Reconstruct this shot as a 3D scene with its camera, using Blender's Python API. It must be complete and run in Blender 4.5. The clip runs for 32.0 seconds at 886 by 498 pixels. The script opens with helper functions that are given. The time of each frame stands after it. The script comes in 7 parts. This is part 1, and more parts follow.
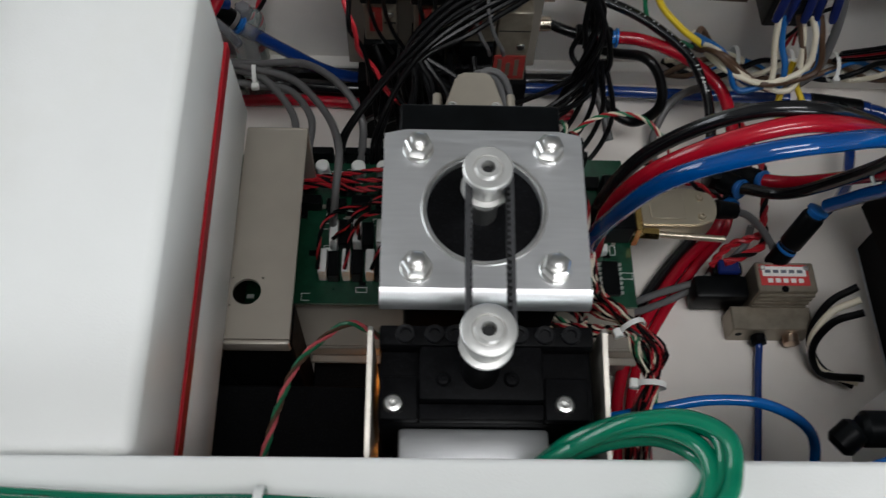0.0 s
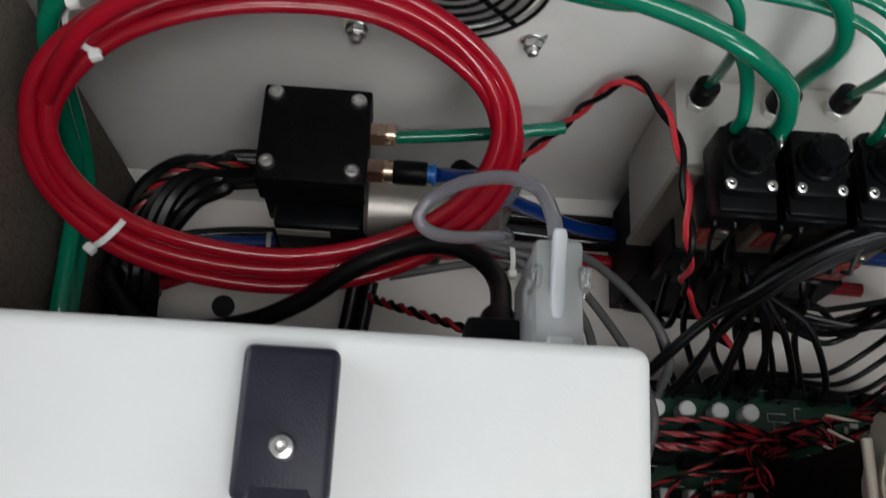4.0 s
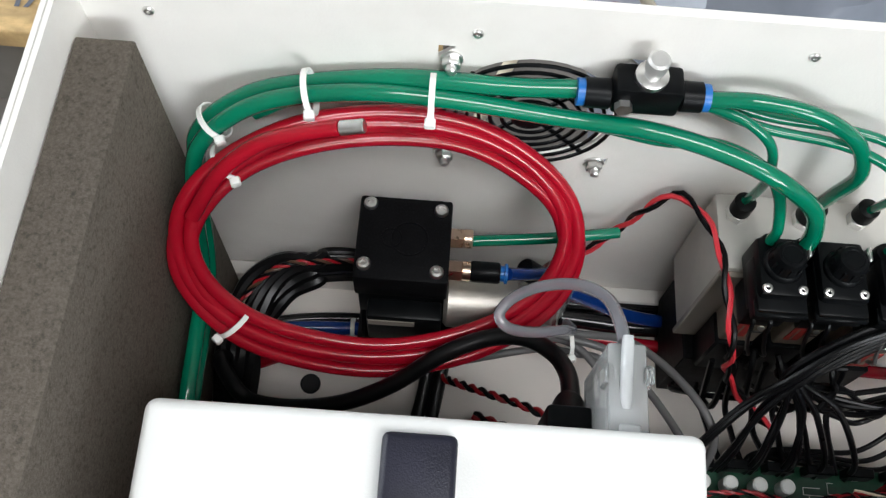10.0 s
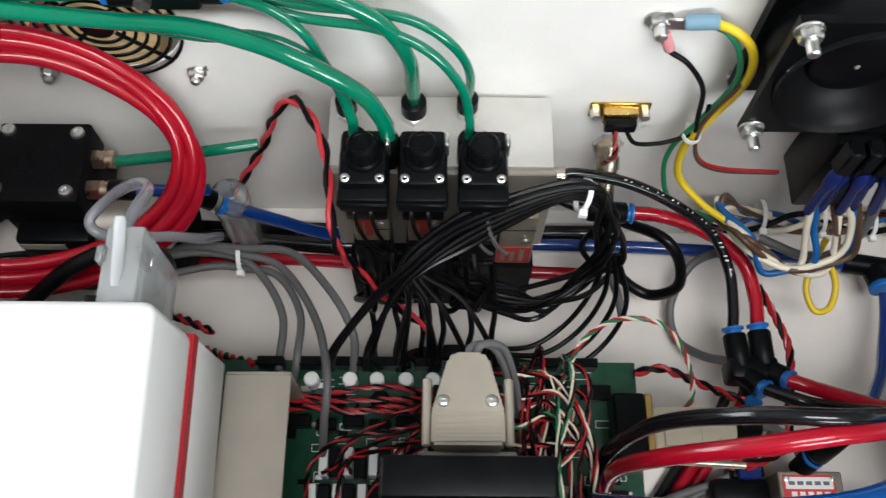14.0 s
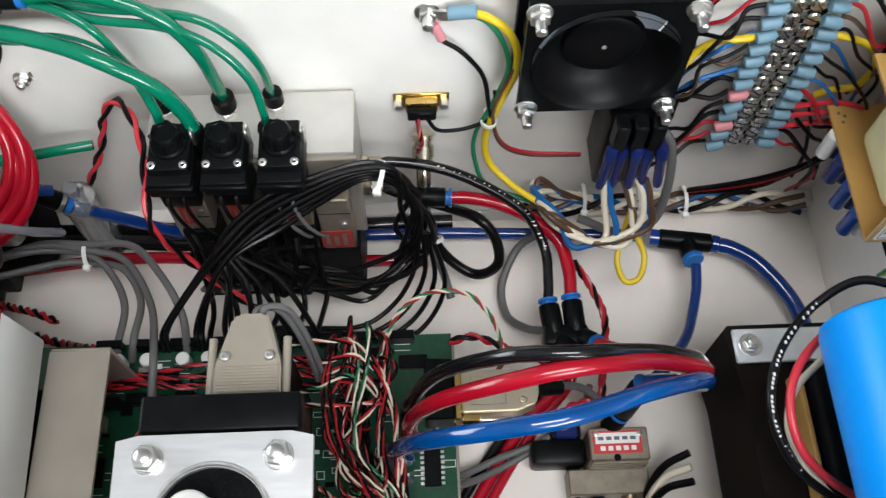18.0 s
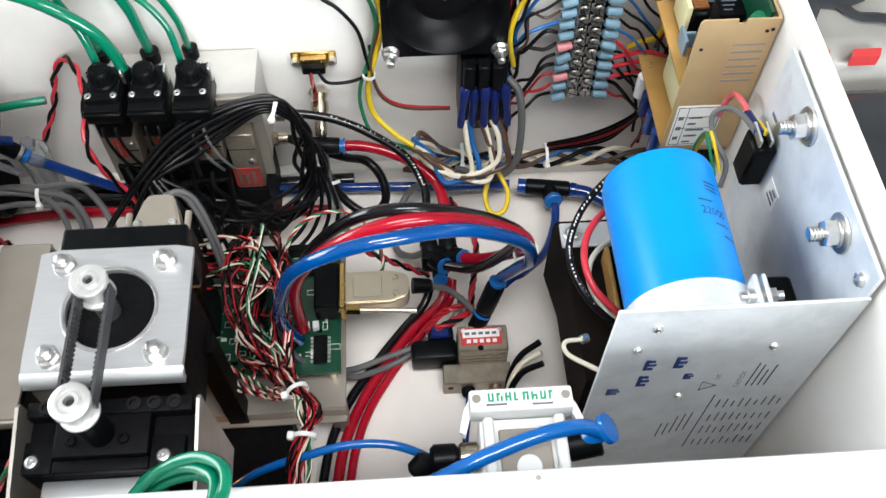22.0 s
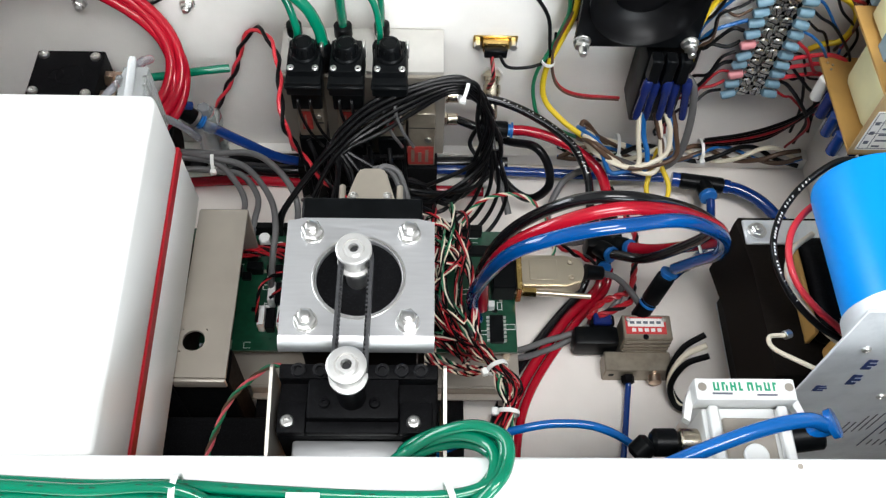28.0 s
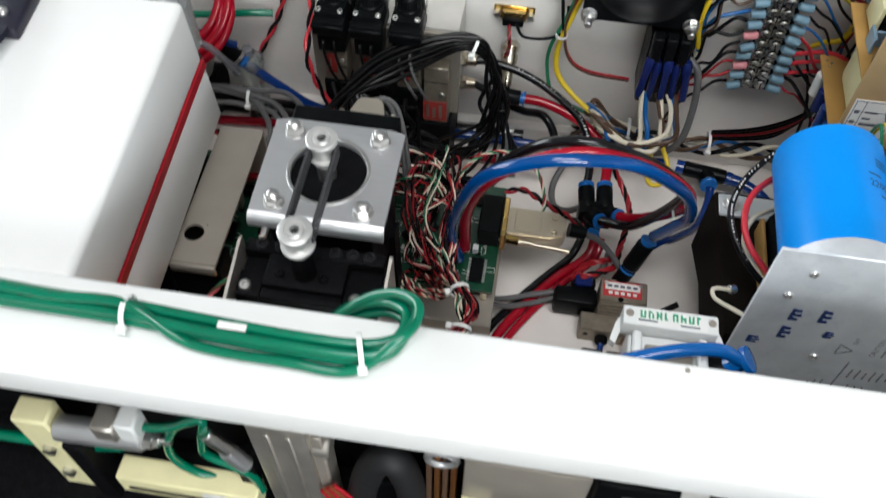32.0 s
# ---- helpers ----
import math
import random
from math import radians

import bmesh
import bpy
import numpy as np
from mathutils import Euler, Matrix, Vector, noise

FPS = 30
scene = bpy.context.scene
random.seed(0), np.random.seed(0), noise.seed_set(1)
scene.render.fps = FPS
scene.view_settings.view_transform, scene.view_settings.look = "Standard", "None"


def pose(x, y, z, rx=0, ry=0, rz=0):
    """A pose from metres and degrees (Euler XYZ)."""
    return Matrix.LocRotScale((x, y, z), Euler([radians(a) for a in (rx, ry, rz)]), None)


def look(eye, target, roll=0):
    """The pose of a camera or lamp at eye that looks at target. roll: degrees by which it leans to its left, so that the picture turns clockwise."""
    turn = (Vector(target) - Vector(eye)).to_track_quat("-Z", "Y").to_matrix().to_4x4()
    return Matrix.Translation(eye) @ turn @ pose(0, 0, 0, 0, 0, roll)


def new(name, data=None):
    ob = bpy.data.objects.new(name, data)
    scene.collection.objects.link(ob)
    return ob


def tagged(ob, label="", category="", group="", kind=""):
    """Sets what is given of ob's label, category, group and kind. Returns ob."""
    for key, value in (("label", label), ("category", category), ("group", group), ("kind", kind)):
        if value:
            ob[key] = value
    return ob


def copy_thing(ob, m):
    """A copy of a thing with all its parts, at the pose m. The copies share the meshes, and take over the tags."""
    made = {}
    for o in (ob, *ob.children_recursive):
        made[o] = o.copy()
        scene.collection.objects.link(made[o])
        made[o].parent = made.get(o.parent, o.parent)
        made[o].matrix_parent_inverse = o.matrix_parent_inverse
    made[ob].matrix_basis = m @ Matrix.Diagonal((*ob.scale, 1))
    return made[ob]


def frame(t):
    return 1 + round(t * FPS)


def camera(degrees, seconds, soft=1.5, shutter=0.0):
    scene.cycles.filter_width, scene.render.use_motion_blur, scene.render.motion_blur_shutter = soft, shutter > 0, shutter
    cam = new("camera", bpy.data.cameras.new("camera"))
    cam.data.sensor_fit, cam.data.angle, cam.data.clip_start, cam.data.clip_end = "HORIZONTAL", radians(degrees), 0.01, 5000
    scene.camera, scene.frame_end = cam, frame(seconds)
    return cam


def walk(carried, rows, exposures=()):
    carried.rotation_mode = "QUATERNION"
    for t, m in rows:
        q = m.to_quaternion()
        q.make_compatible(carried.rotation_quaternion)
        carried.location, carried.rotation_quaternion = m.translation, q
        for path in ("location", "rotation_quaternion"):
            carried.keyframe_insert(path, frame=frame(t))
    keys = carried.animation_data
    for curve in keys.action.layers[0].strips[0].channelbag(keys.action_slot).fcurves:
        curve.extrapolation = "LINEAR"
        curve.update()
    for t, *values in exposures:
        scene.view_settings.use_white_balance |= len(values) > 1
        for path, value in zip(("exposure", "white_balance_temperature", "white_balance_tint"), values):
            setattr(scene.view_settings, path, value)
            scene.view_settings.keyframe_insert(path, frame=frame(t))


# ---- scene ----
cam = camera(52.78, 32.0, soft=1.3, shutter=0.5)
PATH = [
    (0, (0.01905, 0.01035, 0.48504), (0.02675, 0.15355, 0.22153), 3.542),
    (0.5, (-0.00840, 0.03567, 0.48484), (0.00062, 0.16433, 0.21399), 3.857),
    (1, (-0.03742, 0.05796, 0.47938), (-0.02353, 0.17879, 0.20514), 6.917),
    (1.5, (-0.05568, 0.08479, 0.46918), (-0.03869, 0.19852, 0.19209), 8.824),
    (2, (-0.06809, 0.10864, 0.47492), (-0.04620, 0.21763, 0.19628), 11.436),
    (2.5, (-0.08576, 0.15037, 0.45854), (-0.06553, 0.25000, 0.17629), 12.399),
    (3, (-0.10719, 0.18129, 0.44917), (-0.09029, 0.27826, 0.16577), 11.036),
    (3.5, (-0.12550, 0.19126, 0.45528), (-0.11155, 0.29453, 0.17396), 10.462),
    (4, (-0.13283, 0.20460, 0.46172), (-0.12059, 0.31342, 0.18242), 9.790),
    (4.5, (-0.14513, 0.21396, 0.47215), (-0.13607, 0.32862, 0.19508), 8.360),
    (6.5, (-0.15637, 0.21181, 0.49569), (-0.14826, 0.33783, 0.22356), 7.703),
    (7, (-0.15747, 0.20755, 0.50497), (-0.14977, 0.33676, 0.23433), 7.474),
    (7.5, (-0.15998, 0.20884, 0.50671), (-0.14668, 0.33554, 0.23511), 9.553),
    (8, (-0.15857, 0.20503, 0.50234), (-0.14284, 0.33377, 0.23183), 11.909),
    (8.5, (-0.15474, 0.20233, 0.51015), (-0.14923, 0.33301, 0.24016), 6.429),
    (9, (-0.15574, 0.19764, 0.52402), (-0.15341, 0.32906, 0.25435), 5.137),
    (9.5, (-0.15763, 0.19839, 0.52168), (-0.15657, 0.32654, 0.25043), 4.640),
    (10, (-0.15869, 0.19554, 0.52171), (-0.15663, 0.32225, 0.24979), 5.046),
    (10.5, (-0.15571, 0.19247, 0.52376), (-0.15295, 0.32037, 0.25240), 5.098),
    (11, (-0.14723, 0.18965, 0.52643), (-0.14430, 0.31768, 0.25514), 4.704),
    (11.5, (-0.12705, 0.18350, 0.52776), (-0.12343, 0.31213, 0.25677), 3.584),
    (12, (-0.09722, 0.17107, 0.52634), (-0.09256, 0.30022, 0.25561), 3.318),
    (12.5, (-0.04936, 0.16674, 0.52765), (-0.04916, 0.29036, 0.25430), 1.951),
    (13, (-0.01340, 0.16474, 0.52161), (-0.01364, 0.28712, 0.24771), 1.296),
    (13.5, (0.00823, 0.16221, 0.52097), (0.00885, 0.28609, 0.24774), 1.366),
    (14, (0.03122, 0.16282, 0.51909), (0.03151, 0.28445, 0.24486), 0.586),
    (14.5, (0.04984, 0.15622, 0.52109), (0.05135, 0.27892, 0.24734), 0.559),
    (16.5, (0.07537, 0.14088, 0.53248), (0.07843, 0.26619, 0.25992), 0.844),
    (17, (0.08524, 0.13572, 0.53379), (0.08941, 0.26170, 0.26155), 1.175),
    (17.5, (0.10227, 0.12811, 0.53710), (0.10803, 0.25599, 0.26578), 1.138),
    (18, (0.12016, 0.11752, 0.54192), (0.12659, 0.25020, 0.27294), 0.589),
    (18.5, (0.13616, 0.10424, 0.54850), (0.14506, 0.24272, 0.28253), 0.678),
    (19, (0.15090, 0.09047, 0.55885), (0.15842, 0.23464, 0.29587), -0.549),
    (19.5, (0.16262, 0.07197, 0.56754), (0.17004, 0.22159, 0.30762), -1.208),
    (20, (0.16926, 0.05245, 0.57461), (0.17740, 0.20689, 0.31755), -1.223),
    (20.5, (0.17670, 0.03215, 0.57541), (0.18527, 0.18927, 0.31999), -1.054),
    (21, (0.18290, 0.01094, 0.57909), (0.19208, 0.17109, 0.32558), -0.672),
    (21.5, (0.18562, -0.01389, 0.57860), (0.19639, 0.14707, 0.32567), 0.097),
    (22, (0.18059, -0.03728, 0.57889), (0.19215, 0.12515, 0.32694), 0.609),
    (22.5, (0.16497, -0.05033, 0.57708), (0.17516, 0.11068, 0.32415), 1.105),
    (23, (0.14240, -0.05327, 0.57994), (0.15141, 0.10794, 0.32710), 1.390),
    (23.5, (0.12613, -0.04724, 0.58146), (0.13311, 0.11386, 0.32848), 1.300),
    (24, (0.11629, -0.04497, 0.58148), (0.12284, 0.11581, 0.32829), 1.769),
    (24.5, (0.10436, -0.05022, 0.58060), (0.11072, 0.11008, 0.32709), 2.125),
    (25, (0.09115, -0.05273, 0.58079), (0.09741, 0.10722, 0.32706), 2.252),
    (25.5, (0.07909, -0.05084, 0.58412), (0.08646, 0.10848, 0.33003), 2.685),
    (26, (0.07149, -0.04449, 0.58150), (0.07997, 0.11342, 0.32657), 3.314),
    (26.5, (0.07067, -0.04019, 0.58346), (0.07885, 0.11739, 0.32831), 3.119),
    (28.5, (0.07102, -0.04078, 0.58519), (0.07793, 0.11812, 0.33083), 2.823),
    (29, (0.07046, -0.04004, 0.58581), (0.07674, 0.11904, 0.33154), 2.762),
    (29.5, (0.07088, -0.04182, 0.58712), (0.07711, 0.11751, 0.33301), 2.596),
    (30, (0.07072, -0.04756, 0.58830), (0.07627, 0.11261, 0.33469), 2.418),
    (30.5, (0.06974, -0.05469, 0.59155), (0.07371, 0.10836, 0.33976), 2.065),
    (31, (0.08132, -0.06512, 0.59563), (0.07841, 0.10221, 0.34665), 0.962),
    (31.5, (0.11205, -0.08720, 0.59556), (0.09938, 0.08449, 0.34987), 0.808),
    (32, (0.14353, -0.11738, 0.58701), (0.12065, 0.05012, 0.33918), 1.261),
]
EXPOSURES = [(0, -0.3), (1, -0.4), (2, -0.45), (3, -0.5), (4, -0.2), (6, 0.4), (8.4, 0.5), (9, 0.52), (12, 0.6), (14.5, 0.65), (17, 0.68), (20.5, 0.88), (22, 1.04), (24, 0.93), (30.5, 0.85), (31.5, 0.58), (32, 0.32)]
walk(cam, [(t, look(eye, target, roll)) for t, eye, target, roll in PATH], EXPOSURES)

# ---- light ----
world = bpy.data.worlds.new("sky")
scene.world = world
world.use_nodes = True
_wn = world.node_tree.nodes
_sky = _wn.new("ShaderNodeTexSky")
_sky.sky_type, _sky.sun_disc = "NISHITA", False
_sky.sun_elevation, _sky.sun_rotation = radians(35), radians(-70)
world.node_tree.links.new(_sky.outputs[0], _wn["Background"].inputs[0])
_wn["Background"].inputs[1].default_value = 0.10


def area_lamp(name, eye, target, sx, sy, watts, colour):
    lamp = bpy.data.lights.new(name, "AREA")
    lamp.shape, lamp.size, lamp.size_y, lamp.energy, lamp.color = "RECTANGLE", sx, sy, watts, colour
    ob = new(name, lamp)
    ob.matrix_world = look(eye, target)
    return ob


area_lamp("window_light", (-2.45, 0.9, 1.0), (0.0, 0.3, 0.1), 2.2, 1.3, 42, (0.88, 0.95, 1.0))
area_lamp("window_light_south", (1.15, -2.85, 1.35), (0.15, 0.35, 0.2), 2.6, 1.0, 100, (0.90, 0.96, 1.0))
area_lamp("ceiling_panel_light", (0.35, -0.45, 1.93), (0.35, -0.45, 0), 1.2, 0.6, 22, (0.97, 0.98, 1.0))


# ---- materials ----
def material(name, colour, rough=0.5, metal=0.0, var=0.12, scale=60.0, bump=0.0, bscale=400.0, coat=0.0, trans=0.0, spec=0.5, ior=1.45, dirt=None, dscale=14.0, damount=0.4, rand=0.0, stretch=None):
    m = bpy.data.materials.new(name)
    m.use_nodes = True
    nt = m.node_tree
    n, l = nt.nodes, nt.links
    b = n["Principled BSDF"]
    b.inputs["Metallic"].default_value = metal
    b.inputs["Specular IOR Level"].default_value = spec
    b.inputs["IOR"].default_value = ior
    b.inputs["Coat Weight"].default_value = coat
    b.inputs["Coat Roughness"].default_value = 0.08
    b.inputs["Transmission Weight"].default_value = trans
    tc = n.new("ShaderNodeTexCoord")
    vec = tc.outputs["Object"]
    if stretch:
        mp = n.new("ShaderNodeMapping")
        mp.inputs["Scale"].default_value = stretch
        l.new(vec, mp.inputs["Vector"])
        vec = mp.outputs[0]
    nz = n.new("ShaderNodeTexNoise")
    nz.inputs["Scale"].default_value, nz.inputs["Detail"].default_value = scale, 5
    l.new(vec, nz.inputs["Vector"])
    ramp = n.new("ShaderNodeValToRGB")
    ramp.color_ramp.elements[0].position, ramp.color_ramp.elements[1].position = 0.3, 0.7
    ramp.color_ramp.elements[0].color = (*[c * (1 - var) for c in colour], 1)
    ramp.color_ramp.elements[1].color = (*[min(1, c * (1 + var)) for c in colour], 1)
    l.new(nz.outputs[0], ramp.inputs[0])
    out = ramp.outputs[0]
    if dirt:
        n2 = n.new("ShaderNodeTexNoise")
        n2.inputs["Scale"].default_value, n2.inputs["Detail"].default_value, n2.inputs["Roughness"].default_value = dscale, 8, 0.65
        l.new(tc.outputs["Object"], n2.inputs["Vector"])
        r2 = n.new("ShaderNodeValToRGB")
        r2.color_ramp.elements[0].position, r2.color_ramp.elements[1].position = 0.5, 0.72
        r2.color_ramp.elements[0].color, r2.color_ramp.elements[1].color = (0, 0, 0, 1), (damount, damount, damount, 1)
        l.new(n2.outputs[0], r2.inputs[0])
        mx = n.new("ShaderNodeMixRGB")
        mx.inputs[2].default_value = (*dirt, 1)
        l.new(r2.outputs[0], mx.inputs[0])
        l.new(out, mx.inputs[1])
        out = mx.outputs[0]
    if rand:
        oi = n.new("ShaderNodeObjectInfo")
        hs = n.new("ShaderNodeHueSaturation")
        mr = n.new("ShaderNodeMapRange")
        mr.inputs[3].default_value, mr.inputs[4].default_value = 1 - rand, 1 + rand
        l.new(oi.outputs["Random"], mr.inputs[0])
        l.new(mr.outputs[0], hs.inputs["Value"])
        l.new(out, hs.inputs["Color"])
        out = hs.outputs[0]
    l.new(out, b.inputs["Base Color"])
    rr = n.new("ShaderNodeMapRange")
    rr.inputs[3].default_value, rr.inputs[4].default_value = max(0.02, rough * 0.8), min(1, rough * 1.25)
    l.new(nz.outputs[0], rr.inputs[0])
    l.new(rr.outputs[0], b.inputs["Roughness"])
    if bump:
        n3 = n.new("ShaderNodeTexNoise")
        n3.inputs["Scale"].default_value, n3.inputs["Detail"].default_value = bscale, 3
        l.new(vec, n3.inputs["Vector"])
        bp = n.new("ShaderNodeBump")
        bp.inputs["Strength"].default_value, bp.inputs["Distance"].default_value = bump, 0.001
        l.new(n3.outputs[0], bp.inputs["Height"])
        l.new(bp.outputs[0], b.inputs["Normal"])
    return m


PAINT = material("enclosure_paint", (0.81, 0.782, 0.74), 0.45, var=0.03, scale=30, bump=0.12, bscale=900, dirt=(0.55, 0.5, 0.43), damount=0.22, dscale=9)
CREAM = material("cream_floor_paint", (0.82, 0.765, 0.71), 0.45, var=0.03, scale=30, bump=0.1, bscale=900, dirt=(0.58, 0.5, 0.43), damount=0.25, dscale=12)
WHITE = material("white_powder_coat", (0.84, 0.84, 0.82), 0.35, var=0.02, scale=25, bump=0.1, bscale=1200, dirt=(0.74, 0.72, 0.64), damount=0.25, dscale=11)
ALU = material("brushed_aluminium", (0.68, 0.68, 0.69), 0.4, metal=0.9, var=0.04, scale=60, bump=0.02, bscale=260, stretch=(1, 9, 1), dirt=(0.6, 0.6, 0.6), damount=0.25, dscale=22)
TURNED = material("turned_matt_aluminium", (0.66, 0.65, 0.63), 0.4, metal=0.7, var=0.06, scale=150)
ALUDULL = material("dull_aluminium", (0.56, 0.525, 0.47), 0.42, metal=0.85, var=0.08, scale=90, bump=0.04, dirt=(0.4, 0.37, 0.33), damount=0.3, dscale=30)
MANI = material("grey_manifold_block", (0.54, 0.525, 0.49), 0.5, metal=0.2, var=0.05, scale=80, dirt=(0.45, 0.42, 0.38), damount=0.25)
STEEL = material("zinc_plated_steel", (0.74, 0.73, 0.71), 0.3, metal=1.0, var=0.08, scale=300)
STAIN = material("beige_grey_steel_sheet", (0.345, 0.31, 0.265), 0.4, metal=0.35, var=0.05, scale=60, dirt=(0.33, 0.3, 0.26), damount=0.3)
GALV = material("galvanised_sheet", (0.72, 0.75, 0.77), 0.42, metal=0.35, var=0.07, scale=55, dirt=(0.5, 0.53, 0.57), damount=0.45, dscale=60)
TSCREW = material("dull_nickel_screw", (0.66, 0.64, 0.60), 0.26, metal=1.0, var=0.15, scale=300)
BLACK = material("black_plastic", (0.003, 0.0035, 0.004), 0.34, var=0.3, scale=120, bump=0.05, bscale=900, spec=0.13)
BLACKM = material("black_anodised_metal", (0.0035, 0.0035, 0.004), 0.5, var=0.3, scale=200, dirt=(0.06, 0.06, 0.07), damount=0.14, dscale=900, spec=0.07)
BLACKG = material("satin_black_plastic", (0.006, 0.006, 0.007), 0.36, var=0.2, scale=40, spec=0.3)
RUBBER = material("black_rubber", (0.012, 0.012, 0.013), 0.6, var=0.25, scale=300)
DARK = material("dark_opening", (0.008, 0.008, 0.008), 0.8, var=0.2)
GREEN = material("green_hose", (0.0, 0.155, 0.082), 0.14, var=0.14, scale=25, coat=0.35)
RED = material("red_hose", (0.36, 0.004, 0.016), 0.2, var=0.16, scale=25, coat=0.25)
AZURE = material("bright_blue_hose", (0.003, 0.115, 0.42), 0.14, var=0.12, scale=25, coat=0.5)
BLUE = material("blue_hose", (0.000, 0.056, 0.232), 0.1, var=0.14, scale=25, coat=0.5)
NAVY = material("dark_blue_hose", (0.005, 0.035, 0.19), 0.15, var=0.14, scale=25, coat=0.5)
BLKHOSE = material("black_hose", (0.006, 0.006, 0.007), 0.16, var=0.2, scale=25, coat=0.2)
COLLET = material("blue_release_collar", (0.012, 0.13, 0.42), 0.32, var=0.08)
GREYC = material("grey_cable_sheath", (0.115, 0.113, 0.113), 0.42, var=0.1, scale=40)
BLKC = material("black_cable_sheath", (0.0035, 0.0035, 0.004), 0.3, var=0.25, scale=60, spec=0.3)
WR = material("red_wire", (0.36, 0.010, 0.018), 0.35, var=0.1)
WRL = material("light_red_wire", (0.62, 0.035, 0.05), 0.3, var=0.08)
WPK = material("pink_wire", (0.6, 0.11, 0.13), 0.4, var=0.1)
WB = material("black_wire", (0.0035, 0.0035, 0.004), 0.35, var=0.2, spec=0.17)
WW = material("white_wire", (0.74, 0.67, 0.53), 0.4, var=0.06)
WG = material("green_wire", (0.01, 0.16, 0.07), 0.38, var=0.1)
WY = material("yellow_wire", (0.70, 0.50, 0.02), 0.38, var=0.06)
WBL = material("blue_wire", (0.008, 0.11, 0.34), 0.36, var=0.1)
WBR = material("brown_wire", (0.09, 0.05, 0.03), 0.4, var=0.1)
PCBM = material("green_circuit_board", (0.003, 0.05, 0.024), 0.3, var=0.25, scale=220, coat=0.3)
TAN = material("tan_circuit_board", (0.52, 0.30, 0.09), 0.42, var=0.1, scale=50)
TANM = material("gold_chromate_sheet", (0.60, 0.42, 0.22), 0.36, metal=0.45, var=0.08, scale=40, dirt=(0.42, 0.29, 0.14), damount=0.3)
GOLD = material("gold_plated_shell", (0.66, 0.45, 0.16), 0.25, metal=1.0, var=0.1, scale=200)
BRASS = material("nickel_brass", (0.60, 0.53, 0.42), 0.24, metal=1.0, var=0.1, scale=200)
COPBR = material("warm_nickel", (0.62, 0.47, 0.36), 0.28, metal=1.0, var=0.1, scale=200)
COPPER = material("copper_winding", (0.42, 0.17, 0.06), 0.3, metal=0.8, var=0.2, scale=600)
TAPE = material("yellow_winding_tape", (0.78, 0.72, 0.42), 0.35, var=0.05)
CAPB = material("blue_capacitor_sleeve", (0.0, 0.26, 0.78), 0.34, var=0.04, scale=30, spec=0.3)
INK = material("dark_blue_print", (0.012, 0.03, 0.12), 0.5, var=0.05)
INKG = material("green_print", (0.02, 0.30, 0.16), 0.5, var=0.05)
INKGY = material("grey_print", (0.12, 0.13, 0.16), 0.5, var=0.05)
LABELR = material("red_label", (0.55, 0.05, 0.05), 0.4, var=0.05)
LABELW = material("white_label", (0.8, 0.79, 0.76), 0.45, var=0.03)
REDLINE = material("red_gasket_stripe", (0.40, 0.012, 0.022), 0.4, var=0.06)
FOAM = material("grey_foam", (0.125, 0.108, 0.09), 0.97, var=0.22, scale=900, bump=0.35, bscale=1500, dirt=(0.045, 0.04, 0.034), damount=0.75, dscale=420, spec=0.1)
STRAP = material("black_handle_strap", (0.011, 0.011, 0.022), 0.42, var=0.2, scale=90, bump=0.2, bscale=1500)
WPLAST = material("white_plastic", (0.76, 0.77, 0.75), 0.35, var=0.03)
NYLON = material("white_nylon", (0.82, 0.82, 0.79), 0.35, var=0.03)
CLEAR = material("clear_polycarbonate", (0.93, 0.94, 0.94), 0.06, var=0.02, trans=0.92, ior=1.4)
CUPM = material("greenish_clear_cup", (0.78, 0.84, 0.84), 0.1, var=0.03, trans=0.86, ior=1.45)
MILKY = material("milky_clear_plastic", (0.86, 0.88, 0.88), 0.12, var=0.03, trans=0.72, ior=1.3)
FROST = material("frosted_clear_plastic", (0.80, 0.82, 0.83), 0.2, var=0.03, trans=0.45)
SMOKE = material("smoky_tube", (0.45, 0.46, 0.5), 0.12, var=0.05, trans=0.6)
BLUECRIMP = material("blue_crimp_sleeve", (0.16, 0.28, 0.36), 0.42, var=0.06)
PINKCRIMP = material("pink_crimp_sleeve", (0.62, 0.24, 0.26), 0.38, var=0.06)
BLUELUG = material("dark_blue_crimp_sleeve", (0.008, 0.018, 0.11), 0.16, var=0.1)
BELT = material("toothed_belt_rubber", (0.035, 0.035, 0.037), 0.55, var=0.2, scale=300)
LAMIN = material("transformer_lamination", (0.012, 0.0095, 0.008), 0.65, metal=0.0, spec=0.04, var=0.4, scale=300, stretch=(1, 40, 1))
LBLUE = material("pale_blue_plastic", (0.20, 0.30, 0.38), 0.35, var=0.05)
HOODM = material("dull_nickel_hood", (0.43, 0.385, 0.32), 0.45, metal=0.6, var=0.05, scale=70, dirt=(0.27, 0.24, 0.2), damount=0.3)
LABELD = material("dull_red_label", (0.34, 0.035, 0.03), 0.5, var=0.3, scale=300)
BAGB = material("blue_grey_plastic_sheet", (0.22, 0.24, 0.28), 0.22, var=0.25, scale=14, bump=0.4, bscale=50)
PALEGOLD = material("pale_gold_shell", (0.66, 0.58, 0.45), 0.3, metal=0.8, var=0.03, scale=40)
VALVEM = material("worn_valve_metal", (0.30, 0.26, 0.205), 0.4, metal=0.6, var=0.12, scale=150, dirt=(0.14, 0.11, 0.08), damount=0.4, dscale=60)
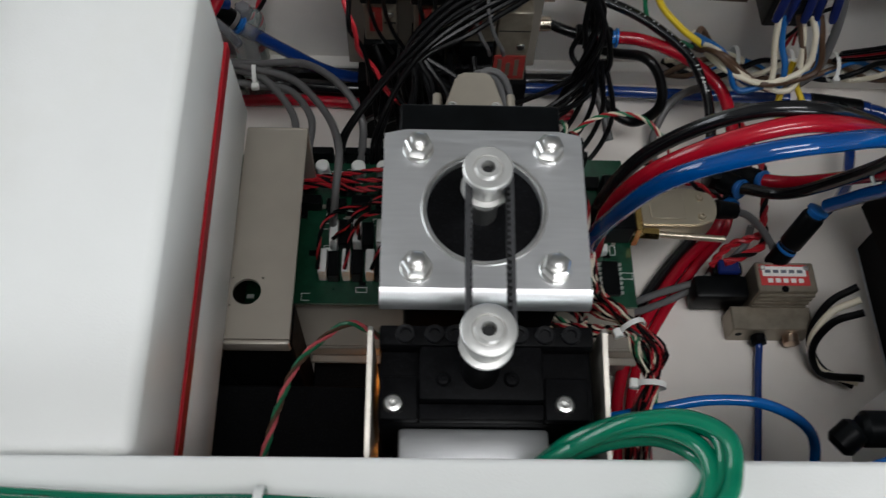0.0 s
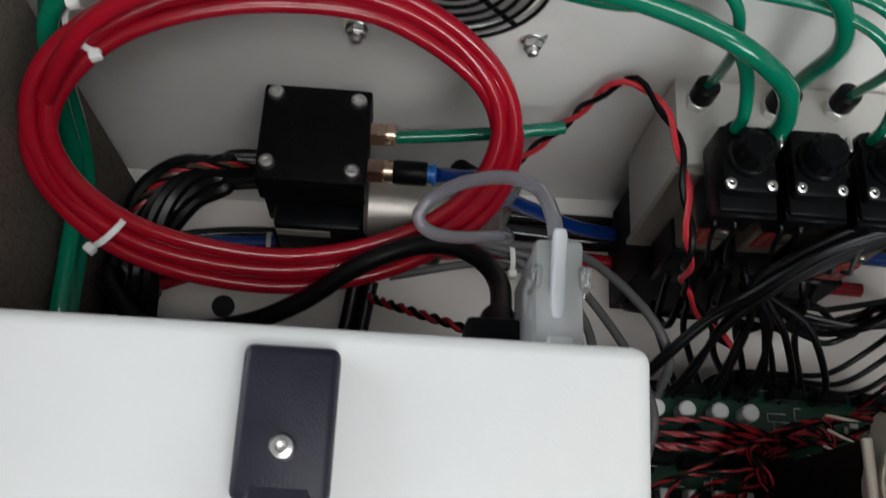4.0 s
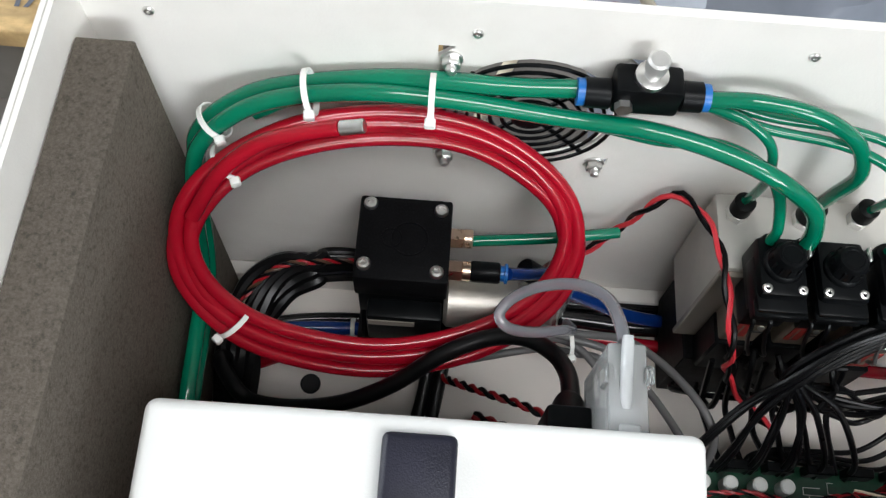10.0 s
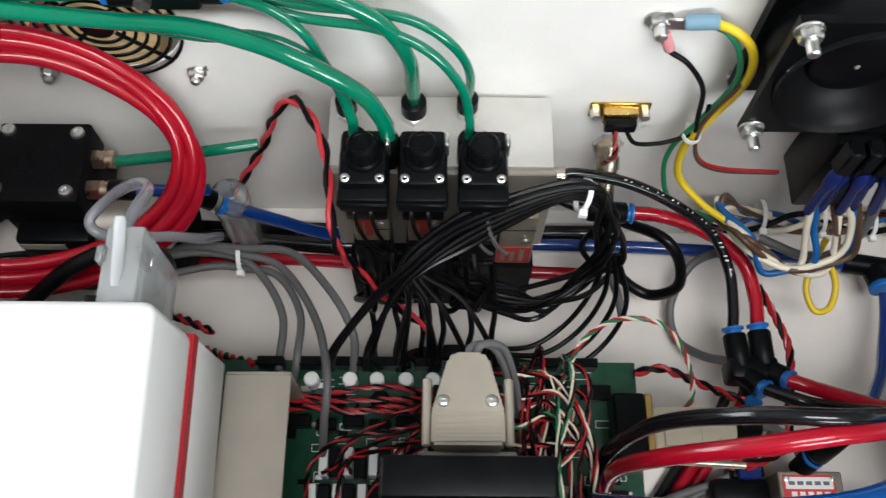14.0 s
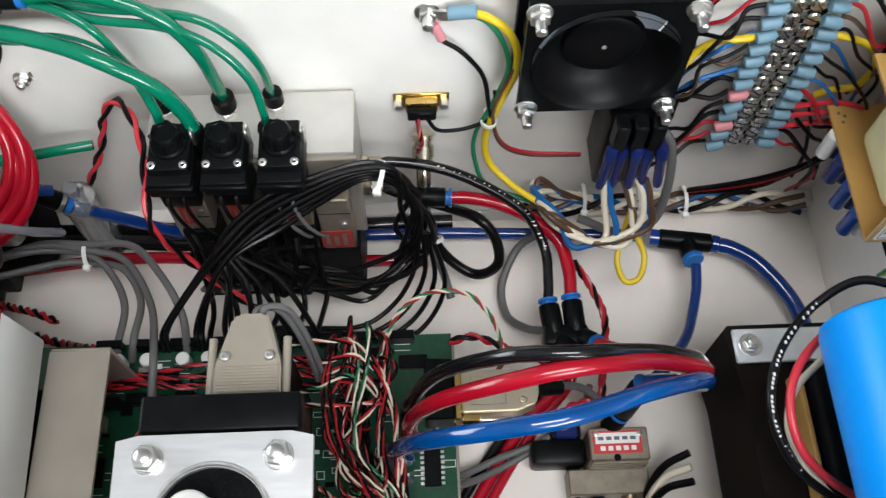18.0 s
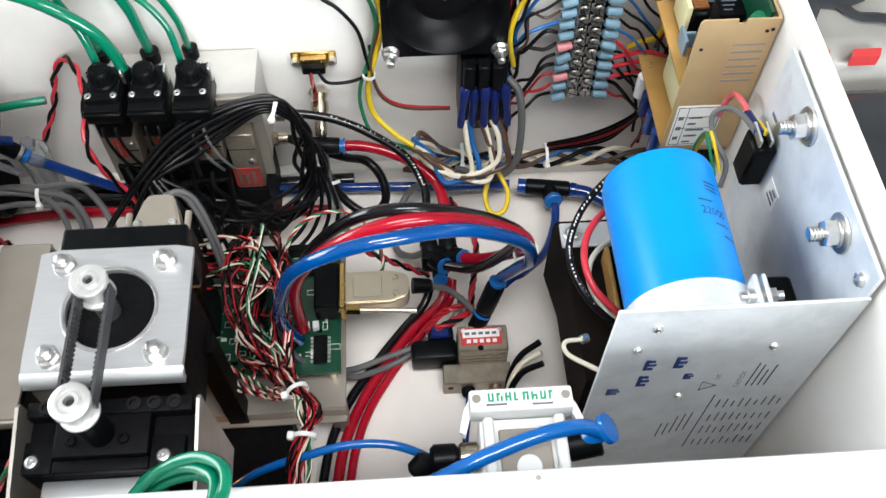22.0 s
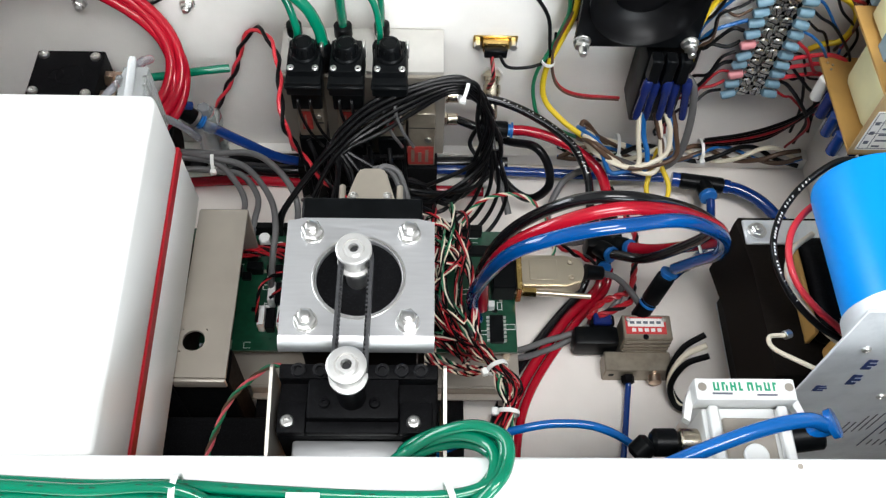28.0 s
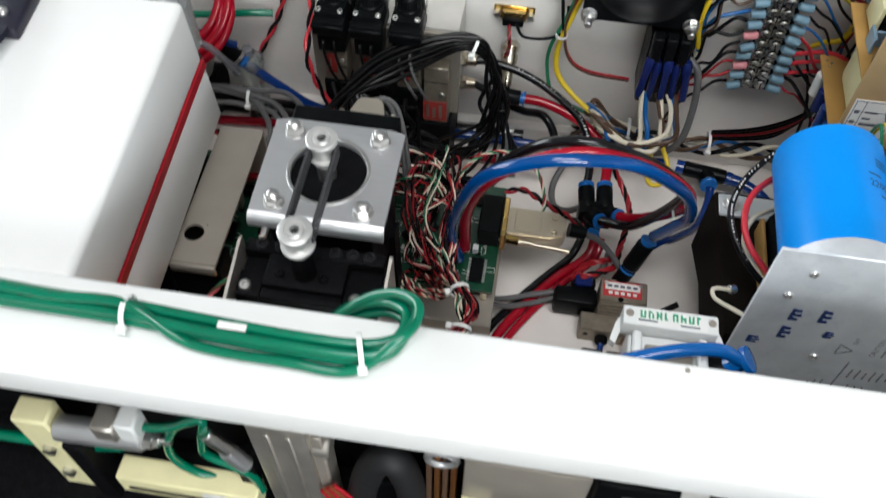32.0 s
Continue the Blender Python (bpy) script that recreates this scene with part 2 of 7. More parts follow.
INKD = material("dark_green_print", (0.0, 0.05, 0.022), 0.4, var=0.05)
OSB = material("strand_board", (0.52, 0.36, 0.17), 0.7, var=0.35, scale=40, bump=0.3, bscale=120, stretch=(1, 3, 1), dirt=(0.33, 0.2, 0.08), damount=0.6, dscale=50)
BENCH = material("bench_top_laminate", (0.20, 0.185, 0.17), 0.5, var=0.12, scale=20, dirt=(0.1, 0.09, 0.08), damount=0.4)
BAG = material("grey_plastic_bag", (0.30, 0.29, 0.265), 0.3, var=0.08, scale=20, bump=0.3, bscale=60)
DBAG = material("dark_plastic_bag", (0.035, 0.037, 0.04), 0.22, var=0.3, scale=20, bump=0.5, bscale=50)
ROOMW = material("room_wall_paint", (0.52, 0.515, 0.50), 0.8, var=0.04, scale=4)
ROOMF = material("room_floor_concrete", (0.30, 0.29, 0.27), 0.7, var=0.15, scale=6)
WARM = material("warm_glow_bulb", (0.9, 0.6, 0.2), 0.3)
_b = WARM.node_tree.nodes["Principled BSDF"]
_b.inputs["Emission Color"].default_value, _b.inputs["Emission Strength"].default_value = (1.0, 0.36, 0.06, 1), 12.0

# ---- builders (millimetres in, metres out) ----
K = 0.001


def box(bm, x0, x1, y0, y1, z0, z1, bev=0.0, seg=1):
    m = Matrix.Translation(((x0 + x1) / 2 * K, (y0 + y1) / 2 * K, (z0 + z1) / 2 * K)) @ Matrix.Diagonal((abs(x1 - x0) * K, abs(y1 - y0) * K, abs(z1 - z0) * K, 1))
    r = bmesh.ops.create_cube(bm, size=1, matrix=m)
    if bev:
        es = list({e for v in r["verts"] for e in v.link_edges})
        bmesh.ops.bevel(bm, geom=es, offset=bev * K, segments=seg, affect="EDGES", profile=0.5)
    return bm


def frame_of(d):
    d = Vector(d).normalized()
    a = Vector((0, 0, 1)) if abs(d.z) < 0.9 else Vector((1, 0, 0))
    u = d.cross(a).normalized()
    return u, d.cross(u).normalized(), d


def lathe(bm, base, axis, profile, seg=20, twist=0.0):
    """profile: (height, radius) pairs along the axis from base."""
    u, v, d = frame_of(axis)
    o = Vector(base) * K
    rings = []
    for h, r in profile:
        rings.append([bm.verts.new(o + d * h * K + (u * math.cos(a) + v * math.sin(a)) * r * K) for a in [2 * math.pi * i / seg + twist for i in range(seg)]])
    for a, b in zip(rings, rings[1:]):
        for i in range(seg):
            bm.faces.new((a[i], a[(i + 1) % seg], b[(i + 1) % seg], b[i]))
    bm.faces.new(rings[0][::-1])
    bm.faces.new(rings[-1])
    return bm


def cyl(bm, p0, p1, r, seg=16, ch=0.0):
    p0, p1 = Vector(p0), Vector(p1)
    h = (p1 - p0).length
    prof = [(0, r), (h, r)] if not ch else [(0, r - ch), (ch, r), (h - ch, r), (h, r - ch)]
    return lathe(bm, p0, p1 - p0, prof, seg)


def smooth_line(pts, n=8, closed=False):
    P = [Vector(p) for p in pts]
    out = []
    cnt = len(P) if closed else len(P) - 1
    for i in range(cnt):
        if closed:
            a, b, c, d = P[i - 1], P[i], P[(i + 1) % len(P)], P[(i + 2) % len(P)]
        else:
            b, c = P[i], P[i + 1]
            a = P[i - 1] if i else b * 2 - c
            d = P[i + 2] if i + 2 < len(P) else c * 2 - b
        for k in range(n):
            t = k / n
            out.append(0.5 * ((2 * b) + (c - a) * t + (2 * a - 5 * b + 4 * c - d) * t * t + (3 * b - a - 3 * c + d) * t ** 3))
    if not closed:
        out.append(P[-1])
    return out


def sweep(bm, line, r, seg=8, closed=False, flat=1.0):
    """A round bar of radius r along a line of points (millimetres)."""
    L = [Vector(p) for p in line]
    n = len(L)
    rings = []
    u = None
    for i, p in enumerate(L):
        d = (L[(i + 1) % n] - L[i - 1]) if closed else (L[min(i + 1, n - 1)] - L[max(i - 1, 0)])
        d = d.normalized() if d.length > 1e-6 else Vector((0, 0, 1))
        if u is None:
            u = frame_of(d)[0]
        u = (u - d * u.dot(d))
        u = u.normalized() if u.length > 1e-6 else frame_of(d)[0]
        v = d.cross(u)
        rings.append([bm.verts.new((p + (u * math.cos(a) + v * math.sin(a) * flat) * r) * K) for a in [2 * math.pi * k / seg for k in range(seg)]])
    for i in range(n if closed else n - 1):
        a, b = rings[i], rings[(i + 1) % n]
        for k in range(seg):
            bm.faces.new((a[k], a[(k + 1) % seg], b[(k + 1) % seg], b[k]))
    if not closed:
        bm.faces.new(rings[0][::-1])
        bm.faces.new(rings[-1])
    return bm


def prism(bm, outline, y0, y1, axis="y"):
    """Extrudes a flat outline (pairs) along one axis."""
    def P(a, b, c):
        return Vector({"y": (a, c, b), "x": (c, a, b), "z": (a, b, c)}[axis]) * K
    A = [bm.verts.new(P(a, b, y0)) for a, b in outline]
    B = [bm.verts.new(P(a, b, y1)) for a, b in outline]
    n = len(outline)
    bm.faces.new(A[::-1])
    bm.faces.new(B)
    for i in range(n):
        bm.faces.new((A[i], A[(i + 1) % n], B[(i + 1) % n], B[i]))
    bmesh.ops.recalc_face_normals(bm, faces=bm.faces)
    return bm


def mesh_of(bm, name, mat, sharp=38):
    bmesh.ops.recalc_face_normals(bm, faces=bm.faces)
    me = bpy.data.meshes.new(name)
    bm.to_mesh(me)
    bm.free()
    me.materials.append(mat)
    me.polygons.foreach_set("use_smooth", [True] * len(me.polygons))
    me.set_sharp_from_angle(angle=radians(sharp))
    return me


def part(name, bm, mat, parent, label=""):
    ob = new(name, mesh_of(bm, name, mat))
    ob.parent = parent
    if label:
        ob["label"] = label
    return ob


def thing(name, label, category, at=(0, 0, 0), group="", kind=""):
    ob = new(name)
    ob.empty_display_size = 0.01
    ob.matrix_world = pose(at[0] * K, at[1] * K, at[2] * K)
    return tagged(ob, label, category, group, kind)


def solid(name, bm, mat, label, category, group="", kind="", at=None):
    ob = new(name, mesh_of(bm, name, mat))
    if at:
        ob.location = [v * K for v in at]
    return tagged(ob, label, category, group, kind)


B = bmesh.new


def hose(name, pts, r, mat, label, category="hose", group="", seg=10, n=8, closed=False, parent=None):
    bm = sweep(B(), smooth_line(pts, n, closed), r, seg, closed)
    if parent:
        return part(name, bm, mat, parent, label)
    return solid(name, bm, mat, label, category, group)


def with_hole(bm, x0, x1, z0, z1, y0, y1, holes, seg=32):
    """A plate in the x-z plane from y0 to y1 with round holes (x, z, r): each hole sits in its own square cell."""
    xs = sorted({x0, x1, *[c for x, z, r in holes for c in (x - r * 1.12, x + r * 1.12)]})
    zs = sorted({z0, z1, *[c for x, z, r in holes for c in (z - r * 1.12, z + r * 1.12)]})
    for a, b in zip(xs, xs[1:]):
        for c, d in zip(zs, zs[1:]):
            hit = [h for h in holes if a <= h[0] <= b and c <= h[1] <= d]
            if not hit:
                box(bm, a, b, y0, y1, c, d)
                continue
            x, z, r = hit[0]
            R, S = [], []
            for i in range(seg):
                t = 2 * math.pi * (i + 0.5) / seg
                q = max(abs(math.cos(t)), abs(math.sin(t)))
                R.append((x + r * math.cos(t), z + r * math.sin(t)))
                S.append((x + (b - x) * math.cos(t) / q if math.cos(t) > 0 else x + (x - a) * math.cos(t) / q, z + (d - z) * math.sin(t) / q if math.sin(t) > 0 else z + (z - c) * math.sin(t) / q))
            vs = [[bm.verts.new((p[0] * K, y * K, p[1] * K)) for p in ring] for y in (y0, y1) for ring in (R, S)]
            for i in range(seg):
                j = (i + 1) % seg
                bm.faces.new((vs[0][i], vs[0][j], vs[1][j], vs[1][i]))
                bm.faces.new((vs[2][j], vs[2][i], vs[3][i], vs[3][j]))
                bm.faces.new((vs[0][j], vs[0][i], vs[2][i], vs[2][j]))
    bmesh.ops.remove_doubles(bm, verts=bm.verts, dist=2e-5)
    return bm


def hexbolt(parent, x, y, z, axis=(0, 0, 1), r=5.0, washer=6.0, stud=3.2, tall=4.5, out=3.0, names=("washer", "nut", "stud")):
    """Washer, hexagon nut and stud end on a face at (x, y, z)."""
    d = Vector(axis)
    o = Vector((x, y, z))
    part(names[0], cyl(B(), o, o + d * 1.2, washer, 20, 0.3), STEEL, parent)
    part(names[1], lathe(B(), o + d * 1.2, d, [(0, r * 0.96), (0.5, r), (tall - 0.6, r), (tall, r * 0.86)], 6, random.random()), STEEL, parent)
    part(names[2], lathe(B(), o + d * (tall + 1.2), d, [(0, stud), (out - 0.6, stud), (out, stud * 0.7)], 14), STEEL, parent)


def screw(name, parent, x, y, z, axis=(0, 0, 1), r=3.0, mat=None):
    """A pan head with a recessed socket."""
    bm = lathe(B(), (x, y, z), axis, [(0, r), (r * 0.35, r), (r * 0.62, r * 0.8), (r * 0.7, r * 0.45), (r * 0.35, r * 0.38), (r * 0.3, r * 0.05)], 14)
    return part(name, bm, mat or STEEL, parent)

# ---- the room and the bench ----
tagged(new("floor", mesh_of(box(B(), -3000, 3500, -3000, 3600, -905, -895), "floor", ROOMF)), "bare grey concrete workshop floor", "floor", kind="structure")
tagged(new("ceiling", mesh_of(box(B(), -3000, 3500, -3000, 3600, 2000, 2020), "ceiling", ROOMW)), "plain white workshop ceiling", "ceiling", kind="structure")


def room_wall(name, spans):
    bm = B()
    for s in spans:
        box(bm, *s)
    tagged(new(name, mesh_of(bm, name, ROOMW)), "plain off-white workshop wall", "wall", kind="structure")


room_wall("wall_south", [(-3000, 3500, -3020, -3000, -900, 2000)])
room_wall("wall_east", [(3500, 3520, -3000, 3600, -900, 2000)])
room_wall("wall_west", [(-2620, -2600, -3000, 3600, -900, 300), (-2620, -2600, -3000, 3600, 1750, 2000), (-2620, -2600, -3000, -300, 300, 1750), (-2620, -2600, 2100, 3600, 300, 1750)])
room_wall("wall_north", [(-3000, 3500, 3600, 3620, -900, 500), (-3000, 3500, 3600, 3620, 1800, 2000), (-3000, -700, 3600, 3620, 500, 1800), (2100, 3500, 3600, 3620, 500, 1800)])

bench = thing("workbench", "long dark laminate workbench under the open machine", "workbench", (0, 0, -4))
part("benchtop", box(B(), -1300, 1500, -600, 1300, -40, 0, 3), BENCH, bench)
for x in (-1200, 1400):
    for y in (-520, 1220):
        part("leg", box(B(), x - 30, x + 30, y - 30, y + 30, -891, -40, 2), STAIN, bench)

# ---- the enclosure ----
XL, XR, YB, YF, ZT = -301, 386, 415, 81, 266
enc = thing("machine_enclosure", "open white powder-coated sheet metal machine enclosure", "enclosure", (0, 0, 0))
part("base_sheet", box(B(), XL - 2, XR + 2, -190, YB + 2, -3, 0, 0.5), CREAM, enc, "cream painted floor sheet")
part("back_wall", with_hole(B(), XL - 2, XR + 2, 0, ZT, YB, YB + 2, [(-123, 198, 36.5), (210.7, 197.6, 38)]), PAINT, enc)
part("right_wall", box(B(), XR, XR + 2, -190, YB, 0, ZT), PAINT, enc)
part("left_wall", box(B(), XL - 2, XL, -190, YB, 0, ZT), PAINT, enc)
part("top_flange", box(B(), XL - 5, XR + 4.5, YB + 2, YB + 4.6, ZT - 2, ZT, 0.6), PAINT, enc)
part("top_flange", box(B(), XR + 2, XR + 4.5, -190, YB + 2, ZT - 2, ZT, 0.6), PAINT, enc)
part("top_flange", box(B(), XL - 5, XL - 2, -190, YB + 2, ZT - 2, ZT, 0.6), PAINT, enc)
part("front_beam", box(B(), XL, XR, 29, YF, 207, 229.7, 2.5, 3), WHITE, enc, "wide white front cross beam")
# Front sheet is black: the darkness below the beam is put into its colour.
part("front_panel", box(B(), XL, XR, YF - 2.5, YF - 0.5, 0, 207), BLACKM, enc, "inner front sheet, blackened for the darkness below the beam")
part("bottom_flange", box(B(), XL, XR, YB - 10, YB - 0.2, 0.2, 14, 1), PAINT, enc)
for x, z in ((-275, 247), (-149, 248), (-20, 249), (330, 248)):
    screw("rivet", enc, x, YB, z, (0, -1, 0), 2.2)
for x, y in ((228, 77), (-230, 72)):
    part("hole_dimple", cyl(B(), (x, y, 229.6), (x, y, 230.05), 1.2, 12), STAIN, enc)

foam = solid("foam_pad", box(B(), XL + 0.6, XL + 23.5, 92, 401, 0.3, 246, 0.9, 2), FOAM, "thick grey open-cell foam pad lining the side wall", "foam pad")

# wire guard over the left fan opening
guard = thing("fan_guard", "black round wire fan guard on the back wall", "fan guard", (-123, 414, 197))
for r in (7, 12, 17, 22, 27, 32, 37):
    part("ring", sweep(B(), [(r * math.cos(a), -1.5, r * math.sin(a)) for a in [2 * math.pi * i / 40 for i in range(40)]], 0.95, 6, True), BLACK, guard)
for a in (45, 135, 225, 315):
    c, s = math.cos(radians(a)), math.sin(radians(a))
    part("spoke", sweep(B(), [(9 * c, -0.2, 9 * s), (38 * c, -0.2, 38 * s)], 1.1, 6), BLACK, guard)
part("hub_plate", cyl(B(), (0, -2.2, 0), (0, -0.8, 0), 8, 20), BLACK, guard)
for sx in (-1, 1):
    for sz in (-1, 1):
        hexbolt(guard, sx * 35.3, 1, sz * 35.7 - 1.5, (0, -1, 0), 3.9, 4.7, 2.2, 3.4, 3)

# ---- white lidded box with the strap handle ----
wb = thing("instrument_box", "white lidded instrument box with red gasket line", "box", (-66, 269, 236))
wb.matrix_world = pose(-0.066, 0.269, 0.236, 5, 0, 0)
part("lid", box(B(), -184, 0, -186.5, 0, -51, 0, 4.5, 4), WHITE, wb)
part("gasket", box(B(), -183.6, 0.3, -186, 0.3, -58, -51), REDLINE, wb, "red gasket line")
part("lower_case", box(B(), -184, 0, -186.5, 0, -106, -58, 1.5, 2), WHITE, wb)
part("pedestal", box(B(), -176, -10, -170, -12, -118, -106), BLACK, wb)
hd = thing("strap_handle", "black rubber strap handle screwed to the box lid", "handle", (0, 0, 0))
hd.matrix_world = pose(-0.066, 0.269, 0.236, 5, 0, 0)
for y0, y1, s in ((-7, -45, -32), (-177, -139, -152)):
    part("end_cap", box(B(), -105.5, -81.5, min(y0, y1), max(y0, y1), 0, 8.5, 2.4, 3), STRAP, hd)
    screw("screw", hd, -93.5, s, 8.5, (0, 0, 1), 3.4)
arch = smooth_line([(-93.5, -30, 5), (-93.5, -48, 8), (-94.5, -70, 12), (-95, -92, 13.5), (-94.5, -114, 12), (-93.5, -136, 8), (-93.5, -154, 5)], 5)
bm = B()
vs = [[bm.verts.new(Vector((p.x + dx, p.y, p.z + dz)) * K) for dx, dz in ((-9, 0), (-7, -1.6), (7, -1.6), (9, 0), (7, 1.6), (-7, 1.6))] for p in arch]
for a, b in zip(vs, vs[1:]):
    for i in range(6):
        bm.faces.new((a[i], a[(i + 1) % 6], b[(i + 1) % 6], b[i]))
bm.faces.new(vs[0][::-1])
bm.faces.new(vs[-1])
part("strap", bm, STRAP, hd)

# black chassis below the box and the motor
bc = thing("black_chassis", "black painted steel chassis tray on the enclosure floor", "chassis", (0, 0, 0))
part("tray", box(B(), -250, -2, 88, 163, 0, 60, 1), BLACKM, bc)
part("rear_ledge", box(B(), -38, -2.2, 163.2, 194, 0, 22, 1), BLACKM, bc)
part("tray", box(B(), -2, 100, 88, 194, 0, 30, 1), BLACKM, bc)
part("lamp_post", box(B(), 11, 23, 163, 175, 30, 36), BLACKM, bc)
part("small_tag", cyl(B(), (-20, 96, 60), (-20, 96, 66), 4, 12, 0.5), BRASS, bc)
part("riser", box(B(), -230, -72, 164, 262, 0, 104, 1), BLACKM, bc)
part("riser_step", box(B(), -71.8, -38.4, 165, 186, 0, 108, 1), BLACKM, bc)
# little lamp that glows below the board tray
bulb = thing("indicator_lamp", "small glowing amber indicator lamp", "lamp", (17, 169, 36))
part("socket", cyl(B(), (0, 0, 0), (0, 0, 6), 4), BRASS, bulb)
part("bulb", lathe(B(), (0, 0, 6), (0, 0, 1), [(0, 2.6), (3, 4.4), (8, 4.6), (13, 2.6), (16, 0.6)], 14), WARM, bulb, "lit amber bulb")
for x, y in ((9, 135), (17, 134)):
    pin_lamp = thing("indicator_lamp", "tiny lit amber lamp in a slim brass socket", "lamp", (x, y, 30), "indicator lamps")
    part("socket", lathe(B(), (0, 0, 0), (0, 0, 1), [(0, 1.6), (8, 1.6), (9, 2.4), (12, 2.4), (12.6, 1.6)], 12), BRASS, pin_lamp)
    part("bulb", lathe(B(), (0, 0, 12.6), (0, 0, 1), [(0, 1.3), (3, 1.5), (7, 1.0), (9, 0.3)], 12), WARM, pin_lamp, "lit amber bulb")

# ---- stepper motor with belt drive ----
mo = thing("belt_drive", "stepper motor with toothed belt and two pulleys", "motor", (41.5, 172.5, 0))
mo.matrix_world = pose(0.0415, 0.1725 + 0.0095, 0.0, 2.5, 0, 0)
PZ = 217.0
plate = B()
th = 3.2


def plate_hole(bm, x0, x1, y0, y1, z0, z1, r, seg=40):
    R = [(r * math.cos(2 * math.pi * (i + 0.5) / seg), r * math.sin(2 * math.pi * (i + 0.5) / seg)) for i in range(seg)]
    S = []
    for i in range(seg):
        c, s = math.cos(2 * math.pi * (i + 0.5) / seg), math.sin(2 * math.pi * (i + 0.5) / seg)
        q = max(abs(c) / (x1 if c > 0 else -x0), abs(s) / (y1 if s > 0 else -y0))
        S.append((c / q, s / q))
    v = [[bm.verts.new((p[0] * K, p[1] * K, z * K)) for p in ring] for z in (z0, z1) for ring in (R, S)]
    for i in range(seg):
        j = (i + 1) % seg
        bm.faces.new((v[0][j], v[0][i], v[1][i], v[1][j]))
        bm.faces.new((v[2][i], v[2][j], v[3][j], v[3][i]))
        bm.faces.new((v[0][i], v[0][j], v[2][j], v[2][i]))
        bm.faces.new((v[1][j], v[1][i], v[3][i], v[3][j]))
    return bm


plate_hole(plate, -36, 36, -30.5, 32.6, PZ - th, PZ, 20.5)
prism(plate, [(-30.5, PZ), (-33, PZ - 0.8), (-34.7, PZ - 2.6), (-35.5, PZ - 5), (-35.5, PZ - 7.5), (-32.3, PZ - 7.5), (-32.3, PZ - 5.5), (-30.5, PZ - th)], -36, 36, "x")
part("mounting_plate", plate, ALU, mo, "brushed aluminium motor plate with bent front edge")
part("pilot_ring", plate_hole(B(), -20.4, 20.4, -20.4, 20.4, PZ - 6, PZ - 4, 17), BLACKM, mo)
ring = B()
sweep(ring, [(21.6 * math.cos(a), 21.6 * math.sin(a), PZ) for a in [2 * math.pi * i / 48 for i in range(48)]], 0.9, 6, True)
part("bore_lip", ring, STEEL, mo)
part("motor_face", cyl(B(), (0, 0, PZ - 9), (0, 0, PZ - 4), 20.4, 36), BLACKM, mo)
part("motor_body", box(B(), -28.5, 28.5, -28.5, 28.5, PZ - 80, PZ - th - 0.2, 3, 2), BLACKM, mo, "black stepper motor body")
for x in (-23.6, 23.6):
    for y in (-23.6, 23.6):
        hexbolt(mo, x, y, PZ, (0, 0, 1), 5.0, 5.6, 2.9, 4.6, 2.6)


def pulley(x, y, z, r):
    ob = part("pulley", lathe(B(), (x, y, z), (0, 0, 1), [(0, r * 0.66), (6, r * 0.66), (6.2, r), (7.6, r), (8, r * 0.78), (17, r * 0.78), (17.4, r), (19.4, r), (19.8, r * 0.94), (19.8, r * 0.62), (19.2, r * 0.58), (19.6, r * 0.5), (20.4, r * 0.46), (20.4, r * 0.28), (15.5, r * 0.27)], 32), TURNED, mo, "turned aluminium timing pulley")
    part("shaft_end", cyl(B(), (x, y, z + 10), (x, y, z + 17.5), r * 0.23, 12), RUBBER, ob)


pulley(-0.8, 0, PZ + 8, 8.2)
part('shaft', cyl(B(), (-0.8, 0, PZ - 6), (-0.8, 0, PZ + 9), 5.2, 14), STEEL, mo)
pulley(-1.5, -55, PZ + 6, 8.6)
# Hub is black: the shadow under the lower pulley is put into its colour.
part('hub', cyl(B(), (-1.5, -55, PZ - 17), (-1.5, -55, PZ + 7), 6.4, 20), BLACKM, mo)
belt = B()
for sx in (-7, 7.2):
    prism(belt, [(sx - 0.65, 0), (sx + 0.65, 0), (sx - 0.7 + 0.65, -55), (sx - 0.7 - 0.65, -55)], PZ + 16, PZ + 24, "z")
part("belt", belt, BELT, mo, "black toothed rubber belt")
teeth = B()
for i in range(23):
    y = -4 - i * 2.2
    for sx in (-6.3, 6.2):
        box(teeth, sx - 0.6 + (y / 55) * 0.7, sx + 0.7 + (y / 55) * 0.7, y - 0.5, y + 0.5, PZ + 16.3, PZ + 23.2)
part("belt_teeth", teeth, BELT, mo)
# black bearing block in front of the plate
bearing = part("bearing_block", box(B(), -36, 38, -71, -36, PZ - 70, PZ - 22, 1.5, 2), BLACKM, mo, "black machined bearing block")
part("raised_pad", box(B(), -36, 38, -46, -38.5, PZ - 22, PZ - 14, 1, 2), BLACKM, mo)
part("raised_pad", box(B(), -22, 20, -65, -46, PZ - 22, PZ - 14, 1, 2), BLACKM, mo)
part("clamp_wing", box(B(), -35.5, -22.4, -71, -56, PZ - 22, PZ - 17, 1, 2), BLACKM, mo)
part("clamp_wing", box(B(), 20.4, 35.5, -71, -56, PZ - 22, PZ - 17, 1, 2), BLACKM, mo)
part("clamp_bar", box(B(), -22.2, 20.2, -71, -65.3, PZ - 22, PZ - 17, 1, 2), BLACKM, mo)
part("lower_step", box(B(), -30, 31, -88, -71.4, PZ - 70, PZ - 46.4, 1, 2), BLACKM, mo)
for x in (-29, 28.5):
    screw("screw", mo, x - 1.6, -66, PZ - 17, (0, 0, 1), 3.4)
for x in (-14, 9):
    screw("socket_screw", bearing, x, -58, PZ - 14, (0, 0, 1), 2.6, BLACKM)
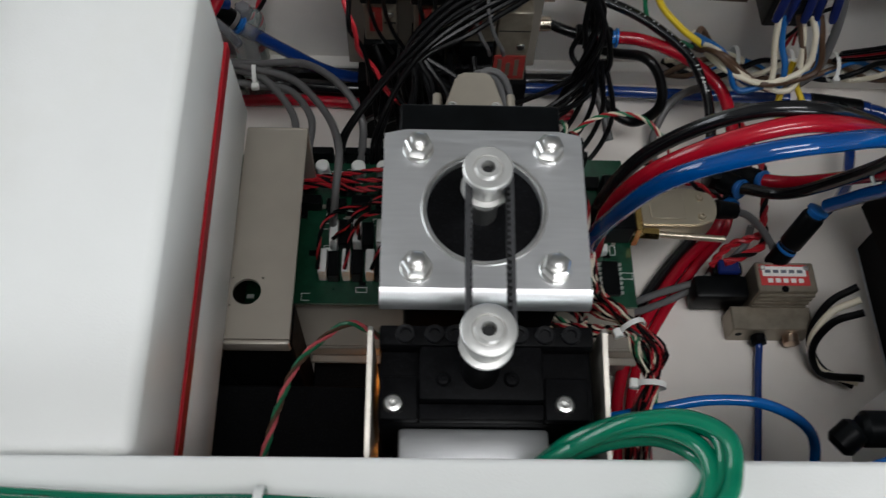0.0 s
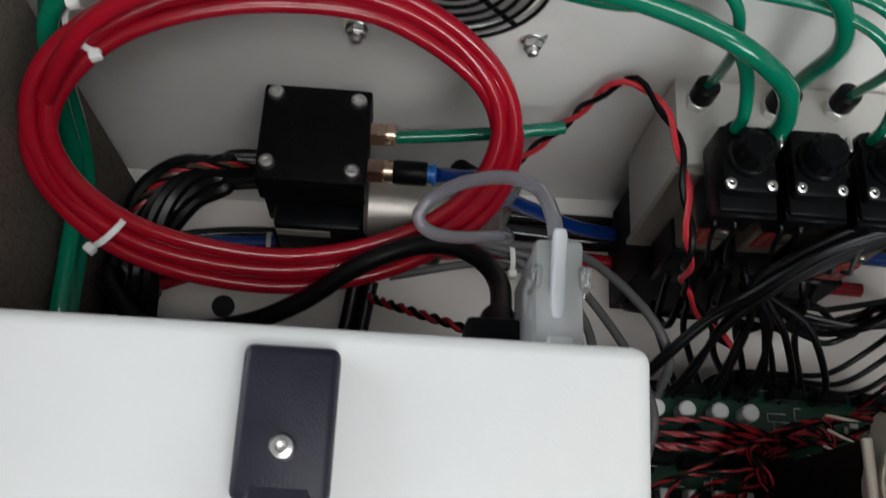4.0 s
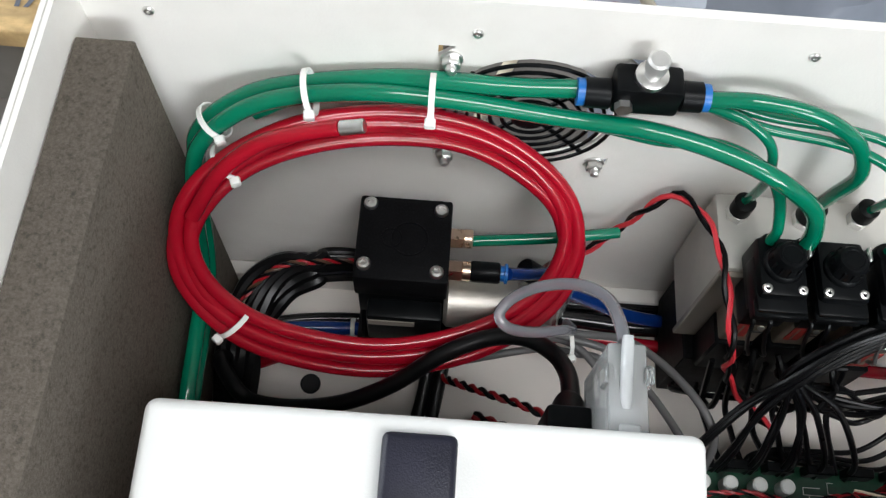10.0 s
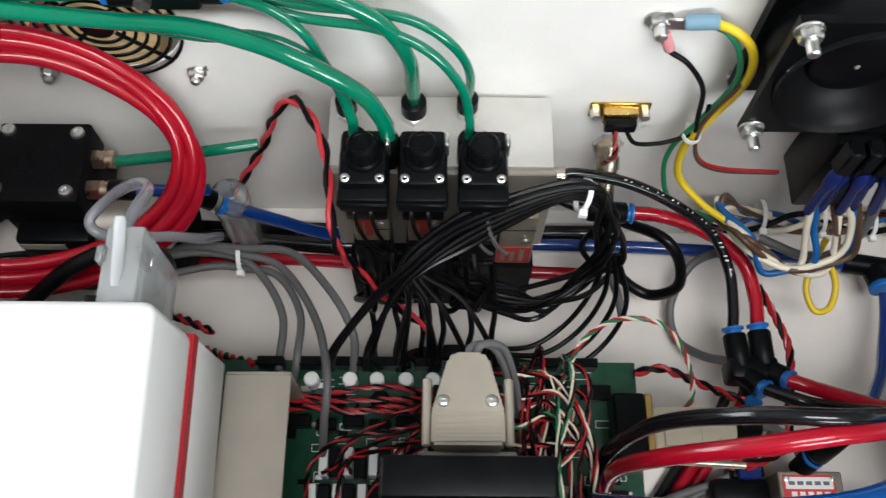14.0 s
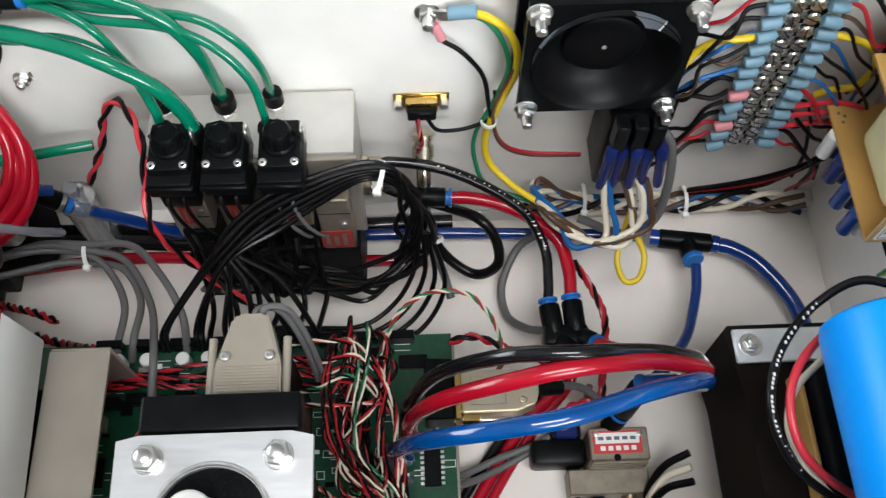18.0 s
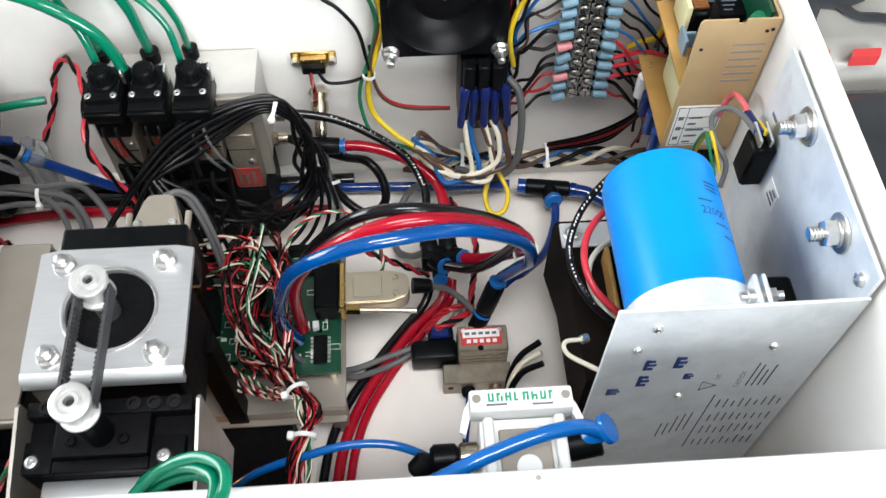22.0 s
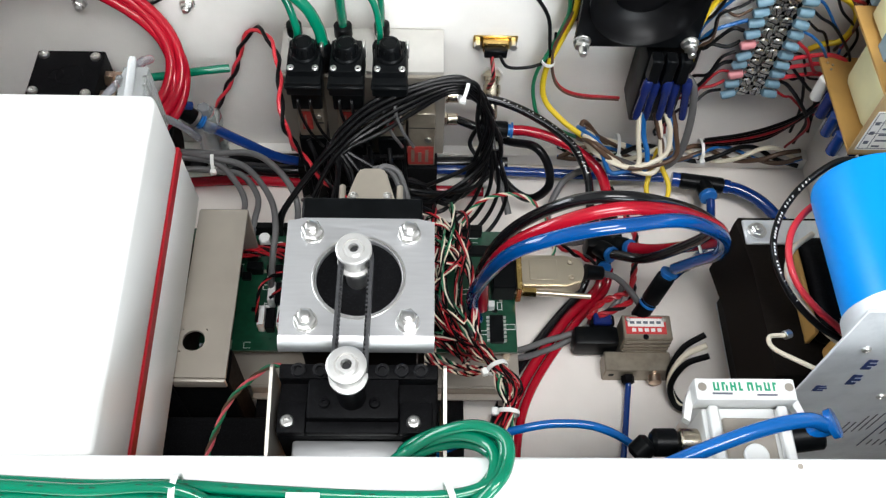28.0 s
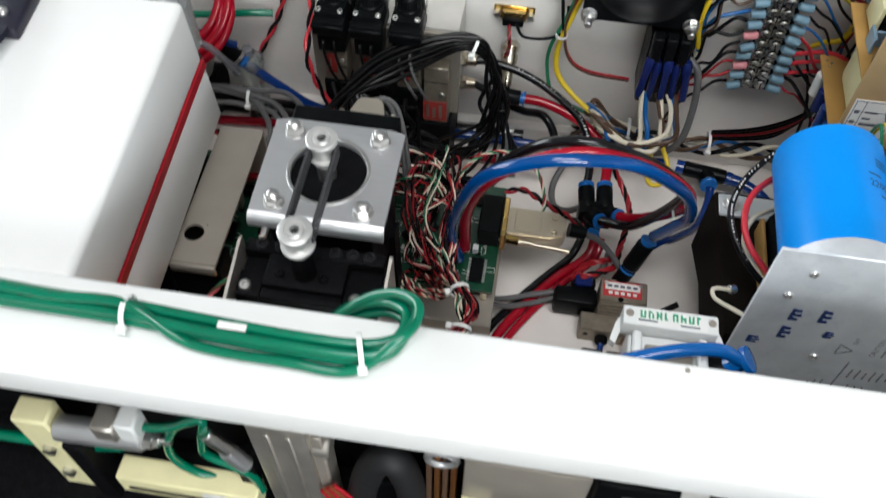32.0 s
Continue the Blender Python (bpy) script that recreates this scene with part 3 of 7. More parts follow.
for x in (-27, -17, -10, 12, 21, 30):
    part("socket_hole", lathe(B(), (x, -42, PZ - 14), (0, 0, 1), [(0, 3.4), (1.2, 3.4), (1.6, 3.0), (1.6, 1.9), (0.3, 1.7)], 18), BLACKG, bearing)
part("front_foot", box(B(), -29, 22.5, -85.5, -71.4, PZ - 46, PZ - 26, 1.5, 2), ALU, mo, "bare aluminium foot block")
for x0, x1 in ((-39.8, -38.2), (40.4, 42)):
    bm = prism(B(), [(-40, PZ - 12), (-42, PZ - 10.5), (-48, PZ - 11.5), (-88, PZ - 19), (-88, PZ - 90), (-40, PZ - 90)], x0, x1, "x")
    part("side_plate", bm, ALUDULL, mo, "bent light metal side plate")
part("rear_cover", box(B(), -31, 30, 34.6, 49.5, PZ - 20, PZ - 7, 1.6, 3), BLACK, mo, "black moulded rear cover")
part("rear_rail", box(B(), -30, 29, 34.6, 48, PZ - 46, PZ - 20.4, 1.2, 2), BLACK, mo)
for x, y in ((-26, -74), (26, -74), (26, 12)):
    part("column", box(B(), x - 6, x + 6, y - 6, y + 6, 4, PZ - 68), BLACKM, mo)

# ---- circuit board on its tray ----
tray = thing("board_tray", "beige steel tray that carries the circuit board", "tray", (0, 0, 0))
part("deck", box(B(), -112, 136, 190, 304, 44, 46, 0.5), STAIN, tray)
part("front_lip", box(B(), -38, 136, 188.4, 190.2, 36, 46, 0.6), STAIN, tray)
part("lip_edge", box(B(), -38, 136, 184, 188.4, 36, 37.6, 0.5), STAIN, tray)
for x in (-106, 130):
    for y in (197, 298):
        part("foot", box(B(), x - 5, x + 5, y - 5, y + 5, 0, 44), STAIN, tray)
cover = thing("cover_bracket", "bent beige-grey steel cover bracket with a round hole", "bracket", (0, 0, 0))
bm = B()
with_hole(bm, -68, -38, 163, 276, 0, 2, [(-59, 186, 6.5)])
bm.transform(Matrix(((1, 0, 0, 0), (0, 0, 1, 0), (0, 1, 0, 0.117), (0, 0, 0, 1))))
part("top_plate", bm, STAIN, cover)
part("front_flange", box(B(), -68, -38, 160.6, 163, 110, 118.6, 1, 2), STAIN, cover)
for x in (-66, -58):
    part("leg", box(B(), x, x + 2, 250, 258, 46.2, 117), STAIN, cover)
part("back_flange", box(B(), -68, -38, 276, 278, 62, 118.5, 0.6), STAIN, cover)

pcb = thing("circuit_board", "dense green circuit board full of connectors and wiring", "circuit board", (0, 0, 0))
board_sheet = part("board", box(B(), -104, 134, 208, 301, 58, 60), PCBM, pcb)
for x in (-98, 15, 128):
    for y in (212, 296):
        part("standoff", cyl(B(), (x, y, 46), (x, y, 58), 3, 8), BRASS, pcb)

# ---- valve manifold and regulators ----
mf = thing("valve_manifold", "light grey machined air manifold block against the back wall", "manifold", (0, 0, 0))
part("upper_block", box(B(), -25, 85, 373, 413, 66, 143, 1, 2), MANI, mf)
part("front_plate", box(B(), -25.6, 86.6, 369.6, 372.8, 60, 141, 0.6), STAIN, mf, "brown-grey front plate")
spare = part("spare_valve", box(B(), 61, 80, 358, 369.4, 60, 118, 0.8), VALVEM, mf, "bare nickel valve body")
part("seam", box(B(), 61.4, 79.6, 357.7, 358, 103, 103.6), DARK, spare)
part("screw", cyl(B(), (75, 358, 91), (75, 356.6, 91), 2.4, 12, 0.3), STEEL, spare)
part("label", box(B(), 60.4, 79, 357.4, 357.9, 63, 83), LABELD, spare, "red label")
for q in range(3):
    part("print_bar", box(B(), 63 + 5 * q, 65.4 + 5 * q, 357.1, 357.35, 66, 80 - 3 * (q % 2)), VALVEM, spare)
part("foot", box(B(), -20, 82, 356, 408, 0, 59.6, 0.6), BLACKM, mf, "black base under the valves")


def regulator():
    ob = thing("pressure_regulator", "small black air regulator with round knob and two screws", "regulator", (0, 0, 0), "air regulators on the manifold")
    part("body", box(B(), -11.4, 11.4, 345, 372.5, 149, 161, 1.5, 2), BLACK, ob)
    part("lip", box(B(), -11.8, 11.8, 343.6, 352, 156, 159, 0.8), BLACK, ob)
    part("bonnet", box(B(), -10.8, 10.8, 351, 380, 143.2, 165.5, 2.5, 2), BLACK, ob)
    knob = part("knob", lathe(B(), (0, 366, 164), (0, 0, 1), [(0, 8.6), (1.5, 9.2), (3, 8.8), (4, 7.8), (11, 7.0), (12.6, 6.0), (12.8, 4.6), (12.2, 4.2)], 26), BLACK, ob)
    for q in range(12):
        a = math.pi * q / 6
        part("grip_rib", box(B(), 7.3 * math.cos(a) - 0.5, 7.3 * math.cos(a) + 0.5, 366 + 7.3 * math.sin(a) - 0.5, 366 + 7.3 * math.sin(a) + 0.5, 168, 174.5), BLACK, knob)
    for x in (-7.8, 7.8):
        screw("screw", ob, x, 354.5, 164.6, (0, -0.3, 1), 2.3)
    part("clip", box(B(), 9.8, 12.0, 369, 376, 158, 170, 0.8), STEEL, ob)
    part("solenoid", box(B(), -10, 10, 350, 369.4, 130, 148.8, 1.2, 2), BLACK, ob)
    valve = part("valve_body", box(B(), -8.5, 9.5, 354, 369.4, 98, 129.8, 0.8), VALVEM, ob, "dull nickel valve body")
    part("valve_cap", box(B(), -9.5, 9.5, 352, 369.4, 58, 97.8, 1.2), BLACK, ob, "black lower solenoid")
    part("valve_label", box(B(), -5.5, 1.5, 353.4, 353.9, 106, 124), LABELD, valve, "small dull red label")
    part("print_bar", box(B(), -3.4, -2.4, 353.1, 353.35, 108, 121), VALVEM, valve)
    part("seam", box(B(), 2.6, 9, 353.6, 354, 112, 112.8), DARK, valve)
    part("valve_screw", cyl(B(), (5.8, 354, 119), (5.8, 352.8, 119), 1.8, 10, 0.3), STEEL, valve)
    return ob


r0 = regulator()
r0.location.x = -0.0050
for x in (22.0, 49.8):
    copy_thing(r0, pose(x * K, 0, 0))

# ---- fan on the back wall ----
fan = thing("cooling_fan", "black square axial cooling fan bolted to the wall", "fan", (210.7, 385, 197.6))
bm = with_hole(B(), -40, 40, -40, 40, 0, 4, [(0, 0, 36)])
part("front_frame", bm, BLACK, fan)
part("rear_frame", with_hole(B(), -40, 40, -40, 40, 24, 29.5, [(0, 0, 37)]), BLACK, fan)
bm = B()
ringv = [[bm.verts.new((r * math.cos(a) * K, y * K, r * math.sin(a) * K)) for a in [2 * math.pi * i / 40 for i in range(40)]] for r, y in ((36.2, 0), (35.4, 14), (36.2, 28), (38, 28), (38, 0))]
for a, b in zip(ringv, ringv[1:]):
    for i in range(40):
        bm.faces.new((a[i], a[(i + 1) % 40], b[(i + 1) % 40], b[i]))
part("duct", bm, BLACK, fan)
bm = B()
prof = [(36.0, -3.0), (35.0, -2.4), (33.4, 1), (30, 6), (25.4, 10.5), (20.6, 13), (19.4, 10), (17.6, 9), (11, 8.6), (0.6, 8.4)]
NS, GAP = 60, 9
rows = [[bm.verts.new((rr * math.cos(a) * K, yy * K, rr * math.sin(a) * K)) for a in [2 * math.pi * i / NS + radians(22) for i in range(NS)]] for rr, yy in prof]
for q, (a, b) in enumerate(zip(rows, rows[1:])):
    for i in range(NS):
        if 0 < q < 5 and i < GAP:
            continue
        bm.faces.new((a[i], a[(i + 1) % NS], b[(i + 1) % NS], b[i]))
bm.faces.new(rows[-1])
bmesh.ops.solidify(bm, geom=bm.faces[:], thickness=-0.0015)
part("rotor_dish", bm, BLACKG, fan, "glossy black rotor dish")
part("hub_cap", lathe(B(), (0, 8.5, 0), (0, -1, 0), [(0, 1.3), (0.6, 1.2), (0.9, 0.4)], 12), STAIN, fan)
for q in range(4):
    part("guard_bar", sweep(B(), [(14 + 6 * q, 27, 6), (8 + 6 * q, 27, 36)], 1.0, 6), STEEL, fan)
for sx in (-1, 1):
    for sz in (-1, 1):
        hexbolt(fan, sx * 35.7, 0, sz * 36, (0, -1, 0), 5.0, 6.0, 2.6, 4.4, 7)

# ---- pump on the left ----
pu = thing("air_pump", "small black diaphragm air pump with square head", "pump", (-175.5, 387, 0))
part("head_cover", box(B(), -23.5, 23.5, -23, 23, 98, 120, 1.5, 2), BLACKM, pu)
part("head_body", box(B(), -22, 22, -21.5, 21.5, 72, 97.5, 1, 2), BLACK, pu)
part("motor_can", cyl(B(), (-22, -4, 40), (60, -4, 40), 22, 28, 2), BLACKM, pu)
part("motor_end", cyl(B(), (22.5, -17, 84), (62, -17, 84), 14, 28, 2), ALUDULL, pu, "bare metal motor end")
part("motor_block", box(B(), -17, 22, -33, -21.8, 60, 94, 2, 2), BLACK, pu)
part("type_plate", box(B(), -16, 8, -33.4, -33, 84, 90), STAIN, pu)
part("foot", box(B(), -26, 30, -24, 16, 0, 24, 1), RUBBER, pu)
for r_, x in ((9, 3), (5, -6)):
    part("embossed_ring", sweep(B(), [(x + r_ * math.cos(a), r_ * math.sin(a), 119.9) for a in [2 * math.pi * i / 24 for i in range(24)]], 0.5, 6, True), BLACKM, pu)
for x, y in ((-18, 18), (17.8, 16.5), (-18.5, -15.5), (17.5, -17.5)):
    screw("screw", pu, x, y, 120, (0, 0, 1), 3.6)
for y, c in ((8, 0), (-10, 1)):
    part("port", cyl(B(), (23.5, y, 108), (30, y, 108), 5.5, 6), COPBR, pu)
    part("barb_nut", cyl(B(), (30, y, 108), (35, y, 108), 5, 14, 0.6), COPBR, pu)

# ---- linear power supply with the blue capacitor ----
ps = thing("linear_power_supply", "galvanised linear power supply frame with printed front plate", "power supply", (0, 0, 0))
ps_front = part("front_plate", box(B(), 271, 384, 145.5, 147.2, 0, 237, 0.5), GALV, ps)
part("side_flange", box(B(), 382, 384, 147.2, 286, 60, 252, 0.5), GALV, ps)
part("base_flange", box(B(), 292, 384, 147.2, 278, 0, 2, 0.5), GALV, ps)
for x, z in ((286.3, 199), (353, 196), (318.8, 142), (292, 220)):
    screw("rivet", ps_front, x, 145.5, z, (0, -1, 0), 2.4)
cap = thing("capacitor", "large bright blue electrolytic capacitor in a metal clamp", "capacitor", (0, 0, 0))
CX, CZ, CR = 317.5, 190, 30.2
part("can", lathe(B(), (CX, 156, CZ), (0, 1, 0), [(0, CR - 1.5), (1.5, CR), (91, CR), (94, CR - 0.8), (95.5, CR - 3), (95.6, CR - 5), (94.4, CR - 6)], 48), CAPB, cap, "shrink-sleeved blue can")
part("base_disc", cyl(B(), (CX, 148, CZ), (CX, 156.2, CZ), CR - 3, 32), BLACK, cap)
part("clamp_ring", lathe(B(), (CX, 150, CZ), (0, 1, 0), [(0, CR + 2.6), (0, CR + 3), (20, CR + 1.8), (20, CR + 0.4)], 48), GALV, cap, "bright steel clamp ring")
for dx in (0, 4.2):
    part("clamp_ear", box(B(), CX + 22 + dx, CX + 24.2 + dx, 151, 169, CZ + 17, CZ + 35, 0.6), GALV, cap)
part("clamp_screw", cyl(B(), (CX + 16, 160, CZ + 29), (CX + 36, 160, CZ + 29), 2.2, 12), STEEL, cap)
part("clamp_nut", lathe(B(), (CX + 28.6, 160, CZ + 29), (1, 0, 0), [(0, 4.2), (3.4, 4.2), (4, 3.4)], 6), STEEL, cap)
part("clamp_head", lathe(B(), (CX + 21.8, 160, CZ + 29), (-1, 0, 0), [(0, 4), (2.4, 3.6), (3, 2.4)], 14), STEEL, cap)

tr = thing("transformer", "heavy black laminated mains transformer on the floor", "transformer", (0, 0, 0))
part("core", prism(B(), [(346, 170), (346, 280), (275, 280), (272.5, 277), (277.5, 244), (278, 170)], 52, 112, "z"), LAMIN, tr)
part("mount_frame", box(B(), 292, 345, 172, 278, 2.2, 51.8, 1), BLACKM, tr)
part("winding", box(B(), 303, 336, 188, 254, 112, 134, 6, 3), BLACKM, tr)
part("bobbin_flange", box(B(), 298.6, 301.6, 190, 250, 112, 128, 1.2, 2), TAN, tr, "amber bobbin flange")
part("winding_paper", box(B(), 308, 334, 178, 188, 100, 132, 3, 2), TAN, tr)
part("top_bracket", box(B(), 276, 336, 259, 277, 112.3, 115, 0.8), GALV, tr, "bright zinc mounting bracket")
part("lead_ferrule", cyl(B(), (275, 179.4, 147.4), (271, 177.8, 148.2), 2.6, 10, 0.4), STEEL, tr)
part("insulation_sheet", box(B(), 330, 332, 170, 184, 60, 128), TAN, tr, "brown insulation sheet")
hexbolt(tr, 284, 268, 115, (0, 0, 1), 4.2, 6, 2.4, 3, 1.6)

# ---- switching supply on the right wall ----
sw = thing("switching_power_supply", "open-frame switching power supply with tan chromated bracket", "power supply", (0, 0, 0))
bm = prism(B(), [(341.5, 142), (385, 142), (385, 248.5), (366.5, 248.5), (366, 245.5), (362, 245.5), (361.5, 248.5), (343, 248.5), (341.5, 246.5)], 310.6, 312, "y")
sw_front = part("front_plate", bm, TANM, sw, "tan chromated sheet with vent slots")
part("side_return", box(B(), 383.4, 385.2, 312, 412, 142, 248.5), TANM, sw)
part("edge_board", box(B(), 379.6, 381.2, 314, 410, 194, 250), PCBM, sw, "upright green circuit board")
part("upper_board", box(B(), 343.6, 382.5, 312.4, 388, 192, 193.8), TAN, sw, "tan circuit board")
part("lower_board", box(B(), 343.6, 382.5, 312.4, 395.5, 138.2, 140), TAN, sw, "tan circuit board")

# ---- filter, valve ----
fi = thing("air_filter_unit", "white air filter regulator unit with printed flange", "air filter", (0, 0, 0))
part("body", box(B(), 210, 252, 81.3, 126, 100, 172, 2, 2), WPLAST, fi)
fi_frame = part("top_frame", box(B(), 206, 256, 126.2, 138, 168, 181, 1.5, 2), WPLAST, fi)
part("back_frame", box(B(), 212, 250, 126.2, 136, 110, 167.8, 1.5, 2), WPLAST, fi)
va = thing("solenoid_valve", "small nickel solenoid valve with red and white label", "valve", (0, 0, 0))
part("base", box(B(), 200, 247, 215, 230, 0, 17, 0.8), VALVEM, va)
part("body", box(B(), 211, 245, 230.2, 249, 4, 36, 0.8), VALVEM, va)
for k in range(4):
    part("rib", box(B(), 212, 244, 228.6, 230.2, 17.4 + 4.6 * k, 19.6 + 4.6 * k, 0.3), VALVEM, va)
part("manual_button", cyl(B(), (226, 231.6, 36), (226, 231.6, 37.2), 2, 12, 0.3), BLACK, va)
part("coil", box(B(), 179, 210.8, 232, 247, 4, 24, 3, 2), BLACK, va, "black coil")

# ---- more builders ----
def twisted(name, pts, mats, r, label, group="", pitch=14.0, rad=None, category="wire", at=None, n=7, seg=6):
    """Several strands wound round each other along a line."""
    ob = thing(name, label, category, (0, 0, 0), group)
    line = smooth_line(pts, n)
    rad = rad or r * 1.05
    dist = [0.0]
    for a, b in zip(line, line[1:]):
        dist.append(dist[-1] + (b - a).length)
    fine, fd = [], []
    step = pitch / 7
    k, tot = 0, dist[-1]
    d = 0.0
    while d <= tot:
        while k < len(dist) - 2 and dist[k + 1] < d:
            k += 1
        f = (d - dist[k]) / max(1e-6, dist[k + 1] - dist[k])
        fine.append(line[k].lerp(line[k + 1], min(1, f)))
        fd.append(d)
        d += step
    if len(fine) < 3:
        return ob
    ph = random.random() * 6.28
    u = None
    frames = []
    for i in range(len(fine)):
        t = (fine[min(i + 1, len(fine) - 1)] - fine[max(i - 1, 0)]).normalized()
        if u is None:
            u = frame_of(t)[0]
        u = (u - t * u.dot(t)).normalized()
        frames.append((u.copy(), t.cross(u)))
    for m_i, mat in enumerate(mats):
        a0 = ph + 2 * math.pi * m_i / len(mats)
        pl = [p + (fr[0] * math.cos(a0 + 2 * math.pi * s / pitch) + fr[1] * math.sin(a0 + 2 * math.pi * s / pitch)) * rad for p, fr, s in zip(fine, frames, fd)]
        part("strand", sweep(B(), pl, r, seg), mat, ob)
    return ob


def zip_tie(centre, axis, r, group="nylon cable ties", flat=1.0, label="white nylon cable tie round a bundle"):
    u, v, d = frame_of(axis)
    ob = thing("cable_tie", label, "cable tie", centre, group)
    bm = B()
    rings = []
    for i in range(20):
        a = 2 * math.pi * i / 20
        e = u * math.cos(a) + v * math.sin(a) * flat
        rings.append([bm.verts.new((e * rr + d * w) * K) for rr, w in ((r, -1.2), (r, 1.2), (r + 0.8, 1.2), (r + 0.8, -1.2))])
    for i in range(20):
        a, b = rings[i], rings[(i + 1) % 20]
        for k in range(4):
            bm.faces.new((a[k], a[(k + 1) % 4], b[(k + 1) % 4], b[k]))
    part("band", bm, NYLON, ob)
    h = B()
    box(h, -2.2, 2.2, -1.9, 1.9, -1.8, 2.0, 0.6)
    h.transform(Matrix.Translation(u * (r + 2) * K) @ u.to_track_quat("Z", "Y").to_matrix().to_4x4())
    part("head", h, NYLON, ob)
    return ob


def fitting(p0, p1, r=6.0, collar=True, label="black push-in hose fitting with blue release ring", both=False):
    """A straight push-in fitting; the collar sits at p1 (and p0)."""
    p0, p1 = Vector(p0), Vector(p1)
    d = (p1 - p0).normalized()
    ob = thing("hose_fitting", label, "hose fitting", (0, 0, 0), "push-in hose fittings")
    part("body", lathe(B(), p0, d, [(0, r * 0.9), (1, r), ((p1 - p0).length - 1, r), ((p1 - p0).length, r * 0.92)], 18), BLACK, ob)
    for c, s in ((p1, 1),) + (((p0, -1),) if both else ()):
        part("collar", lathe(B(), c, d * s, [(0, r * 0.72), (2.2, r * 0.72), (2.4, r * 0.95), (3.8, r * 0.95), (4.0, r * 0.6)], 18), COLLET, ob, "blue release ring")
    return ob


def text_mesh(name, body, size, mat, parent, put, label=""):
    """Flat lettering from the built-in font, laid by put(u, v) -> place in millimetres."""
    cu = bpy.data.curves.new(name, "FONT")
    cu.body, cu.size, cu.resolution_u = body, size, 2
    tmp = bpy.data.objects.new(name, cu)
    scene.collection.objects.link(tmp)
    me = bpy.data.meshes.new_from_object(tmp.evaluated_get(bpy.context.evaluated_depsgraph_get()))
    bpy.data.objects.remove(tmp)
    for v in me.vertices:
        v.co = Vector(put(v.co.x, v.co.y)) * K
    me.materials.append(mat)
    ob = new(name, me)
    ob.parent = parent
    if label:
        ob["label"] = label
    return ob


# ---- red hose coil ----
coil = thing("hose_coil", "coil of glossy red air hose leaning on the back wall", "hose coil", (0, 0, 0))
rng = random.Random(4)
for k, (dr, dz) in enumerate(((0, 0), (-6.6, 1.5), (1.5, -6.4), (-5.5, -5.6))):
    pts = []
    for i in range(16):
        a = 2 * math.pi * i / 16
        ca, sa = math.cos(a), math.sin(a)
        x = -182 + (90.5 + dr) * ca
        s = (67 + dr) * sa
        pts.append((x, 369 + 0.149 * (x + 182) + s * 0.575 + dz * 0.5 + rng.uniform(-0.8, 0.8), 151 - 0.16 * (x + 182) + s * 0.74 + dz + rng.uniform(-0.8, 0.8)))
    part("winding", sweep(B(), smooth_line(pts, 6, True), 3.4, 12, True), RED, coil)
part("loose_end", sweep(B(), smooth_line([(-264, 362, 178), (-250, 374, 198), (-232, 381, 212), (-214, 383, 219), (-200, 383, 224)], 6), 3.3, 12), RED, coil)
part("plug", cyl(B(), (-200, 383, 224), (-190, 383, 227), 3.0, 14, 0.5), STEEL, coil, "bright metal end plug")
zip_tie((-256, 397, 200), (0.75, 0.3, 0.65), 8)
zip_tie((-250, 385, 188), (0.7, 0.3, 0.65), 8.6)
zip_tie((-250, 334, 128), (0.65, -0.45, -0.6), 9)
zip_tie((-214, 400, 222), (1, 0.1, 0.2), 9)

# ---- green hoses along the back wall ----
GL = "glossy green air hose along the back wall"
hose("green_hose", [(-270, 215, 10), (-271, 240, 55), (-271, 270, 90), (-271, 301, 106), (-271, 325, 110), (-271, 350, 114), (-271, 366, 128), (-270, 374, 150), (-268, 381, 173), (-263, 390, 191), (-246, 396, 208), (-225, 400, 217), (-191, 402, 222), (-157, 402, 221), (-111, 400, 217), (-77, 395, 220), (-48, 388, 219), (-24, 380, 214), (-4, 377, 198), (4, 376, 180), (6, 376, 166)], 3.9, GREEN, GL, group="green air hoses")
hose("green_hose", [(-270, 205, 10), (-271, 230, 46), (-271, 268, 78), (-271, 303, 96), (-271, 338, 101), (-271, 362, 108), (-271, 376, 126), (-270, 384, 152), (-268, 391, 174), (-265, 397, 190), (-250, 402, 206), (-227, 407, 215), (-180, 408.5, 224), (-135, 407, 226), (-106, 407, 228)], 4.0, GREEN, GL, group="green air hoses")
hose("green_hose", [(-240, 402, 200), (-215, 406, 212), (-180, 407, 217), (-140, 405, 217), (-100, 401, 213), (-70, 396, 212), (-47, 396, 212), (-28, 392, 206), (-16, 386, 194), (-10, 379, 176), (-10, 377, 166)], 2.6, GREEN, GL, group="green air hoses")
hose("green_hose", [(-57, 405, 230), (-37, 402, 235), (-14, 398, 234), (6, 395, 222), (16, 393, 202), (17, 398, 175), (17, 401, 158)], 3.4, GREEN, GL, group="green air hoses")
hose("green_hose", [(-55, 405, 226), (-40, 399, 226), (-27, 394, 217), (-20, 393, 196), (-16, 399, 170), (-16, 402, 156)], 2.2, GREEN, GL, group="green air hoses")
hose("green_hose", [(-57, 406, 231), (-30, 405, 222), (1, 402, 221), (21, 398, 219), (36, 394, 208), (43, 395, 187), (43, 402, 156)], 2.2, GREEN, GL, group="green air hoses")
hose("green_hose", [(-57, 405, 227), (-30, 401, 219), (3, 396, 218), (25, 389, 212), (39, 383, 195), (43, 377, 178), (43, 376, 166)], 2.2, GREEN, GL, group="green air hoses")
hose("green_hose", [(-141, 394, 108), (-108, 397, 110), (-85, 399, 113), (-66, 403, 112)], 3.0, GREEN, "short green hose from the pump port", group="green air hoses")
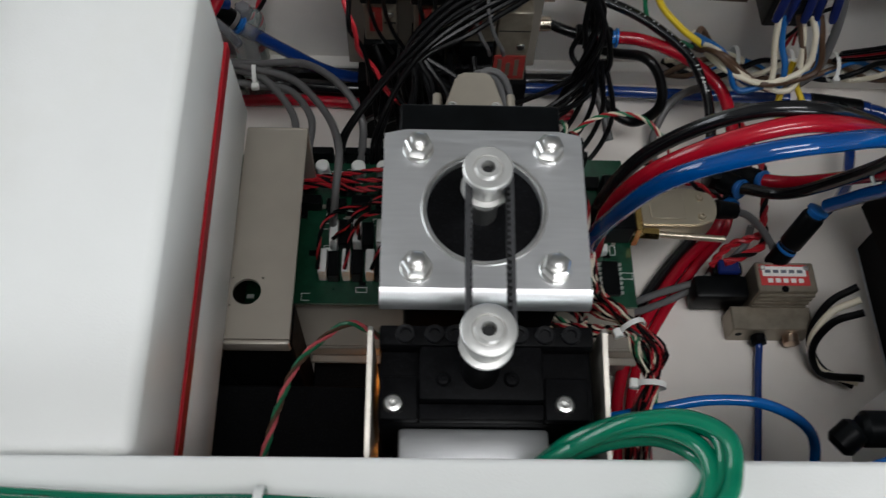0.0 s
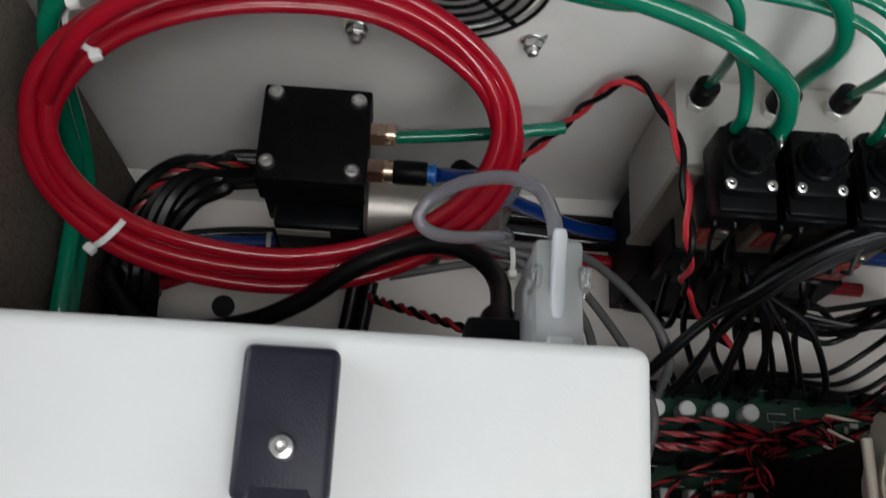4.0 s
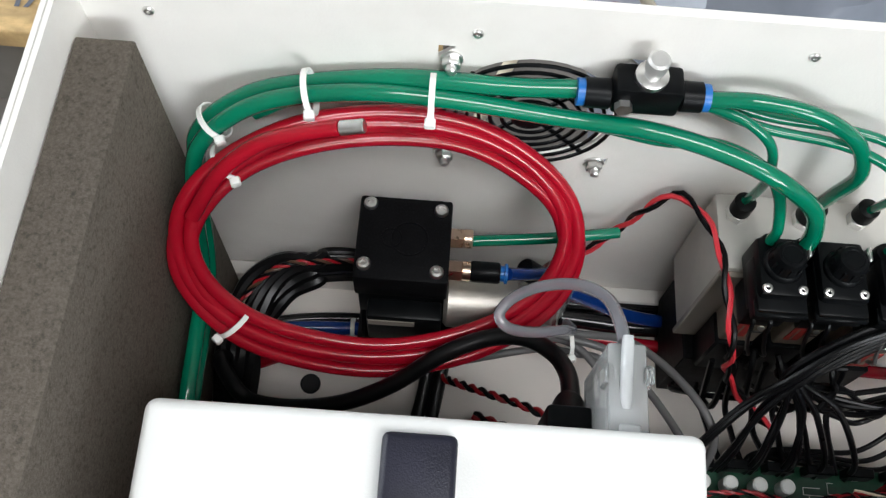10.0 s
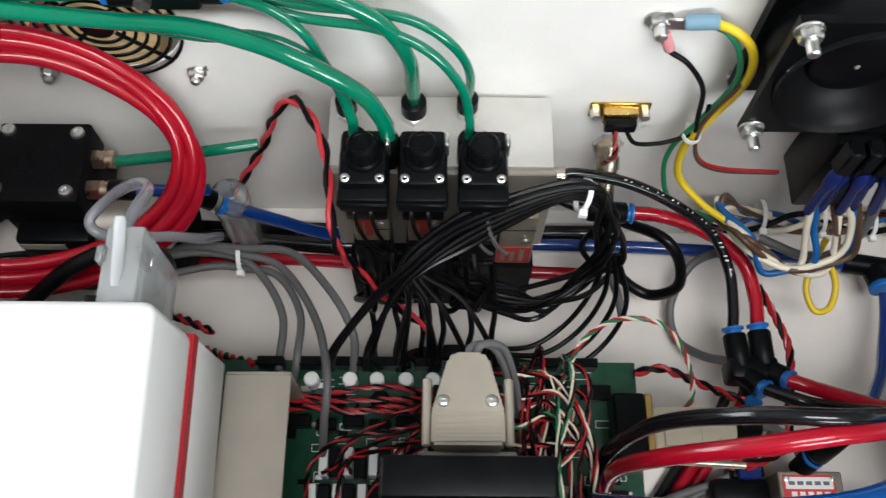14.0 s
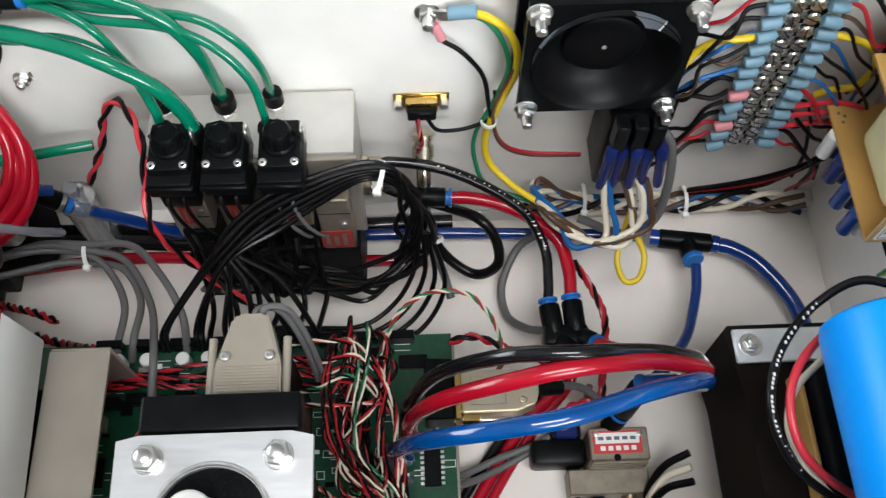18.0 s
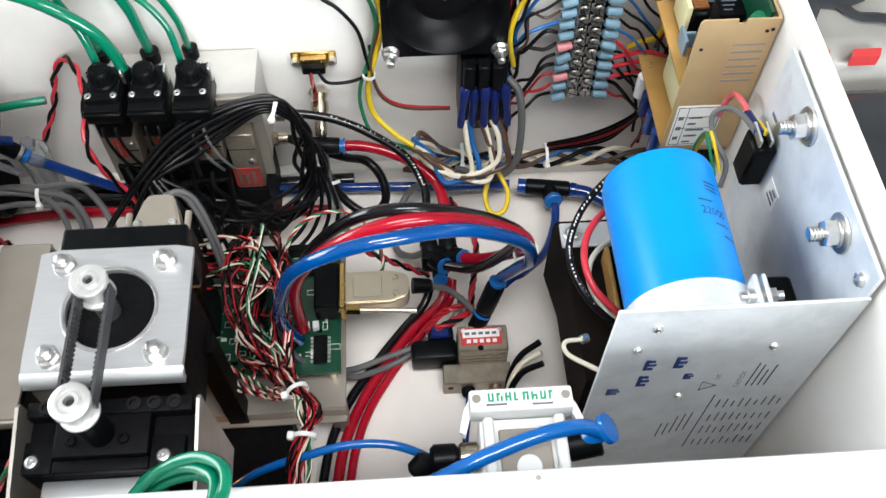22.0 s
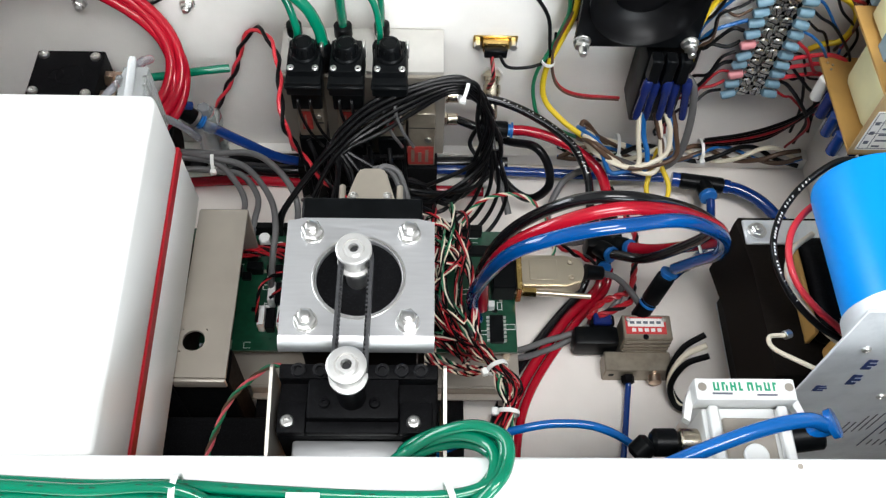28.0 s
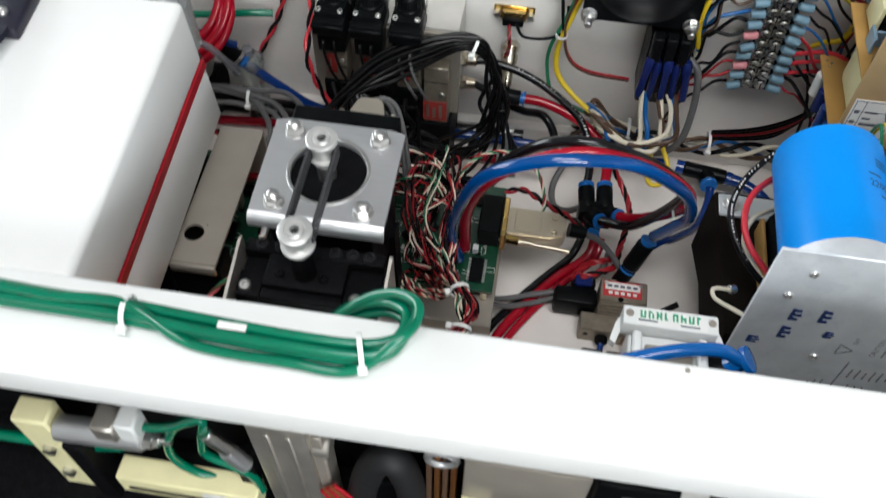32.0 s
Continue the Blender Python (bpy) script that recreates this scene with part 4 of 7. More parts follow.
fr = thing("flow_control", "black inline flow control with a steel adjusting screw", "flow control", (-81, 405, 231))
part("body", box(B(), -13.5, 13.5, -6, 8, -7, 9, 2, 2), BLACK, fr)
part("side_barrel", cyl(B(), (-24, 0, -2), (-14, 0, -2), 6.2, 16), BLACK, fr)
part("side_barrel", cyl(B(), (14, 0, 0), (22, 0, 0), 6.2, 16), BLACK, fr)
part("collar", cyl(B(), (-27, 0, -2), (-24, 0, -2), 5.6, 16), COLLET, fr, "blue release ring")
part("collar", cyl(B(), (22, 0, 0), (25, 0, 0), 5.6, 16), COLLET, fr, "blue release ring")
part("lock_nut", lathe(B(), (0, 1, 9), (0, -0.1, 1), [(0, 6.6), (2.5, 6.6), (3, 5.4)], 16), STEEL, fr)
part("adjuster", lathe(B(), (0, 0.7, 12), (0, -0.1, 1), [(0, 3.4), (4, 3.4), (4.6, 4.4), (10, 4.4), (10.8, 3.4)], 18), TURNED, fr, "knurled adjusting screw")
part("mount_screw", cyl(B(), (-9, -9, 0), (-9, -5, 0), 3.6, 6), STEEL, fr)
zip_tie((-165, 399, 225), (1, 0, 0), 9.5)

# elbows on the manifold
for x, y, r in ((-15.7, 401.6, 5.5), (17, 401, 6.5), (43, 403, 5.5)):
    e = thing("elbow_fitting", "black push-in elbow on a hexagon steel base", "hose fitting", (x, y, 143), "elbow fittings on the manifold")
    part("hex_base", lathe(B(), (0, 0, 0), (0, 0, 1), [(0, r), (4, r), (4.4, r * 0.9)], 6), STEEL, e)
    part("body", lathe(B(), (0, 0, 4.4), (0, 0, 1), [(0, r * 0.8), (1, r * 0.95), (9, r * 0.95), (10, r * 0.7)], 16), BLACK, e)
for x, y in ((-9, 377), (6, 376), (43, 376)):
    e = thing("port_fitting", "black push-in port fitting beside a regulator", "hose fitting", (x, y, 143), "elbow fittings on the manifold")
    part("body", lathe(B(), (0, 0, 0.2), (0, 0, 1), [(0, 5.2), (20, 5.2), (22, 4.6)], 14), BLACK, e)

# ---- pump tubes, sensor and black plug ----
hose("smoky_tube", [(-88, 306, 215), (-88, 318, 207), (-90, 333, 193), (-99, 343, 180), (-112, 347, 166), (-123, 345, 156), (-129, 338, 153), (-125, 333, 150), (-113, 334, 143), (-98, 340, 132), (-90, 348, 112), (-88, 362, 84)], 2.6, SMOKE, "thin smoky clear plastic tube loop")
sen = thing("clear_sensor_box", "clear plastic trap housing on the back of the box", "housing", (0, 0, 0))
part("housing", box(B(), -94.5, -80, 270.5, 306, 168, 216, 1.5, 2), MILKY, sen, "clear polycarbonate shell")
part("core", box(B(), -91, -83.5, 274, 299, 170, 206, 1), FROST, sen, "pale inner core")
part("nozzle", lathe(B(), (-88, 282, 214), (0, 0.86, 0.25), [(0, 2.5), (24, 2.3), (26, 1.8)], 14), FROST, sen)
for x in (-96, -81.5):
    part("lug", box(B(), x, x + 3.4, 290, 297, 208, 219, 0.8), CLEAR, sen)
part("bracket", box(B(), -91, -83, 270.2, 276, 196, 217, 0.8), FROST, sen)
plug = thing("power_plug", "black moulded plug on a thick cable", "plug", (0, 0, 0))
part("shell", box(B(), -112, -94, 271, 290, 120, 186, 2, 2), BLACK, plug)
part("neck", lathe(B(), (-99, 290, 158), (0.1, 0.75, -0.6), [(0, 7.5), (12, 7), (16, 5.5)], 14), BLACK, plug)
hose("power_cable", [(-262, 345, 12), (-268, 336, 66), (-260, 322, 73), (-248, 312, 73), (-225, 308, 80), (-199, 310, 89), (-175, 318, 100), (-153, 330, 113), (-132, 338, 119), (-115, 338, 124), (-102, 330, 129), (-96, 318, 136), (-97, 300, 152), (-97, 292, 156)], 4.2, BLKC, "thick black mains cable curling to a plug", "cable")
pb = random.Random(9)
for k in range(12):
    a, c = 5.4 * (k % 4), 6.2 * (k // 4)
    j = lambda: pb.uniform(-1.5, 1.5)
    hose("black_cable", [(-272 + a * 0.6, 300, 8 + c), (-271 + a, 335 + c * 0.4, 42 + c), (-271 + a + abs(j()), 350 + c * 0.5, 48 + a * 0.4), (-264 + a + j(), 369 + c * 0.6, 50 + c * 0.7), (-254 + a + j(), 381 + c * 0.6, 52 + c), (-240 + a + j(), 388 + c * 0.5, 56 + c), (-222 + j(), 392 + a * 0.5, 52 + c), (-200 + j(), 396 + a * 0.4, 48 + c), (-160, 398 + a * 0.3, 36 + c)], 4.0, BLKC, "black cable of a bundle behind the pump", "cable", group="cables behind the pump", seg=8)
zip_tie((-259, 379, 52), (0.7, 0.6, 0.4), 11, flat=0.8)
twisted("sensor_wire", [(-266, 322, 40), (-268, 350, 56), (-262, 372, 62), (-244, 386, 74), (-222, 392, 72), (-196, 398, 64)], [WR, WBR, WB], 0.9, "dark red and black wires in a bundle", "wires behind the pump")
twisted("sensor_wire", [(-150, 345, 26), (-140, 338, 40), (-124, 330, 52), (-106, 322, 62), (-90, 314, 66)], [WR, WB], 1.3, "red and black twisted wire pair", "twisted wire pairs")
hose("black_cable", [(-170, 264, 6), (-168, 300, 8), (-162, 330, 12), (-158, 356, 20)], 4.0, BLKC, "black cable up from the box", "cable", group="cables behind the pump")
hose("black_cable", [(-160, 264, 6), (-158, 300, 8), (-154, 330, 12), (-150, 356, 20)], 4.0, BLKC, "black cable up from the box", "cable", group="cables behind the pump")
fitting((-141, 377, 108), (-126, 377, 108), 5.5)
hose("blue_hose", [(-122, 377, 108), (-110, 382, 98), (-96, 388, 88)], 3.4, NAVY, "dark blue air hose stub")
hose("red_hose", [(-262, 352, 5), (-225, 366, 6), (-182, 371, 6), (-120, 379, 6), (-72, 383, 5), (-23, 381, 5), (60, 376, 6), (120, 374, 6)], 4.0, RED, "red air hose lying along the floor", group="red air hoses")
hose("black_hose", [(-150, 396, 8), (-110, 396, 7), (-70, 394, 7), (-20, 392, 7), (60, 400, 7), (140, 402, 7)], 5.6, BLKHOSE, "thick black air hose along the back of the floor", group="black air hoses")
hose("black_hose", [(-150, 404, 10), (-110, 406, 9), (-70, 404, 8), (-20, 404, 8), (60, 408, 8)], 4.6, BLKHOSE, "thick black air hose along the back of the floor", group="black air hoses")
hose("blue_hose", [(-272, 350, 30), (-262, 364, 24), (-249, 370, 20), (-222, 373, 18), (-196, 374, 18), (-160, 372, 20)], 4.2, NAVY, "dark blue air hose passing under the pump", group="blue air hoses")
hose("black_hose", [(-272, 356, 22), (-258, 373, 14), (-236, 380, 11), (-205, 383, 10), (-170, 382, 10)], 3.6, BLKHOSE, "black air hose passing under the pump", group="black air hoses")
zip_tie((-205, 374, 18), (1, 0.05, 0), 5.2)
solid("rubber_foot", cyl(B(), (-228, 343, 0), (-228, 343, 3), 6, 20, 0.6), RUBBER, "round dark rubber plug in the floor", "plug")
# clear cup and blue hose beside the ring
cup = thing("clear_cup", "slim clear plastic water trap standing on the floor", "water trap", (-90, 394, 0))
part("bowl", lathe(B(), (0, 0, 0), (0, 0, 1), [(0, 8), (3, 10.4), (60, 10.4), (62, 11.4), (69, 11.4), (74, 7)], 26), CUPM, cup, "clear polycarbonate bowl")
part("inner_tube", cyl(B(), (0, 0, 2), (0, 0, 60), 2.2, 12), FROST, cup)
part("cap_nut", lathe(B(), (0, 0, 74), (0, 0, 1), [(0, 5), (6, 5), (7, 4)], 6), SMOKE, cup, "smoky cap nut")
part("sleeve_ring", lathe(B(), (-96.4, 387.1, 76.4), (18, -1, -18), [(0, 6.2), (2.6, 6.2)], 18), STEEL, fitting((-112, 388, 92), (-94, 387, 74), 6.0), "bright metal ring")
hose("blue_hose", [(-93, 387, 72), (-66, 392, 42), (-35, 393, 20), (26, 393, 12), (81, 392, 11), (136, 391, 11), (202, 387, 13), (262, 380, 20)], 4.0, NAVY, "dark blue air hose along the back of the floor", group="blue air hoses", seg=12)
twisted("sensor_wire", [(-90, 402, 40), (-85, 404, 64), (-66, 409, 100), (-55, 409, 130), (-44, 410, 144), (-33, 397, 147), (-25, 377, 146), (-20, 338, 136), (-15, 336, 112), (-6, 334, 90), (8, 326, 76), (24, 318, 64)], [WRL, WB], 1.35, "red and black twisted wire pair arching up the wall", "twisted wire pairs", pitch=36)

# ---- grey cables ----
for pts in ([(-150, 352, 60), (-121, 358, 66), (-101, 363, 60), (-81, 360, 58), (-67, 348, 56), (-55, 325, 60), (-54, 299, 66), (-54, 292, 62)],
            [(-140, 346, 58), (-100, 357, 54), (-82, 357, 52), (-61, 352, 54), (-46, 328, 60), (-44, 301, 70), (-46, 290, 62)],
            [(-140, 350, 70), (-110, 364, 64), (-80, 361, 62), (-57, 353, 62), (-35, 319, 75), (-25, 284, 92), (-26, 263, 84), (-28, 246, 66)],
            [(-140, 356, 60), (-110, 366, 62), (-80, 364, 64), (-51, 358, 72), (-27, 331, 86), (-14, 308, 84), (-15, 294, 64)]):
    hose("grey_cable", pts, 2.2, GREYC, "grey round sensor cable bending down to the board", "cable", group="grey cables")
zip_tie((-82, 360, 58), (1, 0.1, 0), 6.6)
twisted("sensor_wire", [(-130, 330, 6), (-104, 318, 20), (-84, 306, 44), (-66, 298, 62)], [WR, WB], 1.6, "red and black twisted wire pair", "twisted wire pairs", pitch=18)

# ---- black cable bundle over the valves ----
rng = random.Random(11)
for k in range(10):
    j = lambda s: rng.uniform(-s, s)
    o = (k % 5 - 2) * 3.4
    q = (k // 5) * 4.0
    ex = (-29, -26, -9, -6, 8, 11, 25, 28, 44, 60, -17, 17, 36)[k]
    hose("black_cable", [(ex, 296, 61), (ex * 0.92 + 2, 301, 80 + j(3)), (ex * 0.5 + 10 + j(2), 318 + j(2), 102 + j(3)), (16 + o * 0.7 + j(2), 328 + q, 117 - o * 0.5), (38 + o * 0.5 + j(2), 341 + q, 130 - o * 1.6 + j(2)), (64 + j(2.5), 350 + q, 140 - o * 1.5 + j(2)), (90, 357 + q * 0.8, 147 - o * 0.8), (106 + j(2), 358 + q * 0.6, 139 - o), (115 + o * 0.5 + j(4), 355 + q + j(2), 118 + j(5)), (117 + o + j(6), 351 + q + j(3), 92 + j(7)), (110 + o + j(12), 346 + q + j(6), 64 + j(14)), (92 + o + j(9), 340 + q + j(8), 50 + j(13)), (66 + j(6), 338 + q + j(5), 52 + j(10)), (42 + j(4), 340 + q, 62 + j(5)), (28 + j(5), 344 + q, 76 + j(5)), (22 + 4 * k, 348, 84)], 1.6, BLKC, "thin black solenoid cable in a looped bundle", "cable", group="black valve cables", seg=8, n=7)
for k in range(6):
    x = (-11, 2, 17, 28, 44, 58)[k]
    hose("black_cable", [(x, 349, 80), (x + 1, 343, 66), (x + 3, 334, 48), (x + 3 + rng.uniform(-3, 3), 322, 46 + rng.uniform(-4, 4)), (x * 0.9 + 5, 308, 56), (x * 0.85 + 6, 298, 61)], 1.7, BLKC, "thin black valve lead", "cable", group="black valve leads", seg=7)
for x in (-11, -3, 16, 24, 44, 52):
    dark_lead = x < 40
    hose("black_lead" if dark_lead else "grey_lead", [(x, 356, 140), (x + 0.5, 348.6, 139), (x + 2, 346, 128), (x + 6, 345, 114), (x + 11, 346, 102), (x + 13, 350, 92)], 1.15, BLKC if dark_lead else GREYC, "short black solenoid lead" if dark_lead else "short grey solenoid lead", "wire", group="solenoid leads", seg=6)
# Extra leads added among the valve leads to build up the shadow mass.
for k in range(5):
    j = lambda s: rng.uniform(-s, s)
    x = -12 + 14 * k
    hose("black_cable", [(x + 4, 351, 92 + j(6)), (x + 6 + j(3), 343 + j(2), 84 + j(6)), (x + 10 + j(4), 338 + j(3), 70 + j(6)), (x + 8 + j(6), 334 + j(4), 58 + j(6)), (x + 2 + j(6), 338 + j(4), 46 + j(6)), (x - 3 + j(4), 346 + j(3), 34 + j(6)), (x - 4, 353, 24)], 1.7, BLKC, "thin black lead added to thicken the shadow below the valves", "cable", group="black valve leads", seg=7)
zip_tie((98, 358, 143), (1, -0.1, -0.35), 7.6)
for k in range(4):
    hose("black_cable", [(118 + 2 * k, 352, 88), (114 + 6 * k, 342 - 3 * k, 60), (102 + 6 * k, 330 - 5 * k, 40), (82 + 5 * k, 318 - 5 * k, 34 + k), (56 + 3 * k, 314 - 3 * k, 42 + k), (34, 312 - 2 * k, 50), (14, 306, 58), (6 + 8 * k, 297, 61)], 1.5, BLKC, "thin black cable sagging below the valves", "cable", group="black valve cables")
hose("black_cable", [(119, 389, 75), (123, 373, 56), (134, 362, 36), (152, 352, 29), (165, 350, 46), (164, 360, 60), (154, 370, 69), (138, 385, 56), (120, 392, 56)], 3.3, BLKC, "black coaxial cable in a loop", "cable")
hose("grey_cable", [(122, 392, 79), (122, 386, 71), (123, 378, 62), (126, 362, 49), (132, 348, 40), (136, 335, 32)], 2.6, GREYC, "thin grey cable with a cut hanging end", "cable", group="grey cables")
zip_tie((126, 366, 50), (0.2, -0.6, -0.5), 6)
hose("grey_cable", [(206, 378, 34), (192, 378, 28), (180, 372, 20), (170, 352, 10), (172, 332, 8), (182, 318, 20), (192, 308, 40)], 2.6, GREYC, "grey cable behind the hose fittings", "cable", group="grey cables")

# ---- hoses in the middle ----
for p in ((90, 395, 95), (90, 393, 72)):
    e = thing("manifold_port", "hexagon nickel port on the manifold side", "hose fitting", (85, p[1], p[2]), "manifold side ports")
    part("hex", lathe(B(), (0, 0, 0), (1, 0, 0), [(0, 5.5), (4, 5.5), (4.4, 5)], 6), BRASS, e)
    part("sleeve", cyl(B(), (4.4, 0, 0), (12, 0, 0), 4.6, 14, 0.5), BRASS, e)
air_line = hose("black_hose", [(96, 395, 95), (104, 396, 95), (130, 394, 90), (157, 387, 80), (182, 376, 65), (194, 358, 52), (195, 338, 48), (194, 326, 46)], 3.2, BLKHOSE, "glossy black air hose", group="black air hoses")
for q, p in enumerate(smooth_line([(130, 394, 90), (157, 387, 80), (182, 376, 65), (194, 358, 52)], 9)):
    if q % 6 not in (2, 5):
        part("print_bar", box(B(), p.x - 1.0, p.x + 1.0, p.y - 0.9, p.y - 0.1, p.z + 2.9, p.z + 3.28), LABELW, air_line)
fitting((112, 386, 71), (134, 385, 70), 6.2)
hose("black_hose", [(96, 393, 72), (104, 389, 72), (113, 386, 71)], 3.2, BLKHOSE, "short black air hose at the manifold", group="black air hoses")
hose("red_hose", [(137, 385, 70), (150, 384, 70), (168, 381, 66), (187, 374, 60), (203, 362, 52), (208, 344, 48), (208, 328, 46)], 4.0, RED, "glossy red air hose", group="red air hoses")
fitting((196, 303, 44), (194, 322, 46), 6.4)
fitting((209, 304, 44), (208, 324, 46), 6.4)
fitting((196, 303, 42), (204, 292, 48), 6.4)
fitting((209, 304, 42), (217, 296, 50), 6.4)
part("block", box(B(), 189, 216, 296, 309, 30, 50, 3, 2), BLACK, fitting((202, 296, 36), (202, 288, 38), 5.5))
hose("red_hose", [(218, 295, 51), (232, 284, 66), (246, 266, 100), (252, 250, 132), (244, 245, 153), (216, 242, 173), (182, 236, 185), (152, 233, 177), (124, 234, 150), (111, 236, 112), (111, 234, 72)], 4.0, RED, "glossy red air hose in a wide loop", group="red air hoses", seg=12)
hose("black_hose", [(206, 290, 50), (226, 278, 64), (242, 264, 104), (248, 254, 136), (240, 250, 153), (218, 247, 171), (183, 242, 187), (153, 245, 177), (125, 250, 141), (110, 246, 104), (108, 240, 66)], 3.6, BLKHOSE, "glossy black air hose in a wide loop", group="black air hoses", seg=12)
hose("blue_hose", [(241, 264, 74), (249, 256, 98), (254, 246, 124), (244, 238, 156), (210, 222, 194), (176, 209, 209), (146, 206, 204), (119, 209, 180), (105, 218, 130), (103, 224, 96), (108, 228, 68)], 4.0, BLUE, "glossy blue air hose in a wide loop", group="blue air hoses", seg=12)
hose("tie_loop", [(252, 246, 124), (258, 250, 128), (254, 262, 124), (246, 262, 116), (246, 252, 114)], 0.9, NYLON, "thin clear nylon tie round two hoses", "cable tie")
hose("blue_hose", [(243, 266, 60), (250, 272, 60), (257, 278, 54), (267, 290, 45), (278, 305, 35), (286, 322, 27), (292, 340, 24), (294, 355, 25)], 3.4, NAVY, "blue air hose down from the tee", group="blue air hoses")
fitting((230, 256, 44), (238, 264, 64), 6.4, both=True)
fitting((224, 250, 30), (230, 256, 42), 6.0)
tee = thing("hose_tee", "black push-in tee in the dark blue hose", "hose fitting", (0, 0, 0))
part("run", cyl(B(), (274, 377.6, 20), (308, 372.6, 20), 6.4, 18, 1), BLACK, tee)
part("collar", cyl(B(), (308, 372.6, 20), (313, 371.2, 20), 5.8, 18, 0.6), NAVY, tee, "blue release ring")
part("branch", cyl(B(), (292, 374, 20), (293, 362, 23), 6.6, 18, 1), BLACK, tee)
part("collar", cyl(B(), (293, 362, 23), (293.5, 358, 24), 7, 18, 0.8), COLLET, tee, "blue release ring")
part("collar", cyl(B(), (268, 378.6, 20), (274, 377.6, 20), 5.8, 18), NAVY, tee, "blue release ring")
hose("blue_hose", [(311, 371.8, 20), (322, 368, 20), (338, 357, 18), (356, 331, 14), (364, 300, 8), (366, 294, 7)], 5.0, NAVY, "dark blue air hose bending to the transformer", group="blue air hoses")
hose("red_hose", [(207, 300, 18), (202, 285, 8), (179, 262, 6), (157, 232, 6), (141, 205, 6), (131, 176, 8), (126, 140, 12), (122, 100, 20)], 3.6, RED, "red air hose lying across the floor", group="red air hoses")
hose("red_hose", [(212, 300, 14), (208, 285, 6), (186, 260, 5), (164, 230, 5), (148, 203, 5), (139, 176, 6), (134, 140, 10), (130, 100, 16)], 3.0, RED, "red air hose lying across the floor", group="red air hoses")
hose("black_hose", [(196, 296, 16), (189, 282, 8), (171, 262, 5), (151, 236, 5), (134, 210, 5), (122, 180, 6), (116, 140, 10)], 3.2, BLKHOSE, "black air hose lying across the floor", group="black air hoses")
for dz in (0, 5):
    hose("grey_cable", [(96, 232, 84 - dz), (107, 218, 62 - dz), (134, 222 + dz, 22), (162, 234 + dz, 10 + dz), (190, 249, 11 + dz), (212, 266, 16 + dz), (216, 276, 30)], 2.2, GREYC, "grey cable sweeping across the floor", "cable", group="grey cables")
for k in range(2):
    hose("grey_cable", [(42 + 3 * k, 270, 164), (44 + 4 * k, 276, 165 + 2 * k), (53 + 4 * k, 277, 160), (60 + 3 * k, 271, 140), (64 + 3 * k, 263, 116), (66 + 3 * k, 256, 90), (68 + 3 * k, 252, 62)], 1.6, GREYC, "grey cable from the metal connector hood", "cable", group="grey cables")
twisted("sensor_wire", [(92, 284, 64), (97, 294, 70), (105, 308, 77), (122, 318, 80), (143, 317, 80), (156, 306, 74), (162, 292, 66), (161, 279, 62), (148, 270, 60)], [WR, WG, WW], 0.75, "red green and white twisted sensor wire", "twisted sensor wires")
twisted("sensor_wire", [(133, 294, 64), (146, 296, 67), (163, 292, 60), (179, 287, 55), (194, 284, 48)], [WR, WB], 1.3, "red and black twisted wire pair", "twisted wire pairs", pitch=18)
twisted("sensor_wire", [(212, 352, 44), (224, 338, 32), (230, 320, 30), (228, 300, 30), (224, 280, 30), (221, 264, 30), (208, 256, 30), (196, 252, 28)], [WR, WR, WB], 1.3, "dark red and black twisted wires", "twisted wire pairs", pitch=22)

# ---- wires over the board ----
rng = random.Random(21)
sets = ([WB, WW, WR], [WR, WB, WW], [WB, WRL, WW], [WG, WB, WW], [WB, WR, WB], [WR, WW, WB])
for k in range(20):
    j = lambda s: rng.uniform(-s, s)
    dark = k % 3 == 2
    sx, sy = 74 + rng.random() * 28, 214 + rng.random() * 82
    if k % 4 == 0:
        sx, sy = 62 + rng.random() * 24, 266 + rng.random() * 30
    hz = 70 + rng.random() * 54
    pts = [(sx, sy, 61), (sx + j(8), sy + j(8), 61 + (hz - 61) * 0.75), (sx * 0.72 + 26 + j(12), sy * 0.76 + 50 + j(12), hz), (sx * 0.6 + 31 + j(9), 226 + j(14), hz * 0.55 + 42 + j(14)), (99 + j(6), 202 + j(5), 92 + j(9)), (107 + j(4.5), 185 + j(3), 108 + j(6)), (115 + j(3.6), 171, 118 + j(3.4)), (122 + j(7.5), 158, 116 + j(6.5)), (120 + j(3.4), 143, 120 + j(3.4)), (116 + j(6), 126, 112 + j(7)), (112 + j(9), 98, 92 + j(10))]
    twisted("sensor_wire", pts, [WB, WB, WR] if dark else sets[k % 6], 0.54, "thin multicoloured twisted sensor wire over the board", "twisted sensor wires", pitch=30, rad=0.8, n=5, seg=5)
for k in range(6):
    j = lambda s: rng.uniform(-s, s)
    twisted("sensor_wire", [(46, 252 + 6 * k, 96 + j(6)), (66, 250 + 5 * k + j(4), 112 + j(6)), (84 + j(4), 252 + 4 * k + j(5), 108 + j(6)), (99 + j(4), 244 + 2 * k + j(5), 98 + j(6)), (104 + j(4), 226 + j(5), 92 + j(6)), (108 + j(4), 200 + j(4), 96 + j(5)), (115 + j(3), 171, 118 + j(3)), (121 + j(4), 157, 115 + j(4)), (120, 142, 120 + j(3))], sets[(k + 2) % 6], 0.62, "thin multicoloured twisted sensor wire over the board", "twisted sensor wires", pitch=22, rad=0.7, n=6, seg=5)
